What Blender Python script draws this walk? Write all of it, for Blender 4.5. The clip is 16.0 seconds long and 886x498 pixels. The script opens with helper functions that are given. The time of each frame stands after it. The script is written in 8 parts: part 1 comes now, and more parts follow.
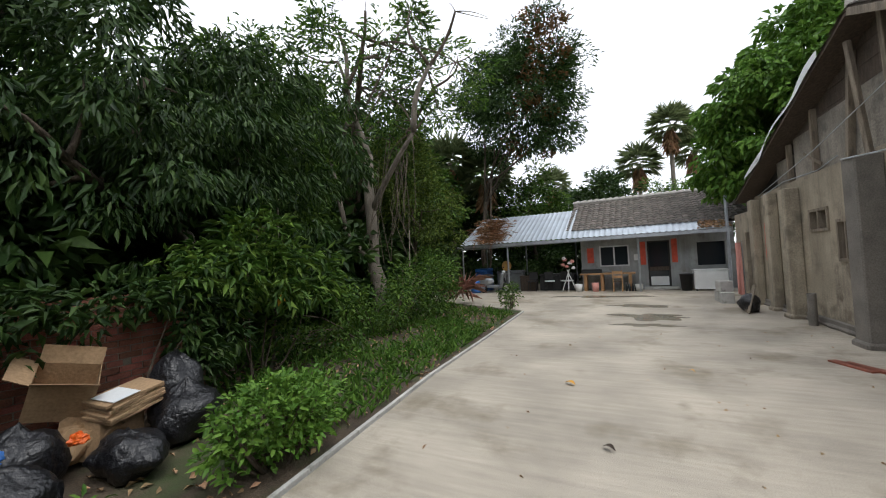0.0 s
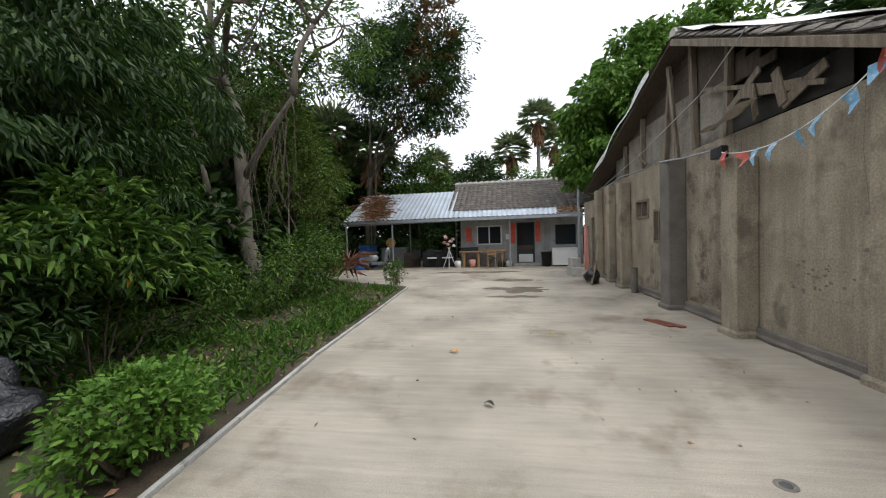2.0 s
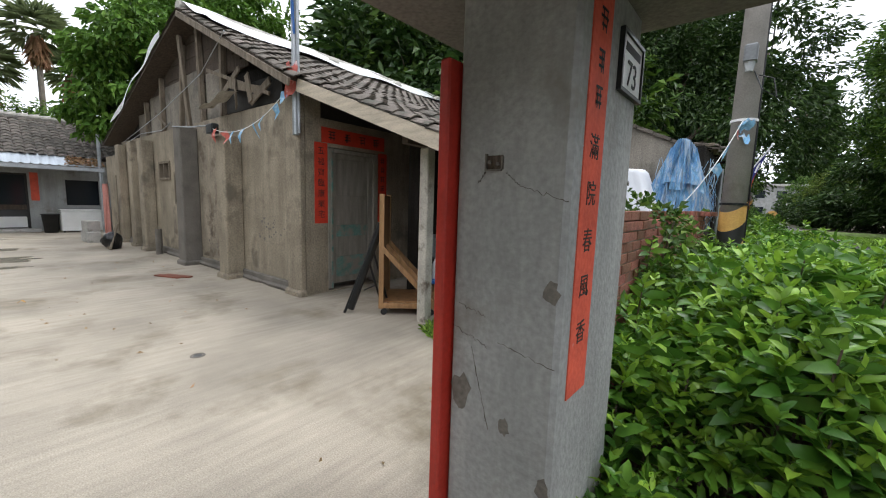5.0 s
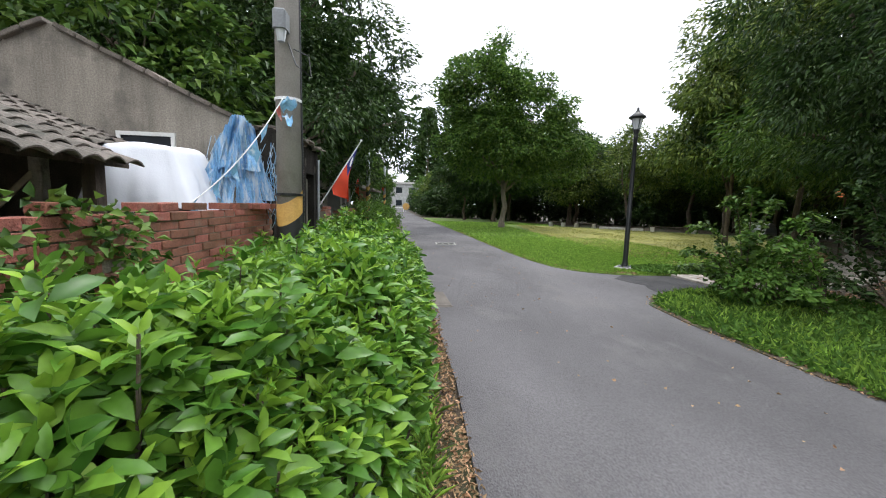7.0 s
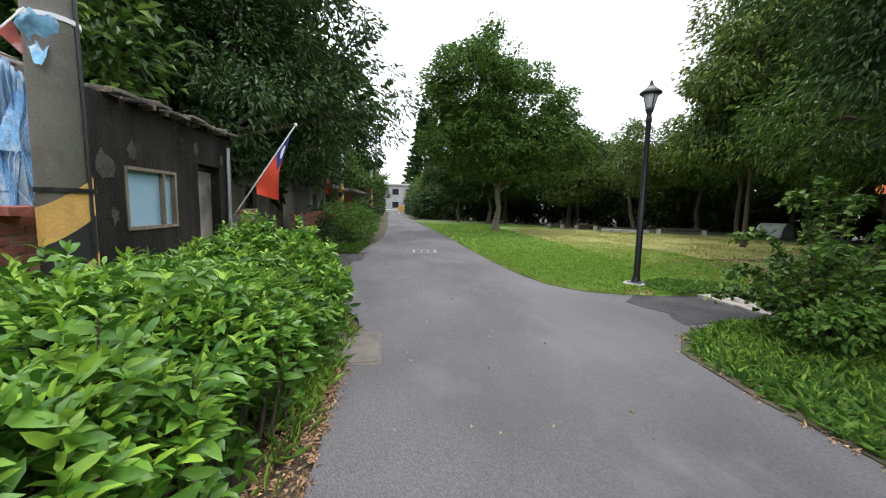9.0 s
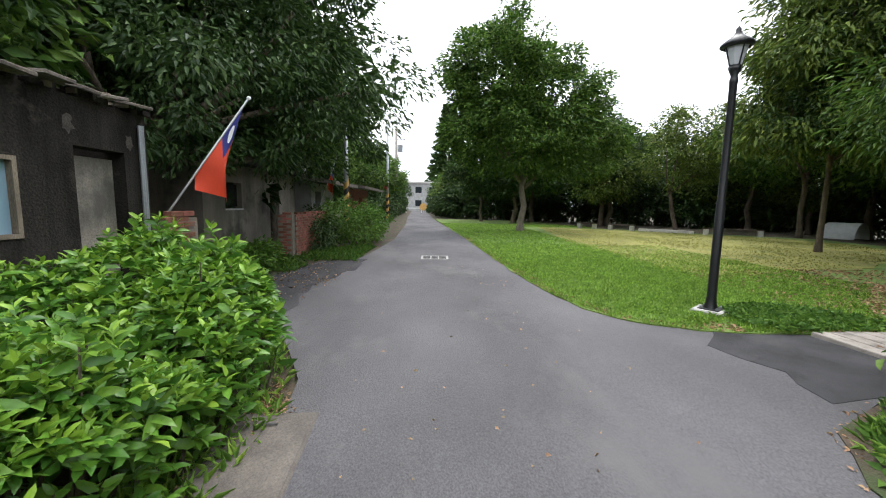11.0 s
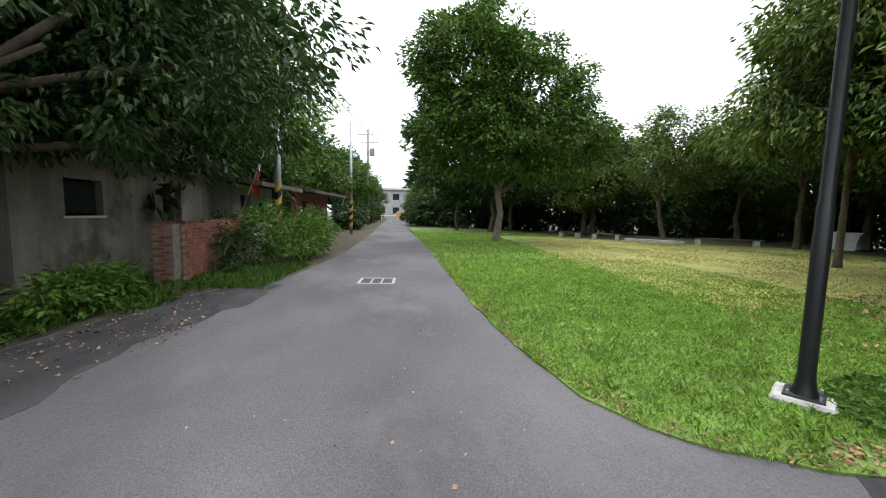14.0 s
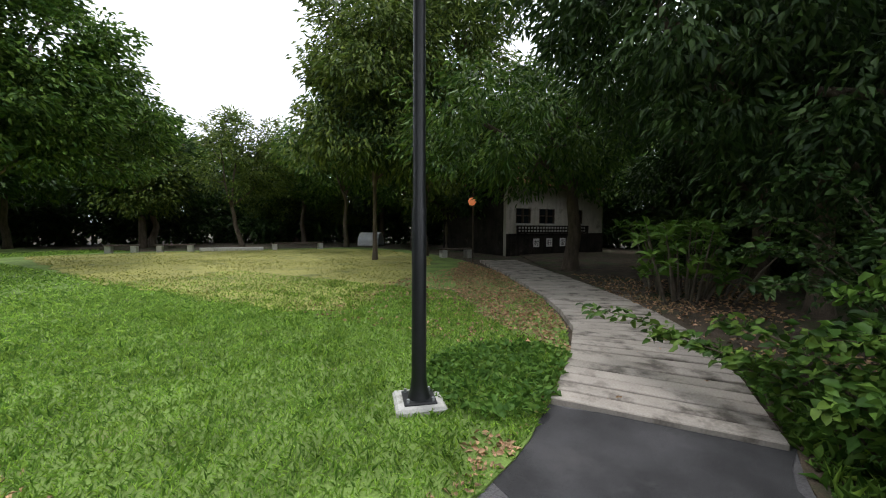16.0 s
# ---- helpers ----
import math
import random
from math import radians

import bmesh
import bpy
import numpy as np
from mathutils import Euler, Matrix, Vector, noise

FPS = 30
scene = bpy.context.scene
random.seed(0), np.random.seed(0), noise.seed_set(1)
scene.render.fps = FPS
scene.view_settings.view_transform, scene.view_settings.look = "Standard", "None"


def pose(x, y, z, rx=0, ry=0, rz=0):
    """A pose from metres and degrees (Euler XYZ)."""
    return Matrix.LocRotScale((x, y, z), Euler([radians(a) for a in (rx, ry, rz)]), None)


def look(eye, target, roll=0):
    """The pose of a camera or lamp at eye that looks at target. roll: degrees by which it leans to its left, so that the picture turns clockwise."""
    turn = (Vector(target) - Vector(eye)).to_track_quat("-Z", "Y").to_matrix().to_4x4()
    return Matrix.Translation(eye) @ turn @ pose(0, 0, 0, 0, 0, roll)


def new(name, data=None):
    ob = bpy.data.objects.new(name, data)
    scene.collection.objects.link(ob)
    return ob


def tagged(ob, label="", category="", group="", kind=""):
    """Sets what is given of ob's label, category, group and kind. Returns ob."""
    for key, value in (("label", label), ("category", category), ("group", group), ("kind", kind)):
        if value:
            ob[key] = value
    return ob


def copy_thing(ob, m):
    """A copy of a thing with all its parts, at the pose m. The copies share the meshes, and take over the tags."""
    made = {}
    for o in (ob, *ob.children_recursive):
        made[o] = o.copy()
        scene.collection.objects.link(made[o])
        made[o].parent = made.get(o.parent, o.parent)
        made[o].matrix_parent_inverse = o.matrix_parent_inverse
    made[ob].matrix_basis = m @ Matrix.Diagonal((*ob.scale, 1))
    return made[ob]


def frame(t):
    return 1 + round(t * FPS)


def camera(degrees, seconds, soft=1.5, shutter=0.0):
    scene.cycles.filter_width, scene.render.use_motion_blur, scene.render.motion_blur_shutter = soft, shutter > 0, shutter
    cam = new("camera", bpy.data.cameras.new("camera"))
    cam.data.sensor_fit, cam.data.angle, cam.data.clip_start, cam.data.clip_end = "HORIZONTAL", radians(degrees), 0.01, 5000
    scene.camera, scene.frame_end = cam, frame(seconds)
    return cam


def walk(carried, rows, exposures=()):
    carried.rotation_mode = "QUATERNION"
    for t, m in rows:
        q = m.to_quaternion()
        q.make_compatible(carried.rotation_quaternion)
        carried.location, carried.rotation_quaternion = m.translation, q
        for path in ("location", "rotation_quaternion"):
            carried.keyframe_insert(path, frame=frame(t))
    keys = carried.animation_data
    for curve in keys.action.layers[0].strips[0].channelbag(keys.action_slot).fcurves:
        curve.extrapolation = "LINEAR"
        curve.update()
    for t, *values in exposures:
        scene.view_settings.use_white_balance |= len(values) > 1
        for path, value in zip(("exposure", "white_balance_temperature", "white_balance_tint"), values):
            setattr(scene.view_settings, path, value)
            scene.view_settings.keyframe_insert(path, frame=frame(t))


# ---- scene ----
# camera and walk: seconds, x, y, z, pitch, roll, yaw
cam = camera(98.5, 16.0, soft=1.1)
PATH = [
    (0.0, -3.148, 0.239, 1.537, 1.95, 2.94, 116.83),
    (0.5, -3.152, 0.219, 1.534, 1.48, 2.47, 116.45),
    (1.0, -3.154, 0.208, 1.532, 0.79, 2.42, 114.93),
    (1.5, -3.155, 0.200, 1.530, -0.33, 1.71, 112.38),
    (2.0, -3.070, 0.140, 1.533, -2.21, 1.90, 99.24),
    (2.5, -2.913, 0.073, 1.522, -3.65, -0.30, 95.15),
    (3.0, -2.650, 0.148, 1.495, -4.49, -1.68, 99.49),
    (3.5, -2.438, 0.233, 1.491, -4.51, -0.61, 91.20),
    (4.0, -2.247, 0.282, 1.470, -6.46, -2.03, 69.91),
    (4.5, -2.013, 0.413, 1.470, -6.44, -1.80, 56.49),
    (5.0, -1.737, 0.612, 1.448, -7.08, -1.78, 40.39),
    (5.2, -1.642, 0.707, 1.431, -7.39, -1.46, 32.82),
    (5.7, -1.390, 1.060, 1.432, -7.30, -1.50, 16.80),
    (6.2, -1.100, 1.500, 1.444, -7.10, -1.60, 4.50),
    (6.7, -0.830, 2.000, 1.460, -6.70, -1.70, -3.00),
    (7.3, -0.497, 2.698, 1.475, -6.22, -1.74, -5.35),
    (7.5, -0.360, 2.885, 1.462, -5.47, -1.80, -5.22),
    (8.0, -0.101, 3.315, 1.475, -6.09, -1.53, -2.35),
    (8.5, 0.044, 3.802, 1.476, -7.44, -0.96, -3.63),
    (9.0, 0.240, 4.270, 1.484, -6.34, -1.29, -4.75),
    (9.5, 0.324, 4.763, 1.469, -6.80, -1.54, -4.52),
    (10.0, 0.441, 5.234, 1.486, -6.90, -1.54, -3.66),
    (10.2, 0.516, 5.424, 1.507, -6.78, -1.36, -2.93),
    (10.9, 0.700, 6.000, 1.505, -6.70, -1.10, -1.20),
    (11.6, 0.885, 6.530, 1.500, -6.55, -0.85, 0.40),
    (12.3, 1.089, 7.062, 1.492, -6.42, -0.68, 1.44),
    (12.5, 1.146, 7.240, 1.492, -6.43, -0.68, 1.03),
    (13.0, 1.297, 7.715, 1.506, -5.88, -1.74, 0.02),
    (13.5, 1.393, 8.168, 1.507, -5.91, -1.82, -1.72),
    (14.0, 1.559, 8.621, 1.497, -5.51, -1.20, -3.66),
    (14.5, 1.680, 9.050, 1.476, -4.82, -1.63, -14.70),
    (15.0, 1.785, 9.363, 1.474, -4.45, -0.12, -28.70),
    (15.5, 1.947, 9.595, 1.491, -3.16, 0.18, -43.88),
    (16.0, 2.151, 9.834, 1.480, -3.66, -0.30, -61.98),
]
walk(cam, [(t, pose(x, y, z, 90 + p, r, w)) for t, x, y, z, p, r, w in PATH],
     exposures=[(0.0, 0.55), (2.0, 0.6), (4.0, 0.66), (4.6, 0.68), (5.2, 1.0), (8.0, 1.22), (13.0, 1.3), (14.5, 1.2), (15.5, 1.12), (16.0, 0.88)])

# overcast daylight
world = bpy.data.worlds.new("overcast_sky")
scene.world = world
world.use_nodes = True
wn = world.node_tree.nodes
wl = world.node_tree.links
wbg = wn["Background"]
sky = wn.new("ShaderNodeTexSky")
sky.sky_type = 'NISHITA'
sky.sun_disc = False
sky.sun_elevation = radians(58)
sky.sun_rotation = radians(200)
sky.dust_density = 4.0
cloud_noise = wn.new("ShaderNodeTexNoise")
cloud_noise.inputs["Scale"].default_value = 2.2
cloud_noise.inputs["Detail"].default_value = 5
cloud_ramp = wn.new("ShaderNodeValToRGB")
cloud_ramp.color_ramp.elements[0].color = (7.6, 8.1, 8.9, 1)
cloud_ramp.color_ramp.elements[0].position = 0.3
cloud_ramp.color_ramp.elements[1].color = (9.8, 10.2, 10.95, 1)
cloud_ramp.color_ramp.elements[1].position = 0.6
cloud_mix = wn.new("ShaderNodeMixRGB")
cloud_mix.inputs[0].default_value = 0.88
wl.new(cloud_noise.outputs["Fac"], cloud_ramp.inputs["Fac"])
wl.new(sky.outputs["Color"], cloud_mix.inputs[1])
wl.new(cloud_ramp.outputs["Color"], cloud_mix.inputs[2])
wl.new(cloud_mix.outputs["Color"], wbg.inputs["Color"])
wbg.inputs["Strength"].default_value = 0.11
sun = new("sun", bpy.data.lights.new("sun", 'SUN'))
sun.data.energy = 0.9
sun.data.angle = radians(25)
sun.data.color = (1.0, 0.98, 0.95)
sun.matrix_world = look((0, 0, 30), (-9, -14, 0))

# ---- building helpers ----
rng = np.random.default_rng(7)


def link(nt, a, b):
    nt.links.new(a, b)


def mat(name, color, rough=0.7, var=0.25, scale=6.0, fine=60.0, bump=0.15, metal=0.0, tint=None, island=0.0,
        per_object=0.0, stain=None, stain_scale=1.2, stain_at=0.55, spec=0.5, stretch=None, through_light=0.0, wave=None):
    """A procedural surface: base colour varied at two scales, optional stains of a second colour, fine relief."""
    m = bpy.data.materials.new(name)
    m.use_nodes = True
    nt = m.node_tree
    n = nt.nodes
    b = n["Principled BSDF"]
    tc = n.new("ShaderNodeTexCoord")
    src = tc.outputs["Object"]
    if per_object:
        sh = n.new("ShaderNodeVectorMath")
        sh.operation = 'MULTIPLY_ADD'
        link(nt, n.new("ShaderNodeObjectInfo").outputs["Random"], sh.inputs[0])
        sh.inputs[1].default_value = (37.0, 53.0, 71.0)
        link(nt, src, sh.inputs[2])
        src = sh.outputs["Vector"]
    if stretch:
        mp = n.new("ShaderNodeMapping")
        mp.inputs["Scale"].default_value = stretch
        link(nt, src, mp.inputs["Vector"])
        src = mp.outputs["Vector"]
    big = n.new("ShaderNodeTexNoise")
    big.inputs["Scale"].default_value = scale
    big.inputs["Detail"].default_value = 4
    small = n.new("ShaderNodeTexNoise")
    small.inputs["Scale"].default_value = fine
    small.inputs["Detail"].default_value = 3
    link(nt, src, big.inputs["Vector"])
    link(nt, src, small.inputs["Vector"])
    dark = tuple(c * (1 - var) for c in color)
    lite = tuple(min(1, c * (1 + var)) for c in (tint or color))
    ramp = n.new("ShaderNodeValToRGB")
    ramp.color_ramp.elements[0].position = 0.3
    ramp.color_ramp.elements[1].position = 0.7
    ramp.color_ramp.elements[0].color = (*dark, 1)
    ramp.color_ramp.elements[1].color = (*lite, 1)
    link(nt, big.outputs["Fac"], ramp.inputs["Fac"])
    out = ramp.outputs["Color"]
    fm = n.new("ShaderNodeMixRGB")
    fm.blend_type = 'OVERLAY'
    fm.inputs[0].default_value = min(1.0, var * 2.2)
    link(nt, out, fm.inputs[1])
    link(nt, small.outputs["Fac"], fm.inputs[2])
    out = fm.outputs["Color"]
    if stain:
        sn = n.new("ShaderNodeTexNoise")
        sn.inputs["Scale"].default_value = stain_scale
        sn.inputs["Detail"].default_value = 6
        sn.inputs["Roughness"].default_value = 0.65
        link(nt, src, sn.inputs["Vector"])
        sr = n.new("ShaderNodeValToRGB")
        sr.color_ramp.elements[0].position = stain_at
        sr.color_ramp.elements[1].position = min(1, stain_at + 0.14)
        link(nt, sn.outputs["Fac"], sr.inputs["Fac"])
        sm = n.new("ShaderNodeMixRGB")
        sm.inputs[2].default_value = (*stain, 1)
        link(nt, sr.outputs["Color"], sm.inputs[0])
        link(nt, out, sm.inputs[1])
        out = sm.outputs["Color"]
    if island or per_object:
        hs = n.new("ShaderNodeHueSaturation")
        if island:
            r = n.new("ShaderNodeNewGeometry").outputs["Random Per Island"]
        else:
            r = n.new("ShaderNodeObjectInfo").outputs["Random"]
        k = island or per_object
        mr = n.new("ShaderNodeMapRange")
        mr.inputs["To Min"].default_value = 1 - k
        mr.inputs["To Max"].default_value = 1 + k
        link(nt, r, mr.inputs["Value"])
        link(nt, mr.outputs["Result"], hs.inputs["Value"])
        mh = n.new("ShaderNodeMapRange")
        mh.inputs["To Min"].default_value = 0.5 + 0.03 * k
        mh.inputs["To Max"].default_value = 0.5 - 0.05 * k
        link(nt, r, mh.inputs["Value"])
        link(nt, mh.outputs["Result"], hs.inputs["Hue"])
        link(nt, out, hs.inputs["Color"])
        out = hs.outputs["Color"]
    link(nt, out, b.inputs["Base Color"])
    b.inputs["Roughness"].default_value = rough
    b.inputs["Metallic"].default_value = metal
    b.inputs["Specular IOR Level"].default_value = spec
    wv = None
    if wave:
        wmap = n.new("ShaderNodeMapping")
        wmap.inputs["Scale"].default_value = wave[:3]
        wmap.inputs["Rotation"].default_value = (0, 0, 0.06)
        link(nt, src, wmap.inputs["Vector"])
        wv = n.new("ShaderNodeTexNoise")
        wv.inputs["Scale"].default_value = 2.0
        wv.inputs["Detail"].default_value = 7
        wv.inputs["Roughness"].default_value = 0.7
        link(nt, wmap.outputs["Vector"], wv.inputs["Vector"])
        wm = n.new("ShaderNodeMixRGB")
        wm.blend_type = 'OVERLAY'
        wm.inputs[0].default_value = wave[3]
        link(nt, out, wm.inputs[1])
        link(nt, wv.outputs["Fac"], wm.inputs[2])
        link(nt, wm.outputs["Color"], b.inputs["Base Color"])
    if bump:
        bp = n.new("ShaderNodeBump")
        bp.inputs["Strength"].default_value = bump
        bp.inputs["Distance"].default_value = 0.02
        ad = n.new("ShaderNodeMath")
        ad.operation = 'ADD'
        link(nt, big.outputs["Fac"], ad.inputs[0])
        link(nt, small.outputs["Fac"], ad.inputs[1])
        link(nt, ad.outputs[0], bp.inputs["Height"])
        link(nt, bp.outputs["Normal"], b.inputs["Normal"])
    if through_light:
        tr = n.new("ShaderNodeBsdfTranslucent")
        link(nt, out, tr.inputs["Color"])
        ms = n.new("ShaderNodeMixShader")
        ms.inputs[0].default_value = through_light
        link(nt, b.outputs[0], ms.inputs[1])
        link(nt, tr.outputs[0], ms.inputs[2])
        link(nt, ms.outputs[0], n["Material Output"].inputs["Surface"])
    return m


class Geo:
    """Collects vertices and faces for one mesh."""

    def __init__(self):
        self.v, self.f = [], []

    def add(self, verts, faces):
        k = len(self.v)
        self.v += [tuple(p) for p in verts]
        self.f += [tuple(i + k for i in q) for q in faces]
        return self

    def box(self, x0, x1, y0, y1, z0, z1, m=None, c=0.0):
        """A box, its long edges along z and its top chamfered by c; m moves it."""
        if c <= 0:
            vs = [(x, y, z) for z in (z0, z1) for x, y in ((x0, y0), (x1, y0), (x1, y1), (x0, y1))]
            fs = [(3, 2, 1, 0), (4, 5, 6, 7), (0, 1, 5, 4), (1, 2, 6, 5), (2, 3, 7, 6), (3, 0, 4, 7)]
        else:
            ring = lambda i, z: [(x0 + i, y0, z), (x1 - i, y0, z), (x1, y0 + i, z), (x1, y1 - i, z), (x1 - i, y1, z), (x0 + i, y1, z), (x0, y1 - i, z), (x0, y0 + i, z)]
            top = [(x0 + c, y0 + c, z1), (x1 - c, y0 + c, z1), (x1 - c, y1 - c, z1), (x0 + c, y1 - c, z1)]
            vs = ring(c, z0) + ring(c, z1 - c) + top
            fs = [tuple(range(7, -1, -1))] + [(i, (i + 1) % 8, 8 + (i + 1) % 8, 8 + i) for i in range(8)]
            fs += [(8, 9, 17, 16), (9, 10, 17), (10, 11, 18, 17), (11, 12, 18), (12, 13, 19, 18), (13, 14, 19), (14, 15, 16, 19), (15, 8, 16), (16, 17, 18, 19)]
        if m is not None:
            vs = [m @ Vector(p) for p in vs]
        return self.add(vs, fs)

    def tube(self, pts, radii, segs=8, caps=True, m=None):
        pts = [Vector(p) for p in pts]
        vs, fs = [], []
        side = None
        for i, p in enumerate(pts):
            d = (pts[min(i + 1, len(pts) - 1)] - pts[max(i - 1, 0)]).normalized()
            if side is None:
                side = d.orthogonal().normalized()
            side = (side - d * side.dot(d)).normalized()
            up = d.cross(side)
            r = radii[i] if hasattr(radii, "__len__") else radii
            for k in range(segs):
                a = 2 * math.pi * k / segs
                vs.append(p + side * (r * math.cos(a)) + up * (r * math.sin(a)))
        for i in range(len(pts) - 1):
            for k in range(segs):
                a, b = i * segs + k, i * segs + (k + 1) % segs
                fs.append((a, b, b + segs, a + segs))
        if caps:
            fs.append(tuple(range(segs - 1, -1, -1)))
            fs.append(tuple(range(len(vs) - segs, len(vs))))
        if m is not None:
            vs = [m @ p for p in vs]
        return self.add(vs, fs)

    def sheet(self, fn, nu, nv):
        """A grid of points fn(u, v), u and v from 0 to 1."""
        vs = [fn(i / nu, j / nv) for j in range(nv + 1) for i in range(nu + 1)]
        fs = [(j * (nu + 1) + i, j * (nu + 1) + i + 1, (j + 1) * (nu + 1) + i + 1, (j + 1) * (nu + 1) + i) for j in range(nv) for i in range(nu)]
        return self.add(vs, fs)

    def lathe(self, prof, segs=16, at=(0, 0, 0)):
        k = len(prof)
        vs = [(at[0] + r * math.cos(2 * math.pi * s / segs), at[1] + r * math.sin(2 * math.pi * s / segs), at[2] + z) for s in range(segs) for r, z in prof]
        fs = [(s * k + i, ((s + 1) % segs) * k + i, ((s + 1) % segs) * k + i + 1, s * k + i + 1) for s in range(segs) for i in range(k - 1)]
        return self.add(vs, fs)

    def slab(self, poly, z0, z1):
        """A flat piece of the outline poly (counter-clockwise), from z0 up to z1."""
        n = len(poly)
        vs = [(x, y, z0) for x, y in poly] + [(x, y, z1) for x, y in poly]
        fs = [tuple(range(n - 1, -1, -1)), tuple(range(n, 2 * n))] + [(i, (i + 1) % n, n + (i + 1) % n, n + i) for i in range(n)]
        return self.add(vs, fs)

    def mesh(self, name, material, smooth=False):
        me = bpy.data.meshes.new(name)
        me.from_pydata(self.v, [], self.f)
        me.materials.append(material)
        if smooth:
            me.polygons.foreach_set("use_smooth", [True] * len(me.polygons))
        me.update()
        return me


def part(name, geo, material, parent=None, label="", smooth=False, kind=""):
    ob = new(name, geo.mesh(name, material, smooth))
    if parent is not None:
        ob.parent = parent
    return tagged(ob, label, kind=kind)


def thing(name, m, label, category, group="", kind=""):
    ob = new(name)
    ob.empty_display_size = 0.1
    ob.matrix_basis = m
    return tagged(ob, label, category, group, kind)


def solid(name, geo, material, label, category="", group="", kind="", smooth=False, m=None):
    ob = part(name, geo, material, None, label, smooth)
    if m is not None:
        ob.matrix_basis = m
    return tagged(ob, "", category, group, kind)


def np_mesh(name, verts, tris, material, smooth=False):
    """A mesh from arrays of corners and triangles."""
    me = bpy.data.meshes.new(name)
    me.vertices.add(len(verts))
    me.vertices.foreach_set("co", np.asarray(verts, np.float32).ravel())
    me.loops.add(len(tris) * 3)
    me.loops.foreach_set("vertex_index", np.asarray(tris, np.int32).ravel())
    me.polygons.add(len(tris))
    me.polygons.foreach_set("loop_start", np.arange(0, len(tris) * 3, 3, dtype=np.int32))
    me.materials.append(material)
    if smooth:
        me.polygons.foreach_set("use_smooth", np.ones(len(tris), bool))
    me.update()
    me.validate()
    return me


def unit(a):
    return a / np.maximum(np.linalg.norm(a, axis=-1, keepdims=True), 1e-9)


def leaf_mesh(name, at, along, length, width, material, fold=0.25, droop=0.2, rich=False):
    """Leaves: one folded blade at each point, pointing along, 2 triangles each (4 with rich)."""
    n = len(at)
    along = unit(along)
    rnd = unit(rng.normal(size=(n, 3)) + np.array([0, 0, 1.4]))
    side = unit(np.cross(along, rnd))
    up = np.cross(side, along)
    L = np.broadcast_to(length, (n,))[:, None]
    Wd = np.broadcast_to(width, (n,))[:, None]
    tip = at + along * L - up * L * droop
    mid = at + along * L * 0.5 + up * L * 0.02
    lft = mid - side * Wd * 0.5 + up * Wd * fold
    rgt = mid + side * Wd * 0.5 + up * Wd * fold
    if not rich:
        v = np.stack([at, lft, tip, rgt], 1).reshape(-1, 3)
        t = np.array([[0, 2, 1], [0, 3, 2]])
        k = 4
    else:
        l2 = at + along * L * 0.75 - side * Wd * 0.36 + up * (Wd * fold * 0.7 - L * droop * 0.4)
        r2 = at + along * L * 0.75 + side * Wd * 0.36 + up * (Wd * fold * 0.7 - L * droop * 0.4)
        l1 = at + along * L * 0.3 - side * Wd * 0.46 + up * Wd * fold
        r1 = at + along * L * 0.3 + side * Wd * 0.46 + up * Wd * fold
        v = np.stack([at, l1, l2, tip, r2, r1, mid], 1).reshape(-1, 3)
        t = np.array([[0, 6, 1], [1, 6, 2], [2, 6, 3], [3, 6, 4], [4, 6, 5], [5, 6, 0]])
        k = 7
    tris = (t[None] + (np.arange(n) * k)[:, None, None]).reshape(-1, 3)
    return np_mesh(name, v, tris, material)


def ball_points(n, fill=0.35):
    """Points in a unit ball, most of them near its skin."""
    d = unit(rng.normal(size=(n, 3)))
    return d * (fill + (1 - fill) * rng.random((n, 1)) ** 0.5)


def crown_points(blobs, clumps, per, clump_r, flat=0.65):
    """Leaf places of a crown: clumps strewn through the blobs (x, y, z, rx, ry, rz), leaves round each clump."""
    vol = np.array([b[3] * b[4] * b[5] for b in blobs])
    pick = rng.choice(len(blobs), clumps, p=vol / vol.sum())
    B = np.array(blobs)[pick]
    centre = B[:, :3] + ball_points(clumps, 0.45) * B[:, 3:]
    r = clump_r * rng.uniform(0.55, 1.35, (clumps, 1))
    c = np.repeat(centre, per, 0)
    off = ball_points(clumps * per, 0.2) * np.repeat(r, per, 0) * np.array([1, 1, flat])
    mid = B[:, :3].mean(0)
    along = unit(off * np.array([1, 1, 0.4])) + 0.5 * unit(c - mid) + rng.normal(size=off.shape) * 0.45 + np.array([0, 0, -0.25])
    return c + off, along, centre


def limb(geo, a, b, r0, r1, bend=0.12, n=5, segs=7):
    a, b = Vector(a), Vector(b)
    L = (b - a).length
    w = Vector(rng.normal(size=3)) * bend * L
    pts = [a.lerp(b, i / n) + w * math.sin(math.pi * i / n) * 0.6 for i in range(n + 1)]
    geo.tube(pts, [r0 + (r1 - r0) * i / n for i in range(n + 1)], segs)
    return pts


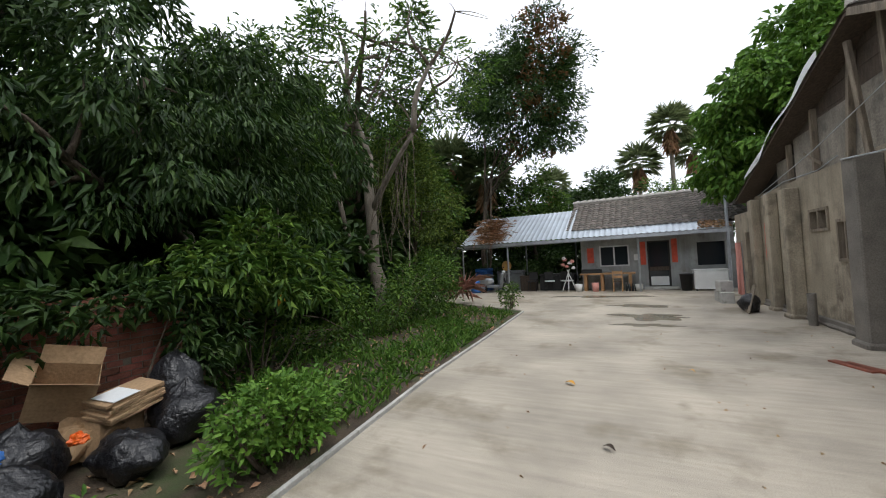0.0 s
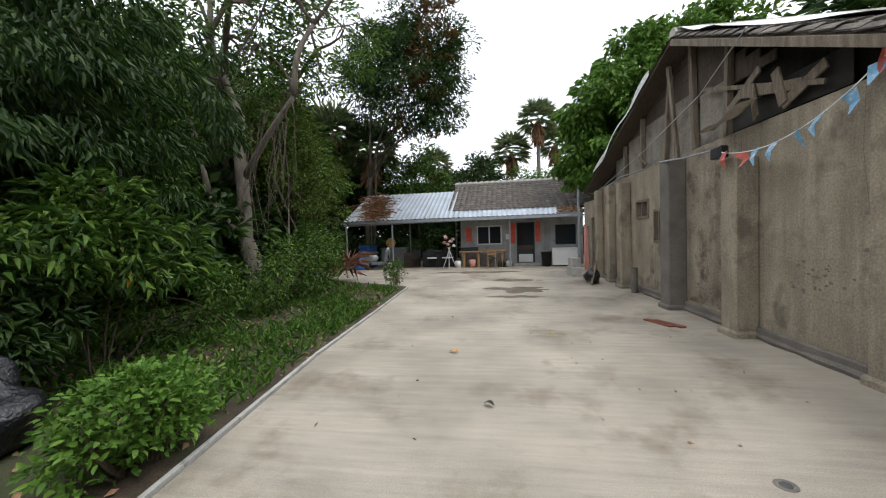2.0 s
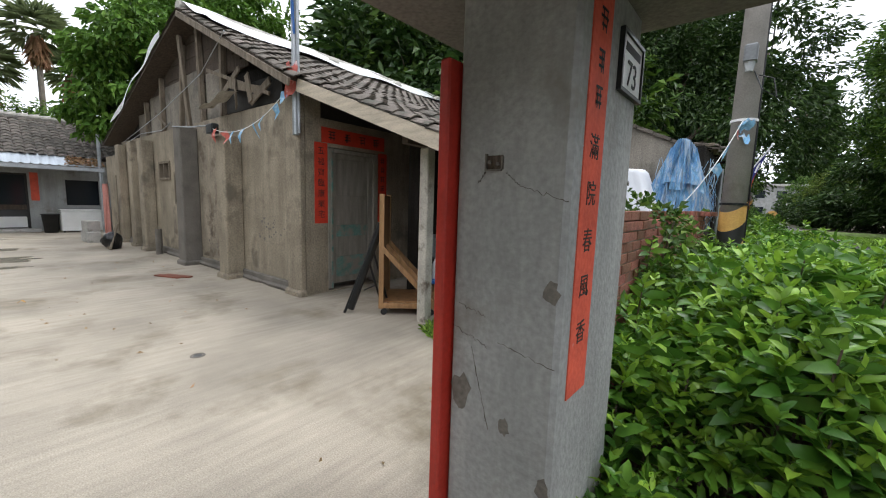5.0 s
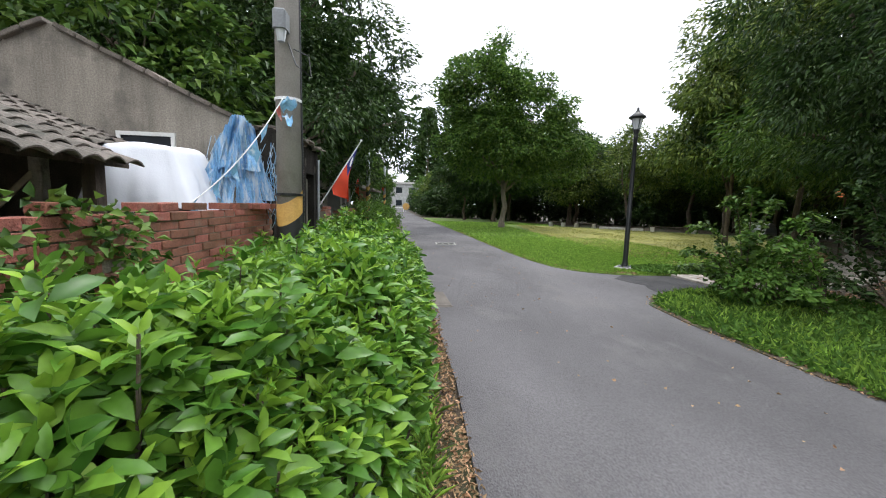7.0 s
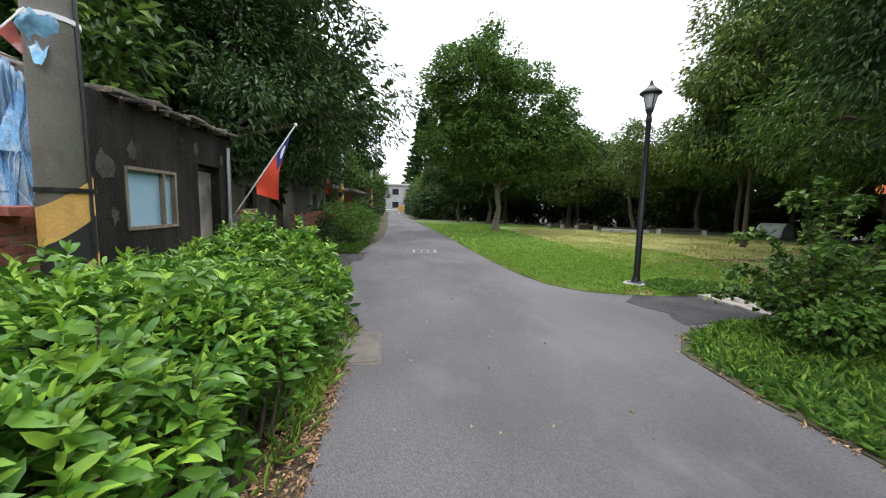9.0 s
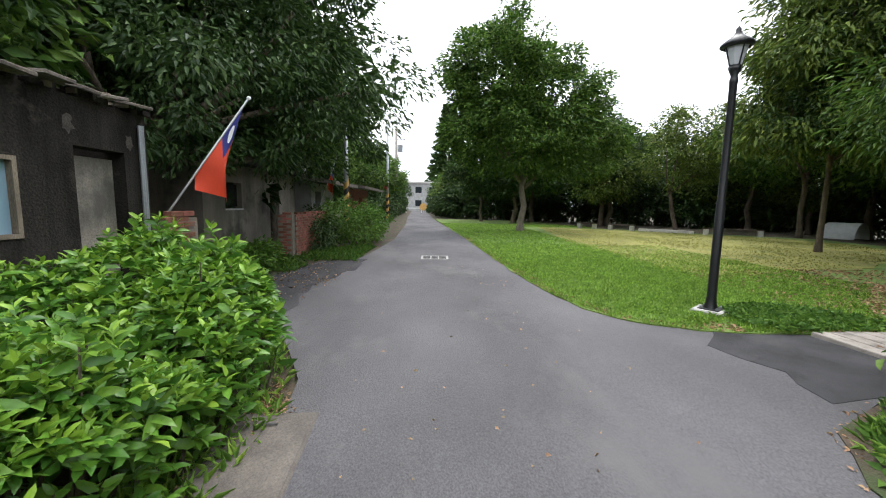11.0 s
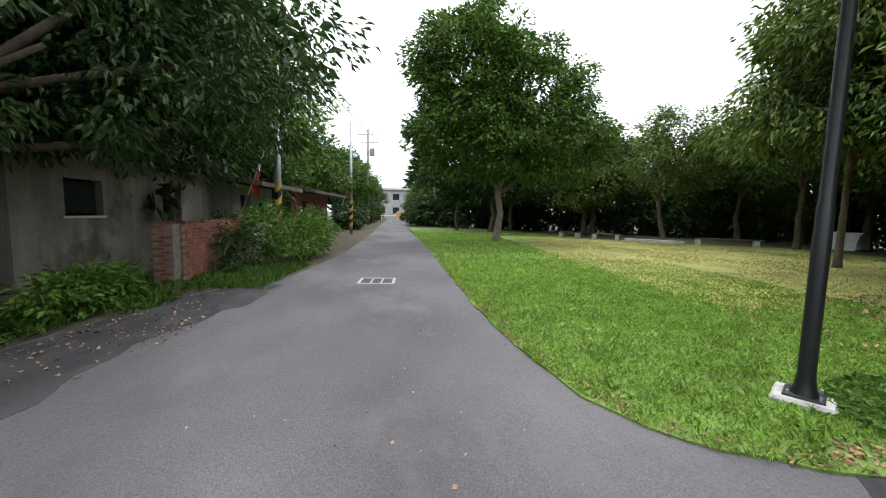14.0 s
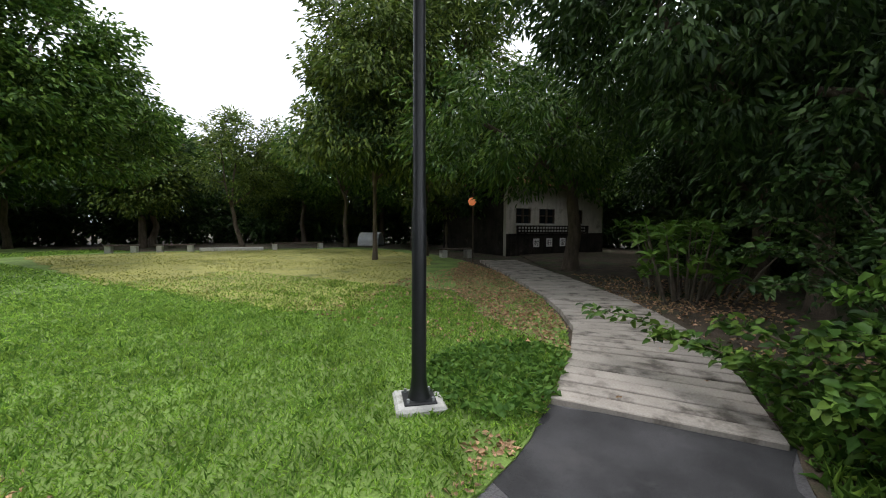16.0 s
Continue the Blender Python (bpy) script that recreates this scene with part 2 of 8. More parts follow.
def tree(name, place, trunk_h, trunk_r, blobs, clumps, per, clump_r, leaf, material, bark, label, lean=(0, 0), hang=0.0, twigs=14, category="tree", flat=0.65):
    """A tree: trunk with limbs as one mesh, a crown of single leaves as another. blobs are relative to the foot."""
    t = thing(name, pose(*place), label, category)
    g = Geo()
    top = Vector((lean[0], lean[1], trunk_h))
    foot = [(1.5, 0.0), (1.12, 0.12), (1.0, 0.35)]
    pts = [Vector((0, 0, -0.15))] + [top * f for f in (0.04, 0.15, 0.45, 0.75, 1.0)]
    pts[3] += Vector(rng.normal(size=3)) * 0.1
    g.tube(pts, [trunk_r * k for k in (1.6, 1.25, 1.0, 0.88, 0.78, 0.68)], 10)
    p, along, centres = crown_points(blobs, clumps, per, clump_r, flat)
    mids = [Vector(b[:3]) for b in blobs]
    ends = []
    for b in mids:
        q = limb(g, top * rng.uniform(0.75, 1.0), b, trunk_r * 0.55, trunk_r * 0.22, 0.1)
        ends += q[2:]
    for c in centres[rng.permutation(len(centres))[:twigs]]:
        c = Vector(c)
        e = min(ends, key=lambda v: (v - c).length)
        limb(g, e, c, trunk_r * 0.2, trunk_r * 0.05, 0.1, 4, 5)
    part("trunk", g, bark, t, smooth=True)
    if hang:
        along = along + np.array([0, 0, -hang])
    n = len(p)
    me = leaf_mesh("crown", p, along, leaf[0] * rng.uniform(0.6, 1.25, n), leaf[1] * rng.uniform(0.7, 1.2, n), material)
    cr = new("crown", me)
    cr.parent = t
    return t

# ---- materials ----
M_soil = mat("soil_and_litter", (0.075, 0.055, 0.036), 0.95, 0.5, 3.0, 70, 0.6, stain=(0.045, 0.07, 0.02), stain_scale=0.8, stain_at=0.5)
M_concrete = mat("yard_concrete", (0.375, 0.332, 0.267), 0.7, 0.26, 0.8, 120, 0.3, stain=(0.215, 0.182, 0.128), stain_scale=0.7, stain_at=0.53, wave=(7.0, 0.5, 1, 0.4))
M_asphalt = mat("asphalt", (0.112, 0.107, 0.111), 0.85, 0.36, 0.5, 110, 0.8, stain=(0.145, 0.138, 0.138), stain_scale=0.7, stain_at=0.53, stretch=(1, 0.55, 1))
M_asphalt_dark = mat("wet_asphalt", (0.042, 0.041, 0.043), 0.92, 0.45, 2.0, 160, 0.5, stain=(0.07, 0.067, 0.068), stain_scale=1.6, stain_at=0.54)
M_render = mat("cement_render", (0.3, 0.255, 0.19), 0.9, 0.25, 1.6, 40, 0.45, stain=(0.17, 0.145, 0.11), stain_scale=1.7, stain_at=0.52, wave=(3.2, 3.2, 0.3, 0.55))
M_render_ochre = mat("stained_render", (0.27, 0.23, 0.175), 0.9, 0.3, 1.6, 40, 0.45, stain=(0.12, 0.092, 0.066), stain_scale=2.6, stain_at=0.5, wave=(4.5, 4.5, 0.3, 0.6))
M_plaster = mat("gate_plaster", (0.31, 0.315, 0.305), 0.85, 0.16, 2.2, 45, 0.25, stain=(0.22, 0.205, 0.18), stain_scale=2.0, stain_at=0.55, wave=(4, 4, 0.4, 0.35))
M_plaster_dark = mat("dark_plaster", (0.16, 0.145, 0.125), 0.85, 0.25, 2.6, 60, 0.2)
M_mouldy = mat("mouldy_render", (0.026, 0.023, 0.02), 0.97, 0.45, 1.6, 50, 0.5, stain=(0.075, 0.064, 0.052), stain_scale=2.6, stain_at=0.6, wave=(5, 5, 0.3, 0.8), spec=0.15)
M_mouldy_light = mat("weathered_render", (0.23, 0.205, 0.17), 0.95, 0.3, 0.9, 50, 0.3, stain=(0.11, 0.1, 0.085), stain_scale=1.1, stain_at=0.5, wave=(2.5, 2.5, 0.25, 0.6))
M_brick = mat("old_brick", (0.24, 0.095, 0.06), 0.9, 0.3, 8, 90, 0.4, per_object=0.3, stain=(0.16, 0.11, 0.085), stain_scale=4, stain_at=0.56)
M_brick_stuff = mat("old_brick_far", (0.24, 0.095, 0.06), 0.9, 0.3, 8, 90, 0.4, island=0.3, stain=(0.16, 0.11, 0.085), stain_scale=4, stain_at=0.56)
M_mortar = mat("mortar", (0.2, 0.175, 0.14), 0.95, 0.25, 6, 80, 0.4)
M_tile = mat("roof_tile", (0.135, 0.115, 0.095), 0.9, 0.35, 5, 70, 0.35, per_object=0.25, stain=(0.06, 0.062, 0.045), stain_scale=2.4, stain_at=0.53)
M_tile_stuff = mat("roof_tile_rows", (0.15, 0.13, 0.11), 0.9, 0.35, 5, 70, 0.35, island=0.28, stain=(0.07, 0.07, 0.055), stain_scale=2.4, stain_at=0.53)
M_ridge = mat("ridge_mortar", (0.42, 0.4, 0.36), 0.9, 0.25, 5, 60, 0.3)
M_tin = mat("zinc_sheet", (0.47, 0.52, 0.57), 0.42, 0.12, 1.2, 30, 0.05, metal=0.55, stain=(0.3, 0.25, 0.2), stain_scale=1.1, stain_at=0.63)
M_tarp_white = mat("white_sheeting", (0.72, 0.74, 0.74), 0.5, 0.08, 3, 25, 0.2)
M_wood_old = mat("grey_timber", (0.19, 0.155, 0.115), 0.9, 0.35, 5, 60, 0.35, stretch=(4, 4, 0.6))
M_wood_dark = mat("dark_timber", (0.075, 0.055, 0.04), 0.9, 0.35, 6, 60, 0.35, stretch=(4, 4, 0.6))
M_wood_tan = mat("raw_timber", (0.36, 0.2, 0.09), 0.7, 0.22, 4, 50, 0.15, stretch=(5, 5, 0.5))
M_ply = mat("plywood", (0.3, 0.16, 0.07), 0.65, 0.22, 3, 40, 0.1, stretch=(4, 4, 0.5))
M_wood_pale = mat("pale_timber", (0.52, 0.45, 0.35), 0.85, 0.2, 5, 60, 0.2, stretch=(0.6, 4, 4))
M_white_paint = mat("peeling_white_paint", (0.48, 0.45, 0.39), 0.8, 0.2, 6, 50, 0.25, stain=(0.16, 0.13, 0.1), stain_scale=5, stain_at=0.54)
M_red_paper = mat("red_paper", (0.62, 0.045, 0.02), 0.75, 0.12, 7, 60, 0.1)
M_red_faded = mat("faded_red_paper", (0.64, 0.10, 0.055), 0.8, 0.15, 6, 60, 0.12, stain=(0.62, 0.4, 0.36), stain_scale=9, stain_at=0.67)
M_red_gate = mat("red_gate_paint", (0.42, 0.03, 0.018), 0.5, 0.12, 4, 50, 0.1)
M_gold = mat("gold_line", (0.6, 0.42, 0.16), 0.6, 0.1, 5, 40, 0)
M_ink = mat("black_ink", (0.015, 0.014, 0.014), 0.7, 0.1, 5, 40, 0)
M_door_grey = mat("weathered_door", (0.26, 0.24, 0.205), 0.85, 0.2, 4, 60, 0.2, stretch=(4, 4, 0.6))
M_teal = mat("worn_teal_paint", (0.13, 0.25, 0.215), 0.75, 0.25, 6, 60, 0.15, stain=(0.26, 0.235, 0.2), stain_scale=7, stain_at=0.43)
M_iron = mat("black_iron", (0.012, 0.013, 0.014), 0.38, 0.2, 6, 70, 0.06)
M_alu = mat("aluminium", (0.6, 0.6, 0.6), 0.4, 0.1, 6, 60, 0.03, metal=0.8)
M_steel = mat("galvanised_pipe", (0.4, 0.42, 0.44), 0.45, 0.15, 6, 60, 0.05, metal=0.7)
M_pole = mat("pole_concrete", (0.27, 0.25, 0.225), 0.85, 0.15, 3, 70, 0.15, stain=(0.2, 0.18, 0.16), stain_scale=2, stain_at=0.55)
M_yellow = mat("yellow_band", (0.62, 0.36, 0.1), 0.6, 0.15, 6, 50, 0.05)
M_black = mat("black_band", (0.02, 0.02, 0.02), 0.6, 0.2, 6, 50, 0.05)
M_bag = mat("black_plastic", (0.012, 0.012, 0.014), 0.3, 0.3, 5, 26, 0.9)
M_card = mat("cardboard", (0.36, 0.235, 0.13), 0.9, 0.2, 3, 40, 0.2)
M_white = mat("white_enamel", (0.68, 0.68, 0.66), 0.4, 0.06, 4, 40, 0.03)
M_white_wood = mat("white_door_paint", (0.62, 0.62, 0.59), 0.55, 0.1, 4, 40, 0.06, stain=(0.4, 0.37, 0.3), stain_scale=2, stain_at=0.6)
M_cloth_white = mat("white_cloth", (0.78, 0.8, 0.85), 0.8, 0.05, 3, 60, 0.15)
M_tarp_blue = mat("shredded_blue_tarp", (0.2, 0.42, 0.66), 0.6, 0.3, 9, 40, 0.2, stain=(0.6, 0.68, 0.74), stain_scale=5, stain_at=0.47, stretch=(3, 3, 0.5), through_light=0.15)
M_flag_red = mat("flag_red", (0.72, 0.075, 0.03), 0.75, 0.08, 4, 60, 0.08, through_light=0.2)
M_flag_blue = mat("flag_blue", (0.03, 0.035, 0.2), 0.75, 0.08, 4, 60, 0.08, through_light=0.1)
M_flag_white = mat("flag_white", (0.8, 0.8, 0.8), 0.75, 0.05, 4, 60, 0.05)
M_pennant_blue = mat("pennant_blue", (0.22, 0.46, 0.68), 0.7, 0.2, 14, 60, 0.05, stain=(0.75, 0.8, 0.85), stain_scale=9, stain_at=0.52)
M_pennant_red = mat("pennant_red", (0.55, 0.13, 0.1), 0.7, 0.2, 14, 60, 0.05, stain=(0.7, 0.6, 0.6), stain_scale=9, stain_at=0.55)
M_orange = mat("orange_plastic", (0.75, 0.13, 0.015), 0.4, 0.06, 4, 40, 0)
M_blue_plastic = mat("blue_plastic", (0.03, 0.13, 0.4), 0.4, 0.15, 4, 40, 0)
M_grey_plastic = mat("grey_plastic", (0.2, 0.21, 0.22), 0.45, 0.15, 4, 40, 0.05)
M_pink = mat("pink_cloth", (0.6, 0.27, 0.23), 0.85, 0.12, 4, 50, 0.1)
M_lilac = mat("faded_bundle", (0.34, 0.27, 0.29), 0.85, 0.4, 7, 50, 0.4)
M_grate = mat("cast_grate", (0.1, 0.1, 0.1), 0.6, 0.2, 6, 60, 0.1, metal=0.4)
M_kerb = mat("pale_concrete", (0.44, 0.43, 0.4), 0.85, 0.15, 5, 70, 0.2, stain=(0.2, 0.2, 0.16), stain_scale=6, stain_at=0.56)
M_manhole = mat("weathered_cover", (0.125, 0.108, 0.092), 0.85, 0.25, 6, 80, 0.3)
M_board = mat("composite_board", (0.33, 0.295, 0.255), 0.8, 0.14, 3, 60, 0.15, per_object=0.12, stain=(0.085, 0.072, 0.058), stain_scale=2.2, stain_at=0.51)
M_litter = mat("dry_leaves", (0.36, 0.235, 0.125), 0.9, 0.3, 8, 60, 0.1, island=0.4)
M_palmdry = mat("dead_fronds", (0.27, 0.15, 0.07), 0.9, 0.3, 6, 60, 0.2, island=0.3)
M_bark = mat("bark", (0.11, 0.085, 0.062), 0.95, 0.35, 5, 45, 0.7, stretch=(2, 2, 0.6))
M_bark_pale = mat("pale_bark", (0.17, 0.145, 0.115), 0.95, 0.3, 5, 45, 0.6, stretch=(2, 2, 0.6))
M_stump = mat("charred_stump", (0.05, 0.035, 0.025), 0.95, 0.3, 8, 50, 0.5)
leafmat = lambda name, c, k=0.35, rough=0.6, tl=0.22, sp=0.16: mat(name, c, rough, 0.18, 3, 30, 0, island=k, spec=sp, through_light=tl)
M_leaf = leafmat("leaf_mid_green", (0.074, 0.155, 0.025), 0.6, 0.5, 0.25, 0.25)
M_leaf_dark = leafmat("leaf_dark_green", (0.036, 0.08, 0.017), 0.5, 0.5, 0.22, 0.3)
M_leaf_light = leafmat("leaf_fresh_green", (0.105, 0.215, 0.035), 0.3, 0.4, 0.25)
M_leaf_hedge = leafmat("hedge_leaf", (0.085, 0.21, 0.025), 0.4, 0.36, 0.22, 0.35)
M_leaf_tip = leafmat("hedge_shoot_leaf", (0.2, 0.36, 0.04), 0.25, 0.4, 0.25, 0.3)
M_leaf_olive = leafmat("leaf_olive", (0.1, 0.16, 0.028), 0.6, 0.5, 0.25, 0.25)
M_leaf_rusty = leafmat("leaf_rusty", (0.15, 0.085, 0.03), 0.4)
M_leaf_pink = leafmat("leaf_pinkish", (0.26, 0.22, 0.11), 0.4)
M_frond = leafmat("palm_frond", (0.19, 0.24, 0.11), 0.3, 0.6, 0.45)
M_grass = leafmat("grass_blade", (0.25, 0.43, 0.08), 0.5, 0.7, 0.4)
M_grass_dry = leafmat("mown_grass", (0.3, 0.32, 0.085), 0.3, 0.7, 0.2)
M_weed = leafmat("weed_leaf", (0.085, 0.18, 0.03), 0.35, 0.6, 0.28)
M_lawn = mat("lawn_soil", (0.135, 0.21, 0.042), 0.95, 0.3, 1.4, 60, 0.4, stain=(0.13, 0.1, 0.05), stain_scale=1.0, stain_at=0.6)
M_lawn_dry = mat("mown_lawn", (0.28, 0.27, 0.075), 0.95, 0.22, 0.8, 60, 0.3, stain=(0.12, 0.14, 0.035), stain_scale=0.7, stain_at=0.54)
# near-black; paints the shade of the gable gap, the store and the drain pit
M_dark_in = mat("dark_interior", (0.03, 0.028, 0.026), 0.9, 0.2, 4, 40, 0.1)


def glass(name, color=(0.02, 0.025, 0.03), rough=0.06):
    m = bpy.data.materials.new(name)
    m.use_nodes = True
    b = m.node_tree.nodes["Principled BSDF"]
    b.inputs["Base Color"].default_value = (*color, 1)
    b.inputs["Roughness"].default_value = rough
    return m


M_glass = glass("dark_glass")
M_glass_lamp = glass("lamp_glass", (0.5, 0.52, 0.53), 0.12)
M_glass_blue = glass("blue_film_pane", (0.3, 0.45, 0.56), 0.25)

M_tarp_dark = mat("black_plastic_sack", (0.028, 0.024, 0.028), 0.38, 0.3, 9, 50, 0.4)

# ---- ground ----
def wobble(poly, amount, step=0.22):
    """The outline with its edges made uneven."""
    out = []
    for (xa, ya), (xb, yb) in zip(poly, poly[1:] + poly[:1]):
        k = max(1, int(math.hypot(xb - xa, yb - ya) / step))
        for i in range(k):
            x, y = xa + (xb - xa) * i / k, ya + (yb - ya) * i / k
            out.append((x + amount * noise.noise((x * 1.5, y * 1.5, 4.0)), y + amount * noise.noise((x * 1.5, y * 1.5, 9.0))))
    return out


solid("ground", Geo().slab([(-400, -400), (400, -400), (400, 400), (-400, 400)], -0.5, -0.03), M_soil, "dark bare soil with leaf litter", "ground", kind="structure")
YARD = [(-0.42, -2.4), (-0.42, 1.58), (-2.3, 1.7), (-2.6, 2.45), (-3.44, 3.2), (-4.6, 3.75), (-4.6, 12), (-7.2, 12), (-27, 10), (-27, -8.8), (-16.4, -8.6), (-16.0, -6.1), (-14.3, -2.95), (-13.95, -2.7), (-10.4, -2.47), (-7.7, -2.32), (-6.1, -2.14), (-4.45, -1.95), (-2.1, -1.75), (-2.1, -2.4)]
solid("yard_floor", Geo().slab(YARD[::-1], -0.25, 0.0), M_concrete, "pale stained concrete yard floor with damp patches", "floor", kind="structure")
ROAD = [(3.3, -40), (3.25, 4.4), (3.12, 5.5), (3.06, 6.9), (3.15, 7.95), (3.5, 8.48), (4.48, 9.0), (5.46, 8.9), (5.28, 10.5), (4.4, 10.56), (4.0, 10.63), (3.55, 10.8), (3.2, 11.1), (2.94, 11.6), (2.75, 12.3), (2.62, 13.2), (2.5, 14.5), (2.38, 16.5), (2.2, 20), (1.98, 24), (1.55, 30), (0.9, 38), (0.35, 48), (-1.6, 90), (-4.6, 90), (-2.4, 48), (-1.55, 35), (-1.25, 28), (-1.02, 22), (-1.2, 18.3), (-1.35, 16.25), (-2.15, 15.9), (-2.45, 14.6), (-2.65, 13.0), (-2.7, 12.2), (-1.55, 10.92), (-0.8, 9.93), (-0.43, 9.2), (-0.32, 8.6), (-0.34, 7.6), (-0.26, 5.4), (-0.33, 2.6), (-0.4, -40)]
solid("road", Geo().slab(ROAD, -0.25, 0.003), M_asphalt, "grey worn asphalt lane", "road", kind="structure")
solid("side_asphalt", Geo().slab(wobble([(3.9, 8.85), (4.48, 9.02), (5.47, 8.88), (5.3, 10.52), (4.6, 10.58), (4.2, 10.62), (3.75, 10.1), (4.0, 9.5)], 0.16), -0.05, 0.008), M_asphalt_dark, "darker wet asphalt at the boardwalk", "pavement", kind="structure")
solid("wet_patch", Geo().slab(wobble([(-1.5, 10.95), (-0.85, 10.0), (-1.15, 10.8), (-1.4, 11.7), (-1.5, 12.9), (-1.05, 14.9), (-1.15, 16.2), (-1.4, 16.2), (-2.15, 15.85), (-2.42, 14.6), (-2.62, 13.0), (-2.66, 12.25)], 0.2, 0.12), -0.05, 0.008), M_asphalt_dark, "damp dark asphalt by the verge", "pavement", kind="structure")
LAWN = [(2.62, 13.2), (2.74, 12.28), (2.93, 11.57), (3.18, 11.07), (3.53, 10.77), (3.98, 10.6), (4.4, 10.53), (5.25, 10.47), (6.5, 10.54), (7.8, 10.8), (9.8, 11.65), (13.2, 13.75), (16.5, 16.6), (20.5, 22), (21, 26), (16.5, 29.5), (12, 32.5), (9, 44), (0.6, 44), (1.55, 30), (1.98, 24), (2.2, 20), (2.38, 16.5), (2.5, 14.5)]
MOWN = [(6.4, 15.0), (7.2, 14.2), (9.4, 15.1), (13, 16.2), (16.5, 18), (19.5, 22.5), (19.2, 25.5), (15.5, 28.6), (11.5, 31.5), (8, 33), (6.3, 22), (6.45, 17.7)]
solid("lawn", Geo().slab(wobble(LAWN, 0.1), -0.2, 0.02), M_lawn, "rough green lawn", "lawn", kind="structure")
solid("mown_lawn", Geo().slab(wobble(MOWN, 0.35), -0.1, 0.032), M_lawn_dry, "yellowish mown lawn", "lawn", kind="structure")
solid("verge", Geo().slab(wobble([(3.25, -30), (24, -30), (24, 17), (14.2, 12.3), (10.3, 10.2), (8.1, 9.15), (5.6, 8.88), (4.48, 8.98), (3.48, 8.48), (3.13, 7.95), (3.04, 6.9), (3.1, 5.5), (3.22, 4.4)], 0.05), -0.2, 0.015), M_soil, "dark earth verge under shrubs", "ground", kind="structure")
# puddles on the yard
M_puddle = mat("wet_concrete", (0.2, 0.178, 0.13), 0.24, 0.15, 2, 40, 0.02, spec=0.4)
for px, py, ra, rb in ((-13.4, 0.45, 0.5, 0.75), (-15.4, 0.3, 0.3, 0.8), (-12.2, 0.35, 0.16, 0.6), (-18.0, -0.9, 0.3, 1.6)):
    ol = [(px + ra * (1 + 0.7 * noise.noise((2.2 * math.cos(a), 2.2 * math.sin(a), px))) * math.cos(a), py + rb * (1 + 0.7 * noise.noise((2.2 * math.cos(a), 2.2 * math.sin(a), px))) * math.sin(a)) for a in np.linspace(0, 2 * math.pi, 60, endpoint=False)]
    solid("puddle", Geo().slab(ol, -0.01, 0.004), M_puddle, "shallow rain puddle on the concrete", "puddle", "puddles on the yard")
# edging strip between soil and concrete
edge = [(-13.95, -2.73), (-10.4, -2.5), (-7.7, -2.35), (-6.1, -2.17), (-4.45, -1.98), (-2.3, -1.8)]
g = Geo()
for (xa, ya), (xb, yb) in zip(edge, edge[1:]):
    d = Vector((xb - xa, yb - ya, 0)).normalized()
    nrm = Vector((-d.y, d.x, 0))
    a, b = Vector((xa, ya, 0)), Vector((xb, yb, 0))
    q = [a - nrm * 0.03, b - nrm * 0.03, b + nrm * 0.012, a + nrm * 0.012]
    g.slab([(p.x, p.y) for p in q], -0.1, 0.025)
solid("trim", g, M_kerb, "thin cement edging along the yard", "edging", kind="structure")


def wall_grid(to3, a0, a1, z0, z1, thick, holes):
    """One closed wall body with rectangular openings through it; to3(a, d, z) gives the place."""
    g = Geo()
    A = sorted({a0, a1, *[h[0] for h in holes], *[h[1] for h in holes]})
    Z = sorted({z0, z1, *[h[2] for h in holes], *[h[3] for h in holes]})
    full = lambda i, j: 0 <= i < len(A) - 1 and 0 <= j < len(Z) - 1 and not any(h[0] < (A[i] + A[i + 1]) / 2 < h[1] and h[2] < (Z[j] + Z[j + 1]) / 2 < h[3] for h in holes)
    ids = {}

    def vid(i, j, k):
        if (i, j, k) not in ids:
            ids[(i, j, k)] = len(g.v)
            g.v.append(to3(A[i], thick * k, Z[j]))
        return ids[(i, j, k)]

    for i in range(len(A) - 1):
        for j in range(len(Z) - 1):
            if not full(i, j):
                continue
            g.f.append((vid(i, j, 0), vid(i + 1, j, 0), vid(i + 1, j + 1, 0), vid(i, j + 1, 0)))
            g.f.append((vid(i, j + 1, 1), vid(i + 1, j + 1, 1), vid(i + 1, j, 1), vid(i, j, 1)))
            for di, dj, c, d in ((-1, 0, (i, j + 1), (i, j)), (1, 0, (i + 1, j), (i + 1, j + 1)), (0, -1, (i, j), (i + 1, j)), (0, 1, (i + 1, j + 1), (i, j + 1))):
                if not full(i + di, j + dj):
                    g.f.append((vid(*c, 1), vid(*d, 1), vid(*d, 0), vid(*c, 0)))
    return g


def wall_x(name, y, x0, x1, z0, z1, thick, holes, material, parent, label=""):
    """A wall along x at y (towards +y by thick) with rectangular openings (x0, x1, z0, z1) through it."""
    return part(name, wall_grid(lambda a, d, z: (a, y + d, z), x0, x1, z0, z1, thick, holes), material, parent, label)


def wall_y(name, x, y0, y1, z0, z1, thick, holes, material, parent, label=""):
    """The same along y at x (towards -x by thick)."""
    return part(name, wall_grid(lambda a, d, z: (x - d, a, z), y0, y1, z0, z1, thick, holes), material, parent, label)


def between(a, b, w, h):
    """Pose and length for a beam from a to b."""
    a, b = Vector(a), Vector(b)
    d = b - a
    q = d.to_track_quat('X', 'Z')
    return Matrix.Translation(a) @ q.to_matrix().to_4x4(), d.length


def beam(geo, a, b, w=0.06, h=0.08, c=0.006):
    m, L = between(a, b, w, h)
    return geo.box(0, L, -w / 2, w / 2, -h / 2, h / 2, m, c)


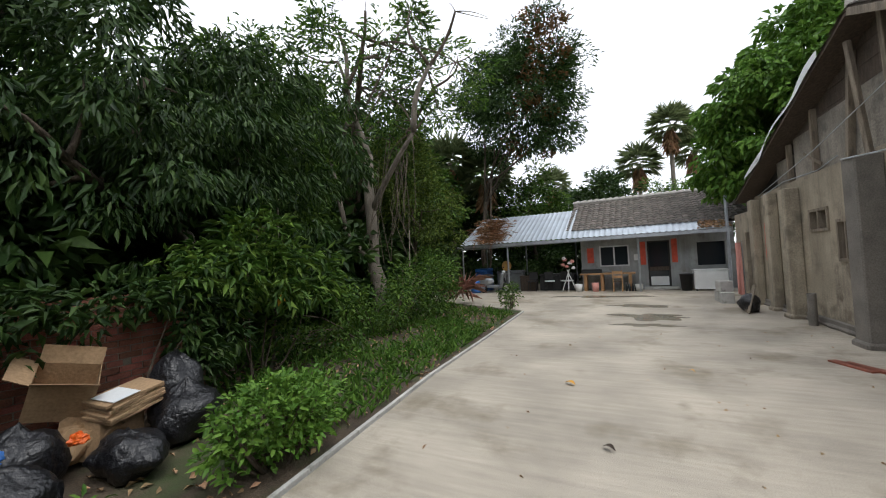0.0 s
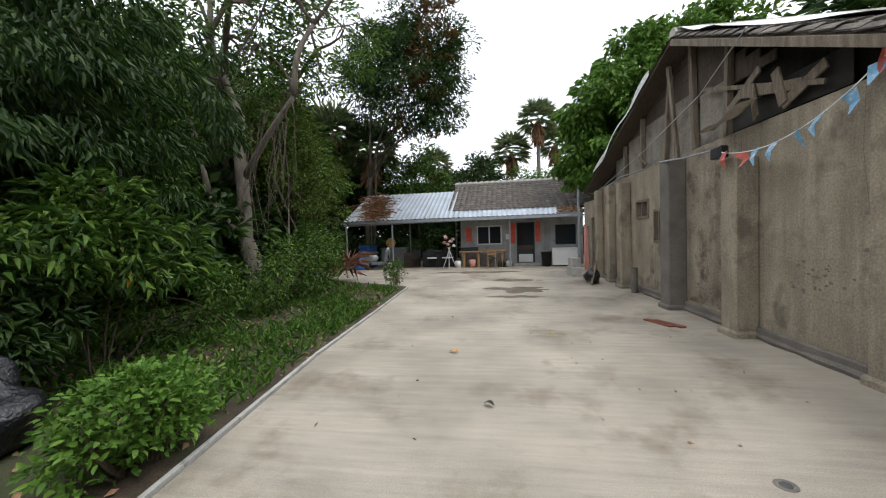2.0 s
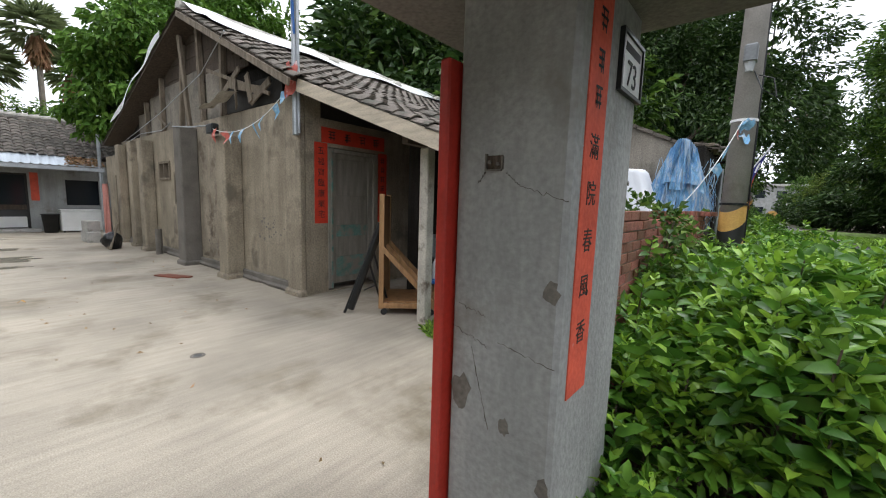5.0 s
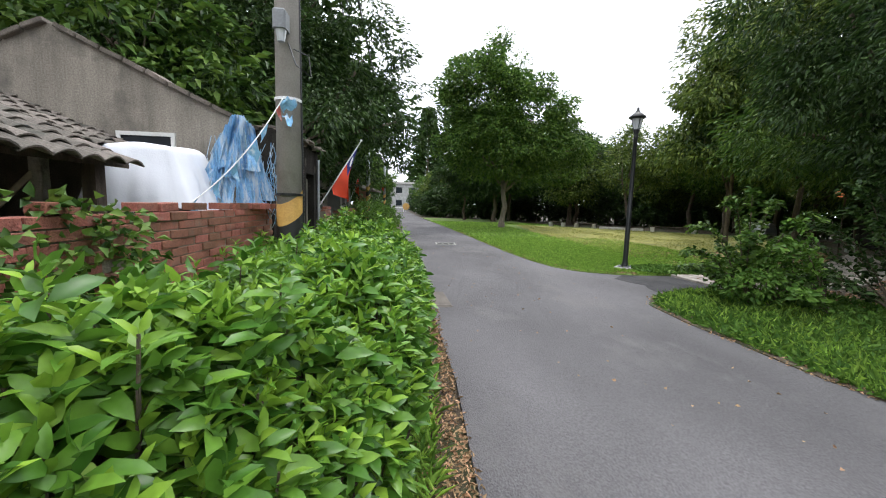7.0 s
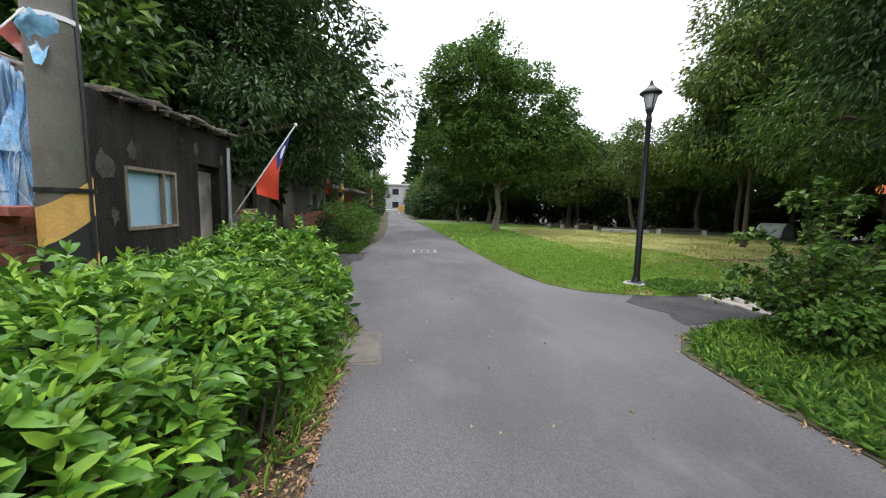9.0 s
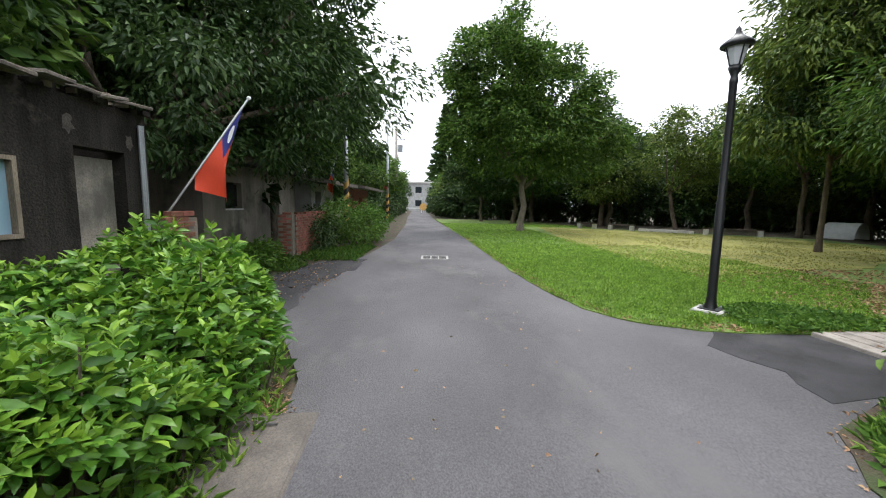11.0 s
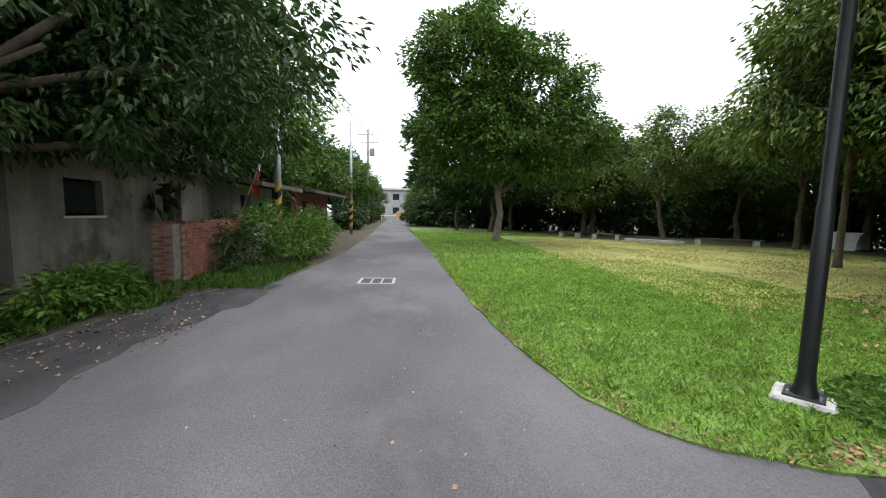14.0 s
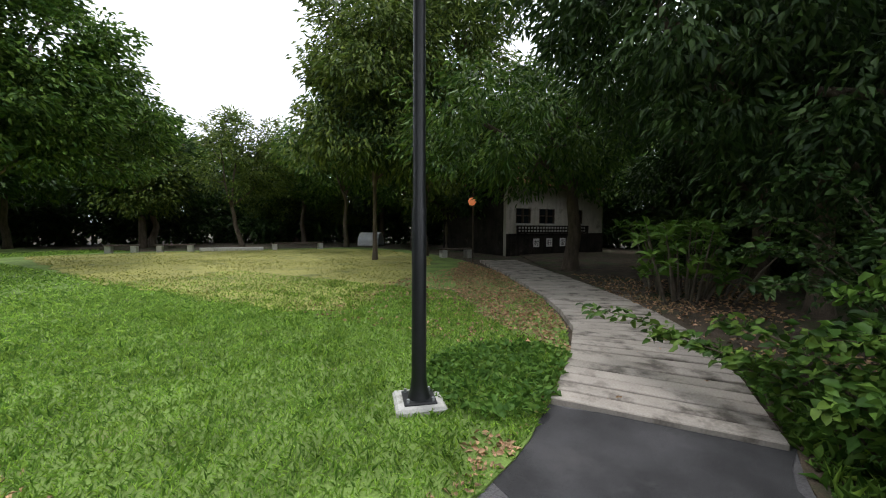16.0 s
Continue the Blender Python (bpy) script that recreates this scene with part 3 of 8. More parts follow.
def written(name, body, size, m, material, parent):
    """Printed writing as a thin raised part."""
    curve = bpy.data.curves.new(name, 'FONT')
    curve.body, curve.size, curve.extrude, curve.align_x = body, size, 0.0008, 'CENTER'
    curve.materials.append(material)
    ob = new(name, curve)
    ob.parent, ob.matrix_basis = parent, m
    return ob


def strokes(geo, cx, cz, s, fn, seed):
    """Brush-like strokes of one written character, centred at (cx, cz), on a plane given by fn(a, b)."""
    r = random.Random(seed)
    for k in range(3):
        z = cz + s * (0.34 - 0.3 * k)
        w = s * r.uniform(0.28, 0.46)
        geo.add([fn(cx - w, z - 0.03 * s), fn(cx + w, z + 0.02 * s), fn(cx + w, z + 0.13 * s), fn(cx - w, z + 0.09 * s)], [(0, 1, 2, 3)])
    for k in range(2):
        x = cx + s * r.uniform(-0.3, 0.3)
        geo.add([fn(x - 0.05 * s, cz - 0.45 * s), fn(x + 0.06 * s, cz - 0.42 * s), fn(x + 0.05 * s, cz + 0.42 * s), fn(x - 0.06 * s, cz + 0.4 * s)], [(0, 1, 2, 3)])


# ---- old rendered house with the open gable beside the yard ----
HM = pose(-6.82, 3.55, 0, 0, 0, 2.2)
old = thing("old_house", HM, "old cement-rendered house with broken timber gable and tiled roof", "house")
APEX, ZA, ZR, UL, ZL = -3.65, 4.85, 3.05, -9.7, 2.93
wall_x("wall", 0, -9.4, 0, 0, 2.86, 0.25, [(-5.2, -4.65, 1.2, 1.92), (-6.2, -5.47, 1.75, 2.18)], M_render, old, "grey-brown cement render with ochre stains")
wall_y("wall", 0, 0.25, 2.0, 0, 2.6, 0.25, [(0.37, 1.35, 0.02, 2.2)], M_render, old)
# store's inner wall: its shade is put into the colour
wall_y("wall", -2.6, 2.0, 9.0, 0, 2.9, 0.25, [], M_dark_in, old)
wall_x("wall", 2.0, -2.6, 0, 0, 2.6, 0.25, [], M_render, old)
wall_x("wall", 8.75, -9.4, -2.85, 0, 2.9, 0.25, [], M_render, old)
wall_x("wall", 0.05, -11.6, -9.4, 0, 2.55, 0.22, [(-10.6, -9.95, 0.05, 1.95)], M_render, old)
part("base_course", Geo().box(-9.4, -0.2, -0.05, 0.0, 0, 0.16, None, 0.02), M_plaster_dark, old, "crumbling cement plinth")
for u, w, h, d, mt in ((-0.18, 0.36, 2.86, 0.1, M_render), (-2.1, 0.34, 2.44, 0.3, M_render), (-4.0, 0.36, 2.76, 0.32, M_plaster_dark), (-6.75, 0.34, 2.7, 0.26, M_render), (-7.9, 0.3, 2.75, 0.2, M_render), (-9.1, 0.3, 2.75, 0.2, M_render)):
    g = Geo().box(u - w / 2, u + w / 2, -d, 0.0, 0, h, None, 0.02)
    g.box(u - w / 2 - 0.04, u + w / 2 + 0.04, -d - 0.04, 0.0, -0.02, 0.09, None, 0.03)
    part("pilaster", g, mt, old)
part("stain_panel", Geo().box(-3.8, -2.3, -0.004, 0.0, 0.2, 2.84), M_render_ochre, old, "ochre stained render field")
part("stain_panel", Geo().box(-5.45, -4.2, -0.004, 0.0, 0.2, 1.18), M_render_ochre, old)
for u0, u1, z0, z1 in ((-5.2, -4.65, 1.2, 1.92), (-6.2, -5.47, 1.75, 2.18)):
    wdw = part("window", Geo().box(u0 + 0.05, u1 - 0.05, 0.1, 0.12, z0 + 0.05, z1 - 0.05), M_glass, old, "dark glass in a pale frame")
    fr = Geo()
    for a in ((u0, u0 + 0.05, z0, z1), (u1 - 0.05, u1, z0, z1), (u0 + 0.05, u1 - 0.05, z0, z0 + 0.05), (u0 + 0.05, u1 - 0.05, z1 - 0.05, z1), ((u0 + u1) / 2 - 0.02, (u0 + u1) / 2 + 0.02, z0 + 0.05, z1 - 0.05)):
        fr.box(a[0], a[1], -0.03, 0.14, a[2], a[3])
    part("frame", fr, M_wood_old, wdw)
# gable: near-black rear infill, boards, plaster panels, studs
sl = lambda u: ZA - (ZA - ZR) * (u - APEX) / (0 - APEX) if u > APEX else ZA - (ZA - ZL) * (APEX - u) / (APEX - UL)
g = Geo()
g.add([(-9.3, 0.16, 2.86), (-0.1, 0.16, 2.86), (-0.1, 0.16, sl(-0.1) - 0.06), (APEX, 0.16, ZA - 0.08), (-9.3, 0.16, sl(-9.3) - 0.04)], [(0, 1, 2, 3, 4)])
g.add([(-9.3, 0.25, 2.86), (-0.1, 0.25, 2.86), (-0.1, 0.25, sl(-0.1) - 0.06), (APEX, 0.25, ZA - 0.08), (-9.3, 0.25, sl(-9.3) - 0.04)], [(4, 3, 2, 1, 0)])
part("gable_infill", g, M_mouldy, old, "near-black infill of the gable")
for ua, ub, za, zb in ((-7.9, -7.0, 2.88, 3.45), (-6.9, -5.9, 2.88, 3.75), (-5.8, -4.75, 2.88, 3.85), (-4.65, -3.6, 2.88, 3.9), (-3.5, -2.75, 2.88, 3.75)):
    part("gable_panel", Geo().box(ua, ub, 0.07, 0.155, za, zb, None, 0.01), M_mouldy_light, old, "pale plaster panel")
for u, lean_u in ((-7.0, 0), (-5.85, 0.02), (-4.7, 0.25), (-3.55, -0.1), (-2.65, 0.05)):
    g = Geo()
    beam(g, (u, 0.02, 2.86), (u + lean_u, 0.02, sl(u + lean_u) - 0.12), 0.09, 0.09)
    part("stud", g, M_wood_old, old)
g = Geo()
beam(g, (-4.0, -0.06, 2.74), (-4.2, -0.12, 4.55), 0.07, 0.07)
part("stud", g, M_wood_old, old, "long leaning timber pole")
for k in range(9):
    za = 3.7 + 0.14 * k
    ua, ub = APEX - (ZA - za) * (APEX - UL) / (ZA - ZL) + 0.15, APEX + (ZA - za) * (0 - APEX) / (ZA - ZR) - 0.15
    if ub - ua > 0.25:
        g = Geo()
        beam(g, (ua, 0.09 + 0.01 * (k % 2), za + 0.02), (ub - 0.3 * (k < 4), 0.09, za - 0.03), 0.03, 0.14, 0.004)
        part("gable_board", g, M_wood_dark, old)
for a, b, w in (((-1.9, -0.02, 3.55), (-2.6, -0.05, 3.15), 0.1), ((-1.2, -0.03, 3.1), (-2.3, -0.04, 3.35), 0.12), ((-1.6, -0.04, 3.4), (-1.45, -0.05, 2.95), 0.14), ((-2.0, -0.05, 3.35), (-1.85, -0.1, 2.9), 0.16), ((-0.9, -0.02, 3.2), (-1.5, -0.03, 2.95), 0.12), ((-6.2, -0.02, 3.3), (-5.5, -0.03, 2.95), 0.05), ((-3.2, -0.02, 3.75), (-0.9, -0.03, 3.0), 0.06)):
    g = Geo()
    beam(g, a, b, 0.025, w, 0.003)
    part("broken_board", g, M_wood_old, old)
# thin dark sheet painting the shade below the broken boards, no real opening
part("gable_hole", Geo().box(-2.6, -0.7, 0.06, 0.07, 2.9, 3.3), M_dark_in, old, "near-black sheet for the shade under the broken boards")
g = Geo()
g.sheet(lambda u, v: (-2.7 + 1.0 * u, -0.12 - 0.25 * v, 2.98 + 0.14 * u - 0.06 * v + 0.03 * math.sin(9 * u)), 8, 3)
part("torn_sheet", g, M_white_paint, old, "torn pale sheet hanging from the gable")
# roof: deck, rafters, tiles
RP = [(UL - 0.25, ZL - 0.1), (APEX, ZA), (0.15, ZR - 0.03), (2.72, 2.06)]


def slope_deck(name, p, q, v0, v1, th, material):
    g = Geo()
    (ua, za), (ub, zb) = p, q
    g.add([(ua, v0, za), (ub, v0, zb), (ub, v1, zb), (ua, v1, za), (ua, v0, za - th), (ub, v0, zb - th), (ub, v1, zb - th), (ua, v1, za - th)],
          [(3, 2, 1, 0), (4, 5, 6, 7), (0, 1, 5, 4), (1, 2, 6, 5), (2, 3, 7, 6), (3, 0, 4, 7)] if ub > ua else [(0, 1, 2, 3)])
    return part(name, g, material, old)


slope_deck("roof_deck", RP[0], RP[1], -0.3, 9.2, 0.06, M_wood_dark)
slope_deck("roof_deck", RP[1], RP[2], -0.3, 9.2, 0.06, M_wood_dark)
slope_deck("roof_deck", RP[2], RP[3], -0.15, 8.6, 0.05, M_wood_dark)
for p, q, lab in ((RP[2], RP[3], "pale fascia board"), (RP[1], RP[2], "")):
    g = Geo()
    beam(g, (p[0], -0.2 if lab else -0.32, p[1] - 0.1), (q[0], -0.2 if lab else -0.32, q[1] - 0.09), 0.035, 0.16 if lab else 0.1)
    part("verge_board", g, M_wood_pale if lab else M_wood_old, old, lab)
for k in range(7):
    v = 0.1 + 1.35 * k
    g = Geo()
    beam(g, (0.0, v, ZR - 0.12), (2.65, v, 1.99), 0.07, 0.1)
    part("rafter", g, M_wood_dark, old)


def tile_piece():
    """One curved clay tile, 0.24 wide and 0.3 long, down its slope along +x."""
    g = Geo()
    n = 5
    for lift in (0.0, -0.014):
        g.sheet(lambda u, v, lift=lift: (0.31 * v, 0.245 * (u - 0.5), 0.045 * math.cos((u - 0.5) * 3.4) + 0.016 * v + lift), n, 1)
    k = 2 * (n + 1)
    g.add([g.v[n + 1 + i] for i in range(n + 1)] + [g.v[k + n + 1 + i] for i in range(n + 1)], [(i, i + 1, n + 2 + i, n + 1 + i) for i in range(n)])
    return g


TILE = tile_piece()
TILE_ME = TILE.mesh("roof_tile", M_tile)


def tiles_on(parent, p, q, v0, v1, near, material, step=0.27, wide=0.235, name="roof_tile"):
    """Tile courses on the slope from p (top) to q (bottom), near: those up to that v are single objects."""
    L = math.hypot(q[0] - p[0], q[1] - p[1])
    pitch = math.atan2(p[1] - q[1], abs(q[0] - p[0]))
    sgn = 1 if q[0] > p[0] else -1
    rest = Geo()
    rows = int(L / step)
    for i in range(rows + 1):
        s = i * step
        x, z = p[0] + (q[0] - p[0]) * s / L, p[1] + (q[1] - p[1]) * s / L
        v = v0
        while v < v1:
            m = pose(x, v + rng.normal() * 0.008, z + 0.005, 0, 0, 0 if sgn > 0 else 180) @ pose(0, 0, 0, 0, math.degrees(pitch) - 2.2 + rng.normal() * 0.8, rng.normal() * 1.5)
            if v < near:
                o = new(name, TILE_ME)
                o.parent = parent
                o.matrix_basis = m
            else:
                rest.add([m @ Vector(c) for c in TILE.v], TILE.f)
            v += wide
    if rest.v:
        part("tile_field", rest, material, parent, kind="stuff")


roof_r = part("ridge_cap", Geo().tube([(APEX, -0.3, ZA + 0.03), (APEX - 0.02, 4, ZA + 0.05), (APEX, 9.2, ZA + 0.02)], 0.12, 8), M_ridge, old, "mortared ridge")
tiles_on(old, RP[1], RP[2], -0.2, 9.1, 0.7, M_tile_stuff)
tiles_on(old, RP[2], RP[3], -0.1, 8.5, 3.4, M_tile_stuff)
tiles_on(old, RP[1], RP[0], -0.2, 9.1, -1, M_tile_stuff)
g = Geo()
g.sheet(lambda u, v: (APEX - 0.15 + 1.5 * u + 0.12 * math.sin(7 * v), -0.25 + 8 * v, ZA + 0.13 - (ZA - ZR) / -APEX * (1.5 * u + 0.12 * math.sin(7 * v) - 0.15) + 0.03 * math.sin(23 * v + 9 * u)), 8, 50)
part("roof_sheeting", g, M_tarp_white, old, "white plastic sheeting weighed down on the tiles", smooth=True)
g = Geo()
g.sheet(lambda u, v: (APEX - 0.9 - (APEX - 0.9 - UL) * 0.8 * v, -0.34 - 0.02 * math.sin(14 * v), sl(APEX - 0.9 - (APEX - 0.9 - UL) * 0.8 * v) + 0.09 - (0.05 + 0.11 * max(0.0, math.sin(9 * v + 0.6))) * u + 0.03 * math.sin(17 * v)), 3, 40)
part("verge_sheeting", g, M_tarp_white, old, "torn white sheeting along the verge", smooth=True)
for v in (2.4, 4.4, 6.1):
    part("roof_stone", Geo().lathe([(0, 0.12), (0.1, 0.09), (0.14, 0.0), (0.1, -0.08), (0, -0.09)], 8, (APEX + 1.0, v, ZA - 0.38)), M_ridge, old, smooth=True)
# door in the side wall, with couplets round it
door = part("door", Geo().box(-0.09, -0.05, 0.6, 1.42, 0.04, 2.08), M_door_grey, old, "weathered plank door with teal frame traces")
door.matrix_basis = pose(0, -0.15, 0.07)
for y0, y1, z0, z1, mt in ((0.6, 0.69, 0.04, 2.08, M_door_grey), (1.33, 1.42, 0.04, 2.08, M_door_grey), (0.69, 1.33, 0.04, 0.14, M_door_grey), (0.69, 1.33, 0.14, 0.46, M_teal), (0.69, 1.33, 0.78, 0.96, M_teal), (0.69, 1.33, 1.36, 1.42, M_door_grey), (0.69, 1.33, 1.98, 2.08, M_door_grey)):
    part("rail", Geo().box(-0.05, -0.028, y0, y1, z0, z1, None, 0.004), mt, door)
g = Geo()
for a in ((0.52, 0.6, 0, 2.14), (1.42, 1.5, 0, 2.14), (0.6, 1.42, 2.08, 2.14)):
    g.box(-0.12, 0.015, a[0], a[1], a[2], a[3], None, 0.005)
part("door_frame", g, M_door_grey, old, "weathered timber door frame").matrix_basis = pose(0, -0.15, 0.05)
part("frame_edge", Geo().box(0.015, 0.022, 0.42, 0.45, 0.05, 2.15), M_teal, old, "teal paint line on the frame")
for y0, y1, z0, z1 in ((0.14, 0.36, 1.07, 2.25), (1.37, 1.56, 1.07, 2.22), (0.26, 1.5, 2.26, 2.48)):
    cp = part("couplet", Geo().box(0.0, 0.006, y0, y1, z0, z1), M_red_paper, old, "red paper couplet with black characters")
    for k in range(7 if z1 < 2.3 else 4):
        if y0 < 0.2:
            written("character", "五福齊臨康樂宅"[k], 0.12, pose(0.007, (y0 + y1) / 2, z1 - 0.16 - 0.155 * k, 90, 0, 90), M_ink, cp)
            continue
        g = Geo()
        if z1 < 2.3:
            strokes(g, (y0 + y1) / 2, z1 - 0.12 - 0.155 * k, 0.105, lambda a, b: (0.009, a, b), k + int(y0 * 10))
        else:
            strokes(g, y0 + 0.18 + 0.29 * k, 2.37, 0.14, lambda a, b: (0.009, a, b), 20 + k)
        part("character", g, M_ink, cp)
cp = part("couplet", Geo().box(-8.75, -8.58, -0.006, 0.0, 1.15, 2.1), M_red_faded, old, "faded red paper strip")
g = Geo()
rr = random.Random(5)
for cx, cz, w_, h_, n_ in ((-1.1, 0.9, 0.45, 0.22, 26), (-3.0, 0.45, 0.4, 0.2, 14), (-6.6, 0.6, 0.3, 0.25, 10), (-0.4, 1.6, 0.12, 0.5, 8)):
    for k in range(n_):
        x, z, r = rr.gauss(cx, w_ * 0.5), rr.gauss(cz, h_ * 0.5), rr.uniform(0.012, 0.045)
        g.add([(x + r * rr.uniform(0.5, 1.2) * math.cos(a), -0.006, z + 0.7 * r * rr.uniform(0.5, 1.2) * math.sin(a)) for a in np.linspace(0, 6.28, 9, endpoint=False)], [tuple(range(9))])
part("flaked_patch", g, M_plaster_dark, old, "small flaked spots in the render", kind="stuff")
g = Geo()
for pts in ([(-0.5, 2.8), (-0.52, 2.2), (-0.45, 1.6)], [(-1.9, 1.3), (-1.2, 1.1), (-0.7, 1.15)], [(-3.4, 2.5), (-3.3, 1.8), (-3.45, 1.2)]):
    g.tube([(x, -0.001, z) for x, z in pts], 0.0015, 4)
part("crack", g, M_plaster_dark, old, kind="stuff")
ob = part("base_scab", Geo().tube([(-9.3 + 0.31 * k, -0.02 - 0.03 * abs(math.sin(k * 1.7)), 0.03) for k in range(30)], [0.035 + 0.02 * abs(math.sin(k * 2.3)) for k in range(30)], 6), M_plaster_dark, old, "crumbled mortar along the wall foot")
# veranda post and beam
g = Geo()
g.box(1.97, 2.1, 0.22, 0.35, 0.0, 2.05, None, 0.012)
part("post", g, M_white_paint, old, "square post with peeling white paint")
for v in (3.5, 6.6):
    part("post", Geo().box(1.97, 2.1, v, v + 0.13, 0.0, 2.05, None, 0.012), M_white_paint, old)
g = Geo()
beam(g, (2.04, -0.1, 2.11), (2.04, 8.5, 2.11), 0.09, 0.12)
part("beam", g, M_wood_dark, old)
# conduit pole at the corner
g = Geo()
g.tube([(-0.02, -0.13, 2.3), (-0.02, -0.13, 5.2)], 0.045, 10)
g.tube([(0.06, -0.13, 2.32), (0.06, -0.13, 4.6)], 0.02, 8)
part("conduit", g, M_steel, old, "grey steel mast with cables")
g = Geo()
for k in range(4):
    g.tube([(-0.02 + 0.02 * k, -0.16, 3.6), (0.05 * math.sin(k), -0.19, 4.3), (-0.05, -0.15 - 0.02 * k, 5.1)], 0.008, 5)
part("cable", g, M_blue_plastic, old)
part("floodlight", Geo().box(-2.3, -2.05, -0.42, -0.3, 2.46, 2.62, None, 0.02), M_iron, old)
g = Geo()
g.tube([(-4.1, -0.34, 2.76), (-3.2, -0.36, 2.66), (-2.25, -0.36, 2.6)], 0.012, 6)
g.tube([(-8.5, -0.1, 2.75), (-6.8, -0.18, 2.86), (-5.2, -0.2, 2.8), (-4.2, -0.34, 2.84)], 0.01, 6)
g.tube([(-8.6, -0.12, 2.8), (-5.5, -0.14, 3.2), (-3, -0.2, 3.6), (-1.6, -0.36, 3.95)], 0.008, 5)
part("cable", g, M_steel, old)
part("gutter_pipe", Geo().tube([(-5.85, -0.2, 0), (-5.85, -0.2, 0.6)], 0.07, 10), M_plaster_dark, old)

# ---- low house at the end of the yard ----
far = thing("farm_house", pose(-20.95, 0.28, 0), "low rendered house with grey tiled roof and tin porch", "house")
wall_y("wall", 0, -2.2, 3.3, 0, 2.75, 0.2, [(0.38, 1.18, 0.1, 1.96), (-1.45, -0.3, 0.98, 1.86), (2.1, 3.0, 0.9, 1.8)], M_plaster, far, "grey painted render")
wall_x("wall", -2.2, -6, -0.2, 0, 2.75, 0.2, [], M_plaster, far)
wall_x("wall", 3.1, -6, -0.2, 0, 2.75, 0.2, [], M_plaster, far)
wall_y("wall", -5.8, -2.0, 3.1, 0, 2.75, 0.2, [], M_plaster, far)
part("step", Geo().box(0.0, 0.35, 0.2, 1.4, 0, 0.1, None, 0.01), M_kerb, far)
d = part("door", Geo().box(-0.14, -0.1, 0.42, 1.14, 0.12, 1.93), M_glass, far, "dark screen door with white lower panel")
for y0, y1, z0, z1, mt in ((0.38, 0.44, 0.1, 1.96, M_dark_in), (1.12, 1.18, 0.1, 1.96, M_dark_in), (0.44, 1.12, 1.9, 1.96, M_dark_in), (0.44, 1.12, 0.74, 0.9, M_wood_dark), (0.46, 1.1, 0.14, 0.5, M_white)):
    part("door_panel", Geo().box(-0.098, -0.06, y0, y1, z0, z1, None, 0.004), mt, d)
w = part("window", Geo().box(-0.14, -0.12, -1.42, -0.33, 1.0, 1.84), M_glass, far, "sliding window in pale aluminium frame")
for y0, y1, z0, z1 in ((-1.45, -1.4, 0.98, 1.86), (-0.35, -0.3, 0.98, 1.86), (-1.4, -0.35, 0.98, 1.03), (-1.4, -0.35, 1.81, 1.86), (-0.9, -0.85, 1.03, 1.81)):
    part("frame", Geo().box(-0.12, 0.02, y0, y1, z0, z1), M_alu, w)
part("window", Geo().box(-0.14, -0.12, 2.1, 3.0, 0.9, 1.8), M_glass, far)
for y0, y1, z0, z1 in ((0.12, 0.32, 1.0, 1.95), (1.24, 1.44, 1.05, 2.0), (-1.95, -1.68, 1.15, 1.8)):
    part("couplet", Geo().box(0.0, 0.006, y0, y1, z0, z1), M_red_faded, far, "faded red paper strip")
part("notice", Geo().box(0.0, 0.01, -0.12, 0.06, 1.2, 1.45), M_white, far)
FP = [(-3.2, 4.15), (0.25, 2.62)]
g = Geo()
for p, q in ((FP[0], FP[1]), (FP[0], (-6.6, 2.6))):
    g.add([(p[0], -2.75, p[1]), (q[0], -2.75, q[1]), (q[0], 4.4, q[1]), (p[0], 4.4, p[1])], [(0, 1, 2, 3)])
    g.add([(p[0], -2.75, p[1] - 0.1), (q[0], -2.75, q[1] - 0.1), (q[0], 4.4, q[1] - 0.1), (p[0], 4.4, p[1] - 0.1)], [(3, 2, 1, 0)])
g.add([(FP[0][0], -2.2, 4.05), (0, -2.2, 2.62), (-6.3, -2.2, 2.62)], [(0, 1, 2)])
part("roof", g, M_wood_dark, far)
tiles_on(far, FP[0], FP[1], -2.65, 4.4, -9, M_tile_stuff, 0.3, 0.25)
RIDGE_ME = Geo().tube([(0, 0, 0), (0, 0.3, 0.04)], [0.11, 0.13], 8).mesh("ridge_tile", M_ridge)
for k in range(24):
    o = new("ridge_tile", RIDGE_ME)
    o.parent, o.matrix_basis = far, pose(-3.2, -2.8 + 0.31 * k, 4.2)


def tin_roof(parent, x_top, z_top, x_low, z_low, y0, y1, label):
    g = Geo()
    n = int((y1 - y0) / 0.07)
    ys, hs = [], []
    for i in range(n + 1):
        ys.append(y0 + (y1 - y0) * i / n)
        hs.append(0.03 if i % 3 == 0 else 0.0)
    vs = [(x_top, y, z_top + h) for y, h in zip(ys, hs)] + [(x_low, y, z_low + h) for y, h in zip(ys, hs)]
    g.add(vs, [(i, n + 1 + i, n + 2 + i, i + 1) for i in range(n)])
    return part("tin_roof", g, M_tin, parent, label)


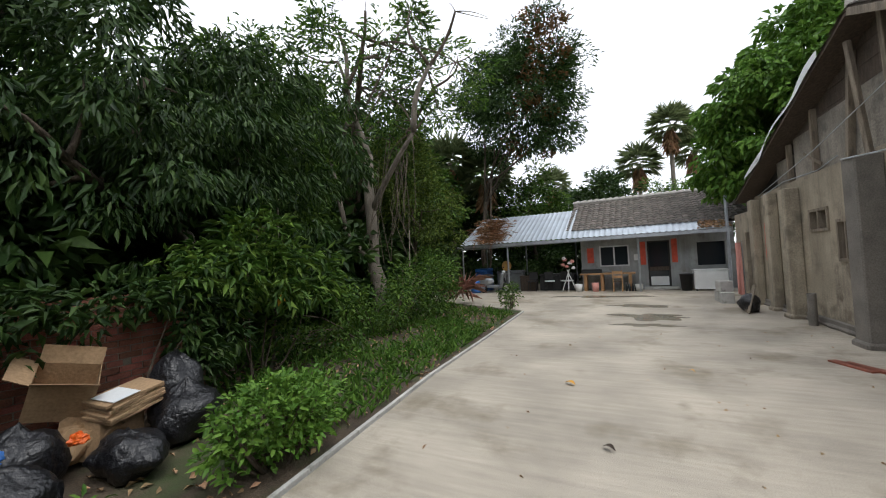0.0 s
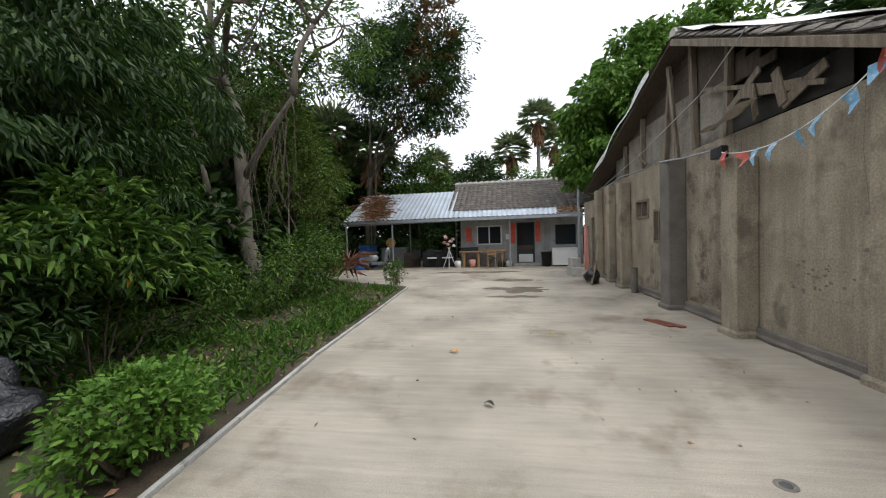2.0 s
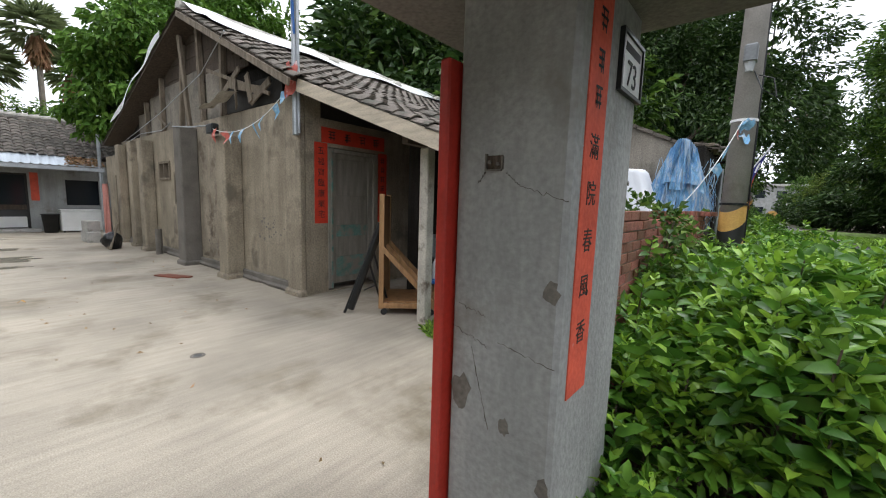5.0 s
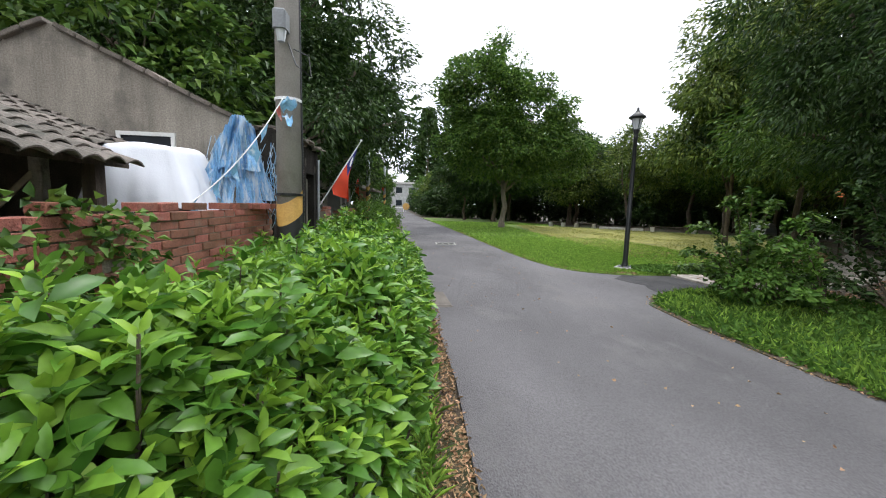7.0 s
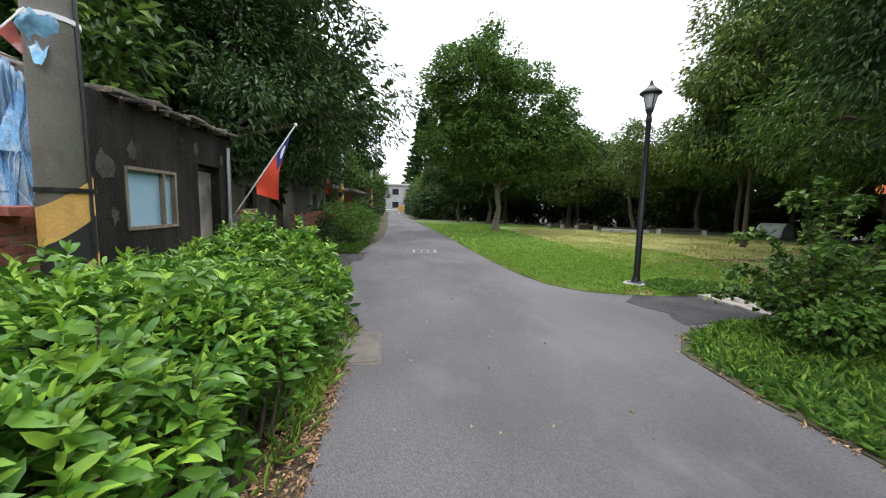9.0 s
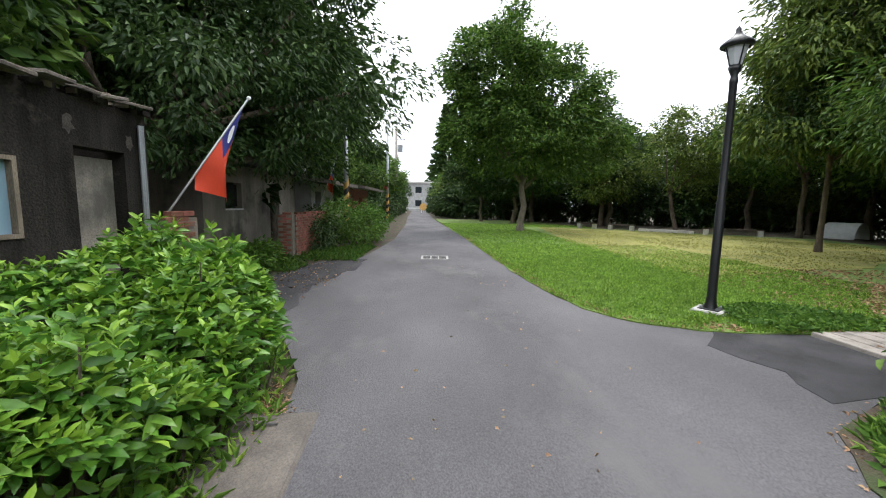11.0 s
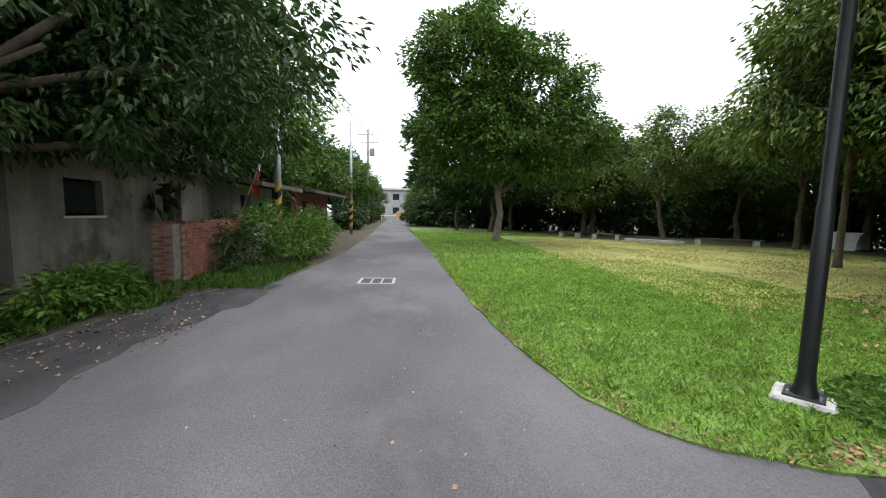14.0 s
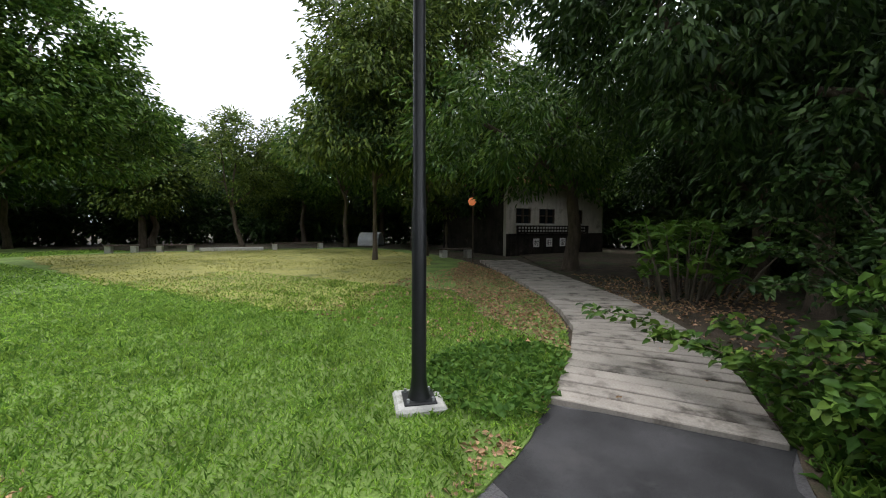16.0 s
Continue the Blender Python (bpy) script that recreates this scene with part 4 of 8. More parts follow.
tin_roof(far, 0.3, 2.6, 1.25, 2.24, -2.55, 3.0, "ribbed zinc porch roof")
tin_roof(far, -2.3, 3.76, 1.25, 2.24, -7.45, -2.5, "ribbed zinc carport roof with dead palm fronds")
part("fascia", Geo().box(1.22, 1.27, -7.6, 3.0, 2.1, 2.22), M_steel, far, "grey gutter board")
for y in (-7.4, -5.2):
    part("post", Geo().tube([(1.1, y, 0), (1.1, y, 2.15)], 0.04, 8), M_steel, far)
part("post", Geo().tube([(1.1, 0.05, 0), (1.1, 0.05, 2.15)], 0.035, 8), M_steel, far)
part("post", Geo().tube([(1.2, 2.9, 0), (1.2, 2.9, 3.4)], 0.05, 8), M_steel, far)
for y in (-7.4, -5.2, -2.7):
    part("post", Geo().tube([(-2.2, y, 0), (-2.2, y, 3.68)], 0.04, 8), M_steel, far)
g = Geo()
beam(g, (1.1, -7.5, 2.05), (1.1, -0.9, 2.12), 0.05, 0.06)
part("beam", g, M_steel, far)
n = 900
pp = np.stack([rng.uniform(-1.9, 1.2, n), -5.9 + 0.35 * rng.normal(size=n), np.zeros(n)], 1)
pp[:, 1] += (pp[:, 0] - 1.2) * 0.25 + 0.2 * np.sin(pp[:, 0] * 4)
pp[:, 2] = 2.28 + (1.25 - pp[:, 0]) * 0.428 + rng.random(n) * 0.1
al = np.stack([rng.normal(size=n) * 0.7 + 0.6, rng.normal(size=n) * 0.7, rng.normal(size=n) * 0.15 - 0.15], 1)
me = leaf_mesh("palm_litter", pp, al, rng.uniform(0.25, 0.8, n), 0.035, M_palmdry, droop=0.05)
o = new("palm_litter", me)
o.parent = far
n = 260
pp = np.stack([rng.uniform(0.45, 1.2, n), rng.uniform(2.1, 3.0, n), np.zeros(n)], 1)
pp[:, 2] = 2.25 + (1.25 - pp[:, 0]) * 0.38 + rng.random(n) * 0.06
o = new("leaf_litter", leaf_mesh("leaf_litter", pp, rng.normal(size=(n, 3)) * [1, 1, 0.2], 0.14, 0.07, M_litter))
o.parent = far

# ---- gate to the lane ----
gate = thing("gateway", pose(-2.15, 1.62, 0), "grey plastered gateway with concrete canopy and red couplets", "gate")
g = Geo().box(-0.39, 0.0, 0.0, 0.55, -0.05, 2.12, None, 0.015)
pil = part("pillar", g, M_plaster, gate, "grey plastered pillar with cracks and chips")
part("pillar", Geo().box(-0.39, 0.0, -3.85, -3.3, -0.05, 2.12, None, 0.015), M_plaster, gate)
# canopy in an even plaster tone, darker than the pillars
part("canopy", Geo().box(-0.72, 0.45, -4.1, 0.68, 2.12, 2.26, None, 0.015), M_plaster_dark, gate, "dark concrete canopy slab")
cp = part("couplet", Geo().box(0.0, 0.004, 0.075, 0.225, 0.86, 2.11), M_red_faded, gate, "faded red paper couplet with brushed characters")
for k, z in enumerate((1.97, 1.86, 1.76)):
    g = Geo()
    strokes(g, 0.15, z, 0.07, lambda a, b: (0.006, a, b), 40 + k)
    part("character", g, M_ink, cp)
for ch_, z in (("滿", 1.62), ("院", 1.485), ("春", 1.345), ("風", 1.205), ("香", 1.06)):
    written("character", ch_, 0.078, pose(0.0045, 0.15, z - 0.028, 90, 0, 90), M_ink, cp)
pl = part("number_plate", Geo().box(0.0, 0.01, 0.32, 0.545, 1.83, 2.0, None, 0.003), M_white, gate, "white house number plate reading 73")
g = Geo()
for y0, y1, z0, z1 in ((0.31, 0.555, 1.82, 1.832), (0.31, 0.555, 1.998, 2.01), (0.31, 0.322, 1.832, 1.998), (0.543, 0.555, 1.832, 1.998)):
    g.box(0.0, 0.016, y0, y1, z0, z1)
part("plate_rim", g, M_iron, pl)
written("number", "73", 0.115, pose(0.0115, 0.4325, 1.85, 90, 0, 90), M_ink, pl)
part("plate_text", Geo().box(0.0, 0.0115, 0.35, 0.52, 1.952, 1.978), M_ink, pl)
# iron ring, chips and cracks on the jamb
g = Geo()
g.box(-0.268, -0.212, -0.003, 0.0, 1.55, 1.592)
part("socket_backing", g, M_wood_dark, gate, "small dark socket left in the plaster")
g = Geo()
for x0, x1, z0, z1 in ((-0.272, -0.266, 1.546, 1.598), (-0.214, -0.209, 1.55, 1.588), (-0.266, -0.214, 1.546, 1.551)):
    g.box(x0, x1, -0.009, 0.0, z0, z1)
g.tube([(-0.255, -0.004, 1.572), (-0.255, -0.012, 1.572)], 0.006, 6)
g.tube([(-0.225, -0.004, 1.566), (-0.225, -0.012, 1.566)], 0.006, 6)
part("socket_rim", g, M_plaster_dark, gate, "broken rim of the socket")
for cx, cz, r, s in ((-0.335, 0.8, 0.055, 1), (-0.03, 1.2, 0.03, 2), (-0.16, 0.74, 0.025, 3), (-0.02, 0.6, 0.03, 4)):
    rr = random.Random(s)
    ol = [(cx + r * rr.uniform(0.5, 1.0) * math.cos(a), cz + 1.5 * r * rr.uniform(0.6, 1.0) * math.sin(a)) for a in np.linspace(0, 6.28, 14, endpoint=False)]
    part("chip", Geo().add([(x, -0.003, z) for x, z in ol], [tuple(range(14))]), M_plaster_dark, gate)
g = Geo()
for (xa, za), (xb, zb) in (((-0.385, 1.03), (-0.24, 0.985)), ((-0.2, 1.01), (-0.005, 0.975)), ((-0.36, 1.11), (-0.25, 1.085)), ((-0.2, 1.54), (-0.15, 1.5)), ((-0.15, 1.5), (0.0, 1.455)), ((-0.3, 1.51), (-0.27, 1.545)), ((-0.3, 0.97), (-0.22, 0.7))):
    g.tube([(xa + (xb - xa) * k / 16, -0.0004, za + (zb - za) * k / 16 + 0.012 * noise.noise((k * 0.7, xa * 9, 1.0))) for k in range(17)], [0.0006 + 0.0016 * abs(noise.noise((k * 0.9, za, 3.0))) for k in range(17)], 4)
part("crack", g, M_wood_dark, gate, kind="stuff")
# open red door leaf, hinged on the inner edge
part("door_post", Geo().box(-0.437, -0.395, -0.045, 0.03, 0.0, 1.9, None, 0.006), M_red_gate, gate, "dark red door post")
LM = pose(-0.415, -0.01, 0, 0, 0, 126)
lf = part("door_leaf", Geo().box(0.0, 0.34, -0.02, 0.02, 0.04, 1.88, LM, 0.004), M_red_gate, gate, "red plank door leaf standing open")
for k in range(9):
    for off in (0.021, -0.024):
        part("batten_line", Geo().box(0, 0.28, 0.0, 0.003, -0.003, 0.003, LM @ pose(0.03, off, 0.25 + 0.18 * k, 0, -24 + 5.5 * k, 0)), M_gold, lf)
# yard wall closing the lane side
solid("yard_wall_south", Geo().box(-2.5, -2.25, -14, -2.23, -0.05, 1.9, None, 0.01), M_plaster, "plain grey plastered yard wall", "wall", kind="structure")

# ---- along the lane ----
BR = Geo().box(-0.103, 0.103, -0.05, 0.05, -0.029, 0.029, None, 0.004)
BR_ME = BR.mesh("brick", M_brick)


def brick_wall(name, m, length, height, thick, label, keep=150, ragged=0.3, from_end=0.0):
    """A wall along local x: mortar core, bricks proud on its -y face and on top; some bricks single objects, the rest joined."""
    w = tagged(new(name, Geo().box(0, length, -thick / 2 + 0.012, thick / 2, -0.05, height - 0.03).mesh(name, M_mortar)), label, "wall", kind="structure")
    w.matrix_basis = m
    rest = Geo()
    rows = int(height / 0.068)
    made = 0
    for r in range(rows, -1, -1):
        z = 0.035 + r * 0.068
        x = 0.103 + (0.108 if r % 2 else 0.0)
        while x < length - 0.09:
            if not (r >= rows and rng.random() < ragged):
                bm = pose(x, -thick / 2 + 0.052 + rng.normal() * 0.004, z, 0, rng.normal() * 0.6, rng.normal() * 1.0)
                if made < keep and x >= from_end:
                    o = new("brick", BR_ME)
                    o.parent = w
                    o.matrix_basis = bm
                    made += 1
                else:
                    rest.add([bm @ Vector(p) for p in BR.v], BR.f)
            x += 0.217
    if rest.v:
        part("brick_courses", rest, M_brick_stuff, w, kind="stuff")
    return w


brick_wall("brick_wall_lane", pose(-2.5, 2.18, 0, 0, 0, 90.6), 5.3, 1.37, 0.22, "low red brick wall with worn uneven courses", 260)
brick_wall("brick_wall_yard", pose(-3.7, -4.85, 0, 0, 0, 178), 2.4, 1.3, 0.22, "old red brick wall half hidden by leaves", 200)
g = Geo()
for k in range(5):
    g.box(-0.1, 0.1, -0.05, 0.05, 0, 0.06, pose(0.05 * k, 0.22 * k, 0.0, 0, 0, 90 + 8 * math.sin(k * 3)), 0.004)
solid("loose_bricks", g, M_brick_stuff, "loose bricks lying on the wall top", "bricks", m=pose(-2.55, 6.4, 1.36))


def utility_pole(place, h, r0, r1, band_z, bands, label, stripe=0.26, diag=False):
    t = thing("utility_pole", pose(*place), label, "utility pole")
    part("shaft", Geo().tube([(0, 0, -0.2), (0, 0, h)], [r0, r1], 16), M_pole if not diag else M_steel, t, smooth=True)
    for k in range(bands):
        z = band_z - stripe * (k + 1)
        rr = r0 + (r1 - r0) * z / h + 0.005
        part("band", Geo().sheet(lambda u, v: (rr * math.cos(6.2832 * u), rr * math.sin(6.2832 * u), z + stripe * v + 0.11 * math.sin(6.2832 * u + 0.6)), 20, 1), M_yellow if k % 2 == 0 else M_black, t, "yellow painted band" if k % 2 == 0 else "black painted band", smooth=True)
    return t


PX, PY = -2.11, 7.1
up = utility_pole((PX, PY, 0), 8.5, 0.15, 0.11, 1.53, 5, "grey concrete utility pole with yellow and black bands")
part("collar", Geo().tube([(0, 0, 1.52), (0, 0, 1.55)], 0.165, 16), M_iron, up)
part("tie", Geo().tube([(0, 0, 2.6), (0, 0, 2.63)], 0.15, 16), M_flag_white, up)
lampb = part("lamp_box", Geo().box(-0.07, 0.07, -0.3, -0.12, 3.3, 3.5, None, 0.02), M_grey_plastic, up, "small grey lamp housing")
part("lamp_glass", Geo().tube([(0, -0.22, 3.18), (0, -0.22, 3.3)], [0.04, 0.06], 10), M_glass_lamp, lampb)
g = Geo()
g.tube([(0.05, -0.14, 3.2), (0.15, -0.2, 2.95), (0.3, -0.15, 2.85), (0.25, -0.05, 3.1), (0.1, -0.12, 3.15)], 0.008, 5)
g.tube([(0.16, 0.0, 0.6), (0.15, 0.02, 2.0), (0.13, 0, 4.5)], 0.012, 5)
part("cable", g, M_iron, up)


def pennants(name, a, b, sag, count, size, label, red_first=1):
    a, b = Vector(a), Vector(b)
    at = lambda s: a.lerp(b, s) - Vector((0, 0, sag * 4 * s * (1 - s)))
    t = thing(name, Matrix.Identity(4), label, "bunting")
    part("string", Geo().tube([at(i / 24) for i in range(25)], 0.006, 5), M_flag_white, t)
    d = (b - a).normalized()
    for k in range(count):
        p = at((k + 0.5) / count)
        tw = Vector((-d.y, d.x, 0)) * rng.normal() * 0.3
        q = (d + tw).normalized() * size * 0.5
        g = Geo()
        dn = Vector((rng.normal() * 0.25, rng.normal() * 0.25, -1)).normalized() * size * 1.25
        mid = p + dn * 0.5 + Vector((rng.normal(), rng.normal(), 0)) * size * 0.18
        g.add([p - q, p + q, mid + q * 0.62, mid - q * 0.62, p + dn + q * 0.1, p + dn - q * 0.1], [(0, 1, 2, 3), (3, 2, 4, 5)])
        part("pennant", g, M_pennant_red if k < red_first else M_pennant_blue, t)


pennants("bunting", (-8.95, 3.06, 2.55), (-6.84, 3.38, 3.0), 0.3, 8, 0.17, "faded blue and white plastic pennants on a string", 2)
pennants("bunting", (-2.1, 6.92, 2.62), (-2.62, 5.9, 1.4), 0.12, 6, 0.13, "faded blue and white plastic pennants on a string", 1)
g = Geo()
g.sheet(lambda u, v: (-6.83 + 0.22 * (u - 0.5) + 0.03 * math.sin(6 * v), 3.33 + 0.05 * math.sin(8 * u), 3.2 - 0.36 * v - 0.06 * math.cos(9 * u)), 6, 6)
solid("rag", g, M_pennant_red, "faded red and blue rag tied to the mast", "rag", smooth=True)
g = Geo()
g.sheet(lambda u, v: (PX + 0.17 * math.cos(4.7 + 0.75 * u - 0.3 * v) + 0.02 * math.sin(9 * v), PY + 0.17 * math.sin(4.7 + 0.9 * u - 0.3 * v) - 0.04 * math.sin(5 * v + 3 * u), 2.6 - 0.3 * v * (0.5 + 0.6 * u) - 0.02 * math.sin(11 * u)), 12, 6)
solid("rag", g, M_pennant_blue, "torn blue and white pennant wrapped round the pole", "rag", smooth=True)

# blue tarpaulin strips hung over the house corner, white cover
tarp = thing("blue_tarp", pose(-2.82, 7.6, -0.14), "shredded pale blue tarpaulin hanging over the wall", "tarpaulin")
for k in range(16):
    x = -0.32 + 0.042 * k
    top = 2.66 - 0.9 * abs(x + 0.02) ** 1.6
    sp = 1 + 0.75 * rng.random()
    g = Geo()
    g.sheet(lambda u, v: (x * (0.45 + 0.75 * v * sp * 0.7) + 0.09 * (u - 0.5) * (0.6 + v), -0.06 - 0.2 * v + 0.04 * math.sin(5 * v + k) - 0.03 * (u - 0.5) ** 2 * 8, top - 1.12 * v * (0.8 + 0.25 * math.sin(k * 2.3))), 3, 8)
    part("strip", g, M_tarp_blue, tarp, smooth=True)
g = Geo()
n = 60
pts = []
for k in range(n):
    x, y = rng.uniform(-0.3, 0.5), rng.uniform(-0.3, 0.0)
    z = rng.uniform(1.6, 2.4)
    g.tube([(x, y, z), (x + rng.normal() * 0.06, y - 0.06, z - 0.25), (x + rng.normal() * 0.08, y - 0.08, z - 0.55)], 0.004, 3)
part("threads", g, M_tarp_blue, tarp, "loose frayed threads", kind="stuff")
g = Geo()


def cover(u, v):
    """Draped cloth: a flat top whose edge falls outward in soft folds."""
    a = 2 * math.pi * u
    ca, sa = math.cos(a), math.sin(a)
    square = 1 / max(abs(ca), abs(sa)) ** 0.8
    if v < 0.35:
        k = v / 0.35
        return (0.4 * ca * square * k, 0.36 * sa * square * k, 0.69 + 0.02 * math.sin(3 * a) * k - 0.03 * k ** 4)
    k = (v - 0.35) / 0.65
    fold = 1 + (0.05 * math.sin(9 * a) + 0.03 * math.sin(17 * a + 1)) * k
    return ((0.4 + 0.24 * k) * ca * square * fold, (0.36 + 0.14 * k) * sa * square * fold, 0.66 - 0.7 * k + 0.03 * math.sin(5 * a) * k)


g.sheet(cover, 72, 22)
solid("covered_table", g, M_cloth_white, "white cloth thrown over a stack behind the brick wall", "cover", smooth=True, m=pose(-3.66, 7.2, 1.36))
solid("crate_stack", Geo().box(-3.98, -3.34, 6.9, 7.5, -0.03, 1.98, None, 0.02), M_wood_dark, "dark wooden crate stack behind the brick wall", "crates")

# weathered gabled house behind the brick wall
gh = thing("gabled_house", pose(-2.85, 7.95, 0), "weathered grey house with a plain mouldy gable", "house")
g = Geo()
prof = [(-6.6, -0.05), (0.0, -0.05), (0.0, 2.45), (-2.4, 3.62), (-2.6, 3.64), (-6.6, 1.8)]
g.add([(x, 0, z) for x, z in prof] + [(x, 0.25, z) for x, z in prof], [tuple(range(6)), tuple(range(11, 5, -1))] + [(i, i + 6, (i + 1) % 6 + 6, (i + 1) % 6) for i in range(6)])
part("wall", g, M_mouldy_light, gh, "grey render with dark mould streaks")
wdw = part("window", Geo().box(-1.69, -1.05, -0.012, -0.004, 1.65, 2.27), M_glass, gh)
for x0, x1, z0, z1 in ((-1.74, -1.69, 1.6, 2.32), (-1.05, -1.0, 1.6, 2.32), (-1.69, -1.05, 1.6, 1.65), (-1.69, -1.05, 2.27, 2.32)):
    part("frame", Geo().box(x0, x1, -0.03, 0.0, z0, z1), M_white_wood, wdw)
for (xa, za), (xb, zb) in (((0.05, 2.45), (-2.5, 3.68)), ((-2.5, 3.68), (-6.7, 1.76))):
    L = math.hypot(xb - xa, zb - za)
    for k in range(int(L / 0.3)):
        s = (k + 0.5) * 0.3 / L
        m = pose(xa + (xb - xa) * s, 0.1, za + (zb - za) * s, 0, -math.degrees(math.atan2(zb - za, xb - xa)) + rng.normal() * 3, 0)
        part("verge_tile", Geo().box(-0.14, 0.14, -0.17, 0.2, -0.01, 0.05, m, 0.01), M_tile, gh)
# low tiled roof in front of it
sh = thing("tiled_shed", pose(-4.6, 4.6, 0), "low shed with sagging clay tile roof", "shed")
for y in (0.1, 1.6):
    part("post", Geo().box(0.9, 1.02, y, y + 0.12, -0.05, 1.75), M_wood_dark, sh)
part("wall", Geo().box(-1.2, -1.0, 0, 1.8, -0.05, 2.6), M_mouldy, sh)
g = Geo()
g.add([(-1.2, -0.1, 2.75), (1.15, -0.1, 1.8), (1.15, 1.85, 1.8), (-1.2, 1.85, 2.75), (-1.2, -0.1, 2.68), (1.15, -0.1, 1.73), (1.15, 1.85, 1.73), (-1.2, 1.85, 2.68)], [(0, 1, 2, 3), (7, 6, 5, 4), (1, 5, 6, 2), (0, 4, 5, 1), (2, 6, 7, 3)])
part("roof_deck", g, M_wood_dark, sh)
tiles_on(sh, (-1.2, 2.77), (1.12, 1.82), 0.0, 1.8, -1, M_tile_stuff)

# roofless dark ruin with a blue-filmed window
ru = thing("ruined_house", pose(-2.6, 7.98, 0), "roofless black-stained house shell with a blue papered window", "ruin")
wall_y("wall", 0, 0, 2.62, -0.05, 2.42, 0.22, [(0.38, 1.22, 1.17, 1.82), (1.72, 2.3, 0.05, 1.98)], M_mouldy, ru, "black mould-stained render")
wall_x("wall", 2.42, -3.2, -0.22, -0.05, 2.3, 0.2, [], M_mouldy, ru)
wall_y("wall", -3.0, 0.3, 2.42, -0.05, 2.1, 0.2, [], M_mouldy, ru)
wd = part("window", Geo().box(-0.06, -0.045, 0.415, 1.185, 1.205, 1.785), M_glass_blue, ru, "window pasted over with pale blue film")
for y0, y1, z0, z1 in ((0.38, 0.415, 1.17, 1.82), (1.185, 1.22, 1.17, 1.82), (0.415, 1.185, 1.17, 1.205), (0.415, 1.185, 1.785, 1.82), (0.98, 0.995, 1.205, 1.785)):
    part("frame", Geo().box(-0.1, 0.012, y0, y1, z0, z1), M_wood_old, wd)
part("door", Geo().box(-0.16, -0.12, 1.74, 2.28, 0.05, 1.9), M_mouldy_light, ru, "weathered grey door with peeling paint")
part("downpipe", Geo().tube([(0.04, 2.5, 0), (0.04, 2.5, 2.3)], 0.03, 8), M_steel, ru)
for k in range(9):
    g = Geo()
    y = 0.2 + 0.27 * k
    beam(g, (-1.0 - rng.random(), y + rng.normal() * 0.15, 2.5), (-0.05 + 0.16 * rng.random(), y, 2.45 + 0.1 * rng.random()), 0.05, 0.05, 0.004)
    part("rafter", g, M_wood_old, ru)
for k in range(22):
    y = 0.06 + 0.117 * k
    part("brick", Geo().box(-0.2, -0.02, y, y + 0.1, 2.42, 2.42 + 0.05 * (1 + int(2.4 * abs(noise.noise((k * 0.45, 2.0, 0.5))))), pose(0.012 * math.sin(k * 3), 0, 0, 0, 0, 2 * math.sin(k * 5)), 0.006), M_mouldy, ru)
rr = random.Random(12)
M_peel = mat("peeled_mouldy_plaster", (0.06, 0.052, 0.043), 0.95, 0.4, 6, 60, 0.4)
for k in range(16):
    cy, cz, r = rr.uniform(0.1, 2.5), rr.uniform(0.5, 2.3), rr.uniform(0.05, 0.13)
    if 0.25 < cy < 1.35 and 1.0 < cz < 1.95 or cy > 1.55 and cz < 2.1:
        continue
    ol = [(cy + r * rr.uniform(0.4, 1.2) * math.cos(a), cz + 1.5 * r * rr.uniform(0.4, 1.1) * math.sin(a)) for a in np.linspace(0, 6.28, 13, endpoint=False)]
    part("peeled_patch", Geo().add([(0.0035, y, z) for y, z in ol], [tuple(range(13))]), M_peel, ru)
for k in range(8):
    part("roof_tile", Geo().box(-0.2, 0.16, -0.12, 0.12, -0.015, 0.015, pose(0.03 * math.sin(k * 2.1), 0.3 + 0.3 * k, 2.5 + 0.012 * (k % 3), 6 * math.sin(k * 1.3), 8 + 5 * math.sin(k * 2.9), 12 * math.sin(k * 4.1)), 0.006), M_tile, ru)


def flag(place, foot, top, hoist, fly, label):
    """A flag on a slanting staff: staff, knob, red field, blue canton with a white disc."""
    t = thing("flag", pose(*place), label, "flag")
    a, b = Vector(foot), Vector(top)
    part("staff", Geo().tube([a, b], 0.014, 8), M_alu, t)
    part("knob", Geo().lathe([(0, 0.03), (0.022, 0.02), (0.03, 0), (0.022, -0.02), (0, -0.03)], 10, tuple(b)), M_flag_white, t, smooth=True)
    d = (b - a).normalized()
    hang = Vector((0, 0, -1))
    out = Vector((d.x, d.y, 0)).normalized()

    def cloth(u, v):
        p = b - d * (0.12 + hoist * v)
        gather = -out * math.hypot(d.x, d.y) * hoist * max(0.0, 0.42 - v) * min(1.0, 1.6 * u)
        q = p + gather + hang * fly * u * (1 - 0.85 * v) + Vector((-out.y, out.x, 0)) * (0.07 * math.sin(8 * v + 3 * u) * u)
        return tuple(q)

    part("red_field", Geo().sheet(lambda u, v: cloth(u, 0.45 + 0.55 * v), 10, 8), M_flag_red, t, smooth=True)
    part("red_field", Geo().sheet(lambda u, v: cloth(0.36 + 0.64 * u, 0.45 * v), 6, 6), M_flag_red, t, smooth=True)
    part("blue_canton", Geo().sheet(lambda u, v: cloth(0.36 * u, 0.45 * v), 6, 6), M_flag_blue, t, smooth=True)
    off = Vector((-out.y, out.x, 0)) * 0.006
    for s in (1, -1):
        part("white_disc", Geo().sheet(lambda u, v: tuple(Vector(cloth(0.18 + 0.09 * (0.5 - 0.5 * math.cos(math.pi * v)) * math.cos(2 * math.pi * u), 0.22 + 0.1 * v * math.sin(2 * math.pi * u))) + off * s), 12, 2), M_flag_white, t)
    return t


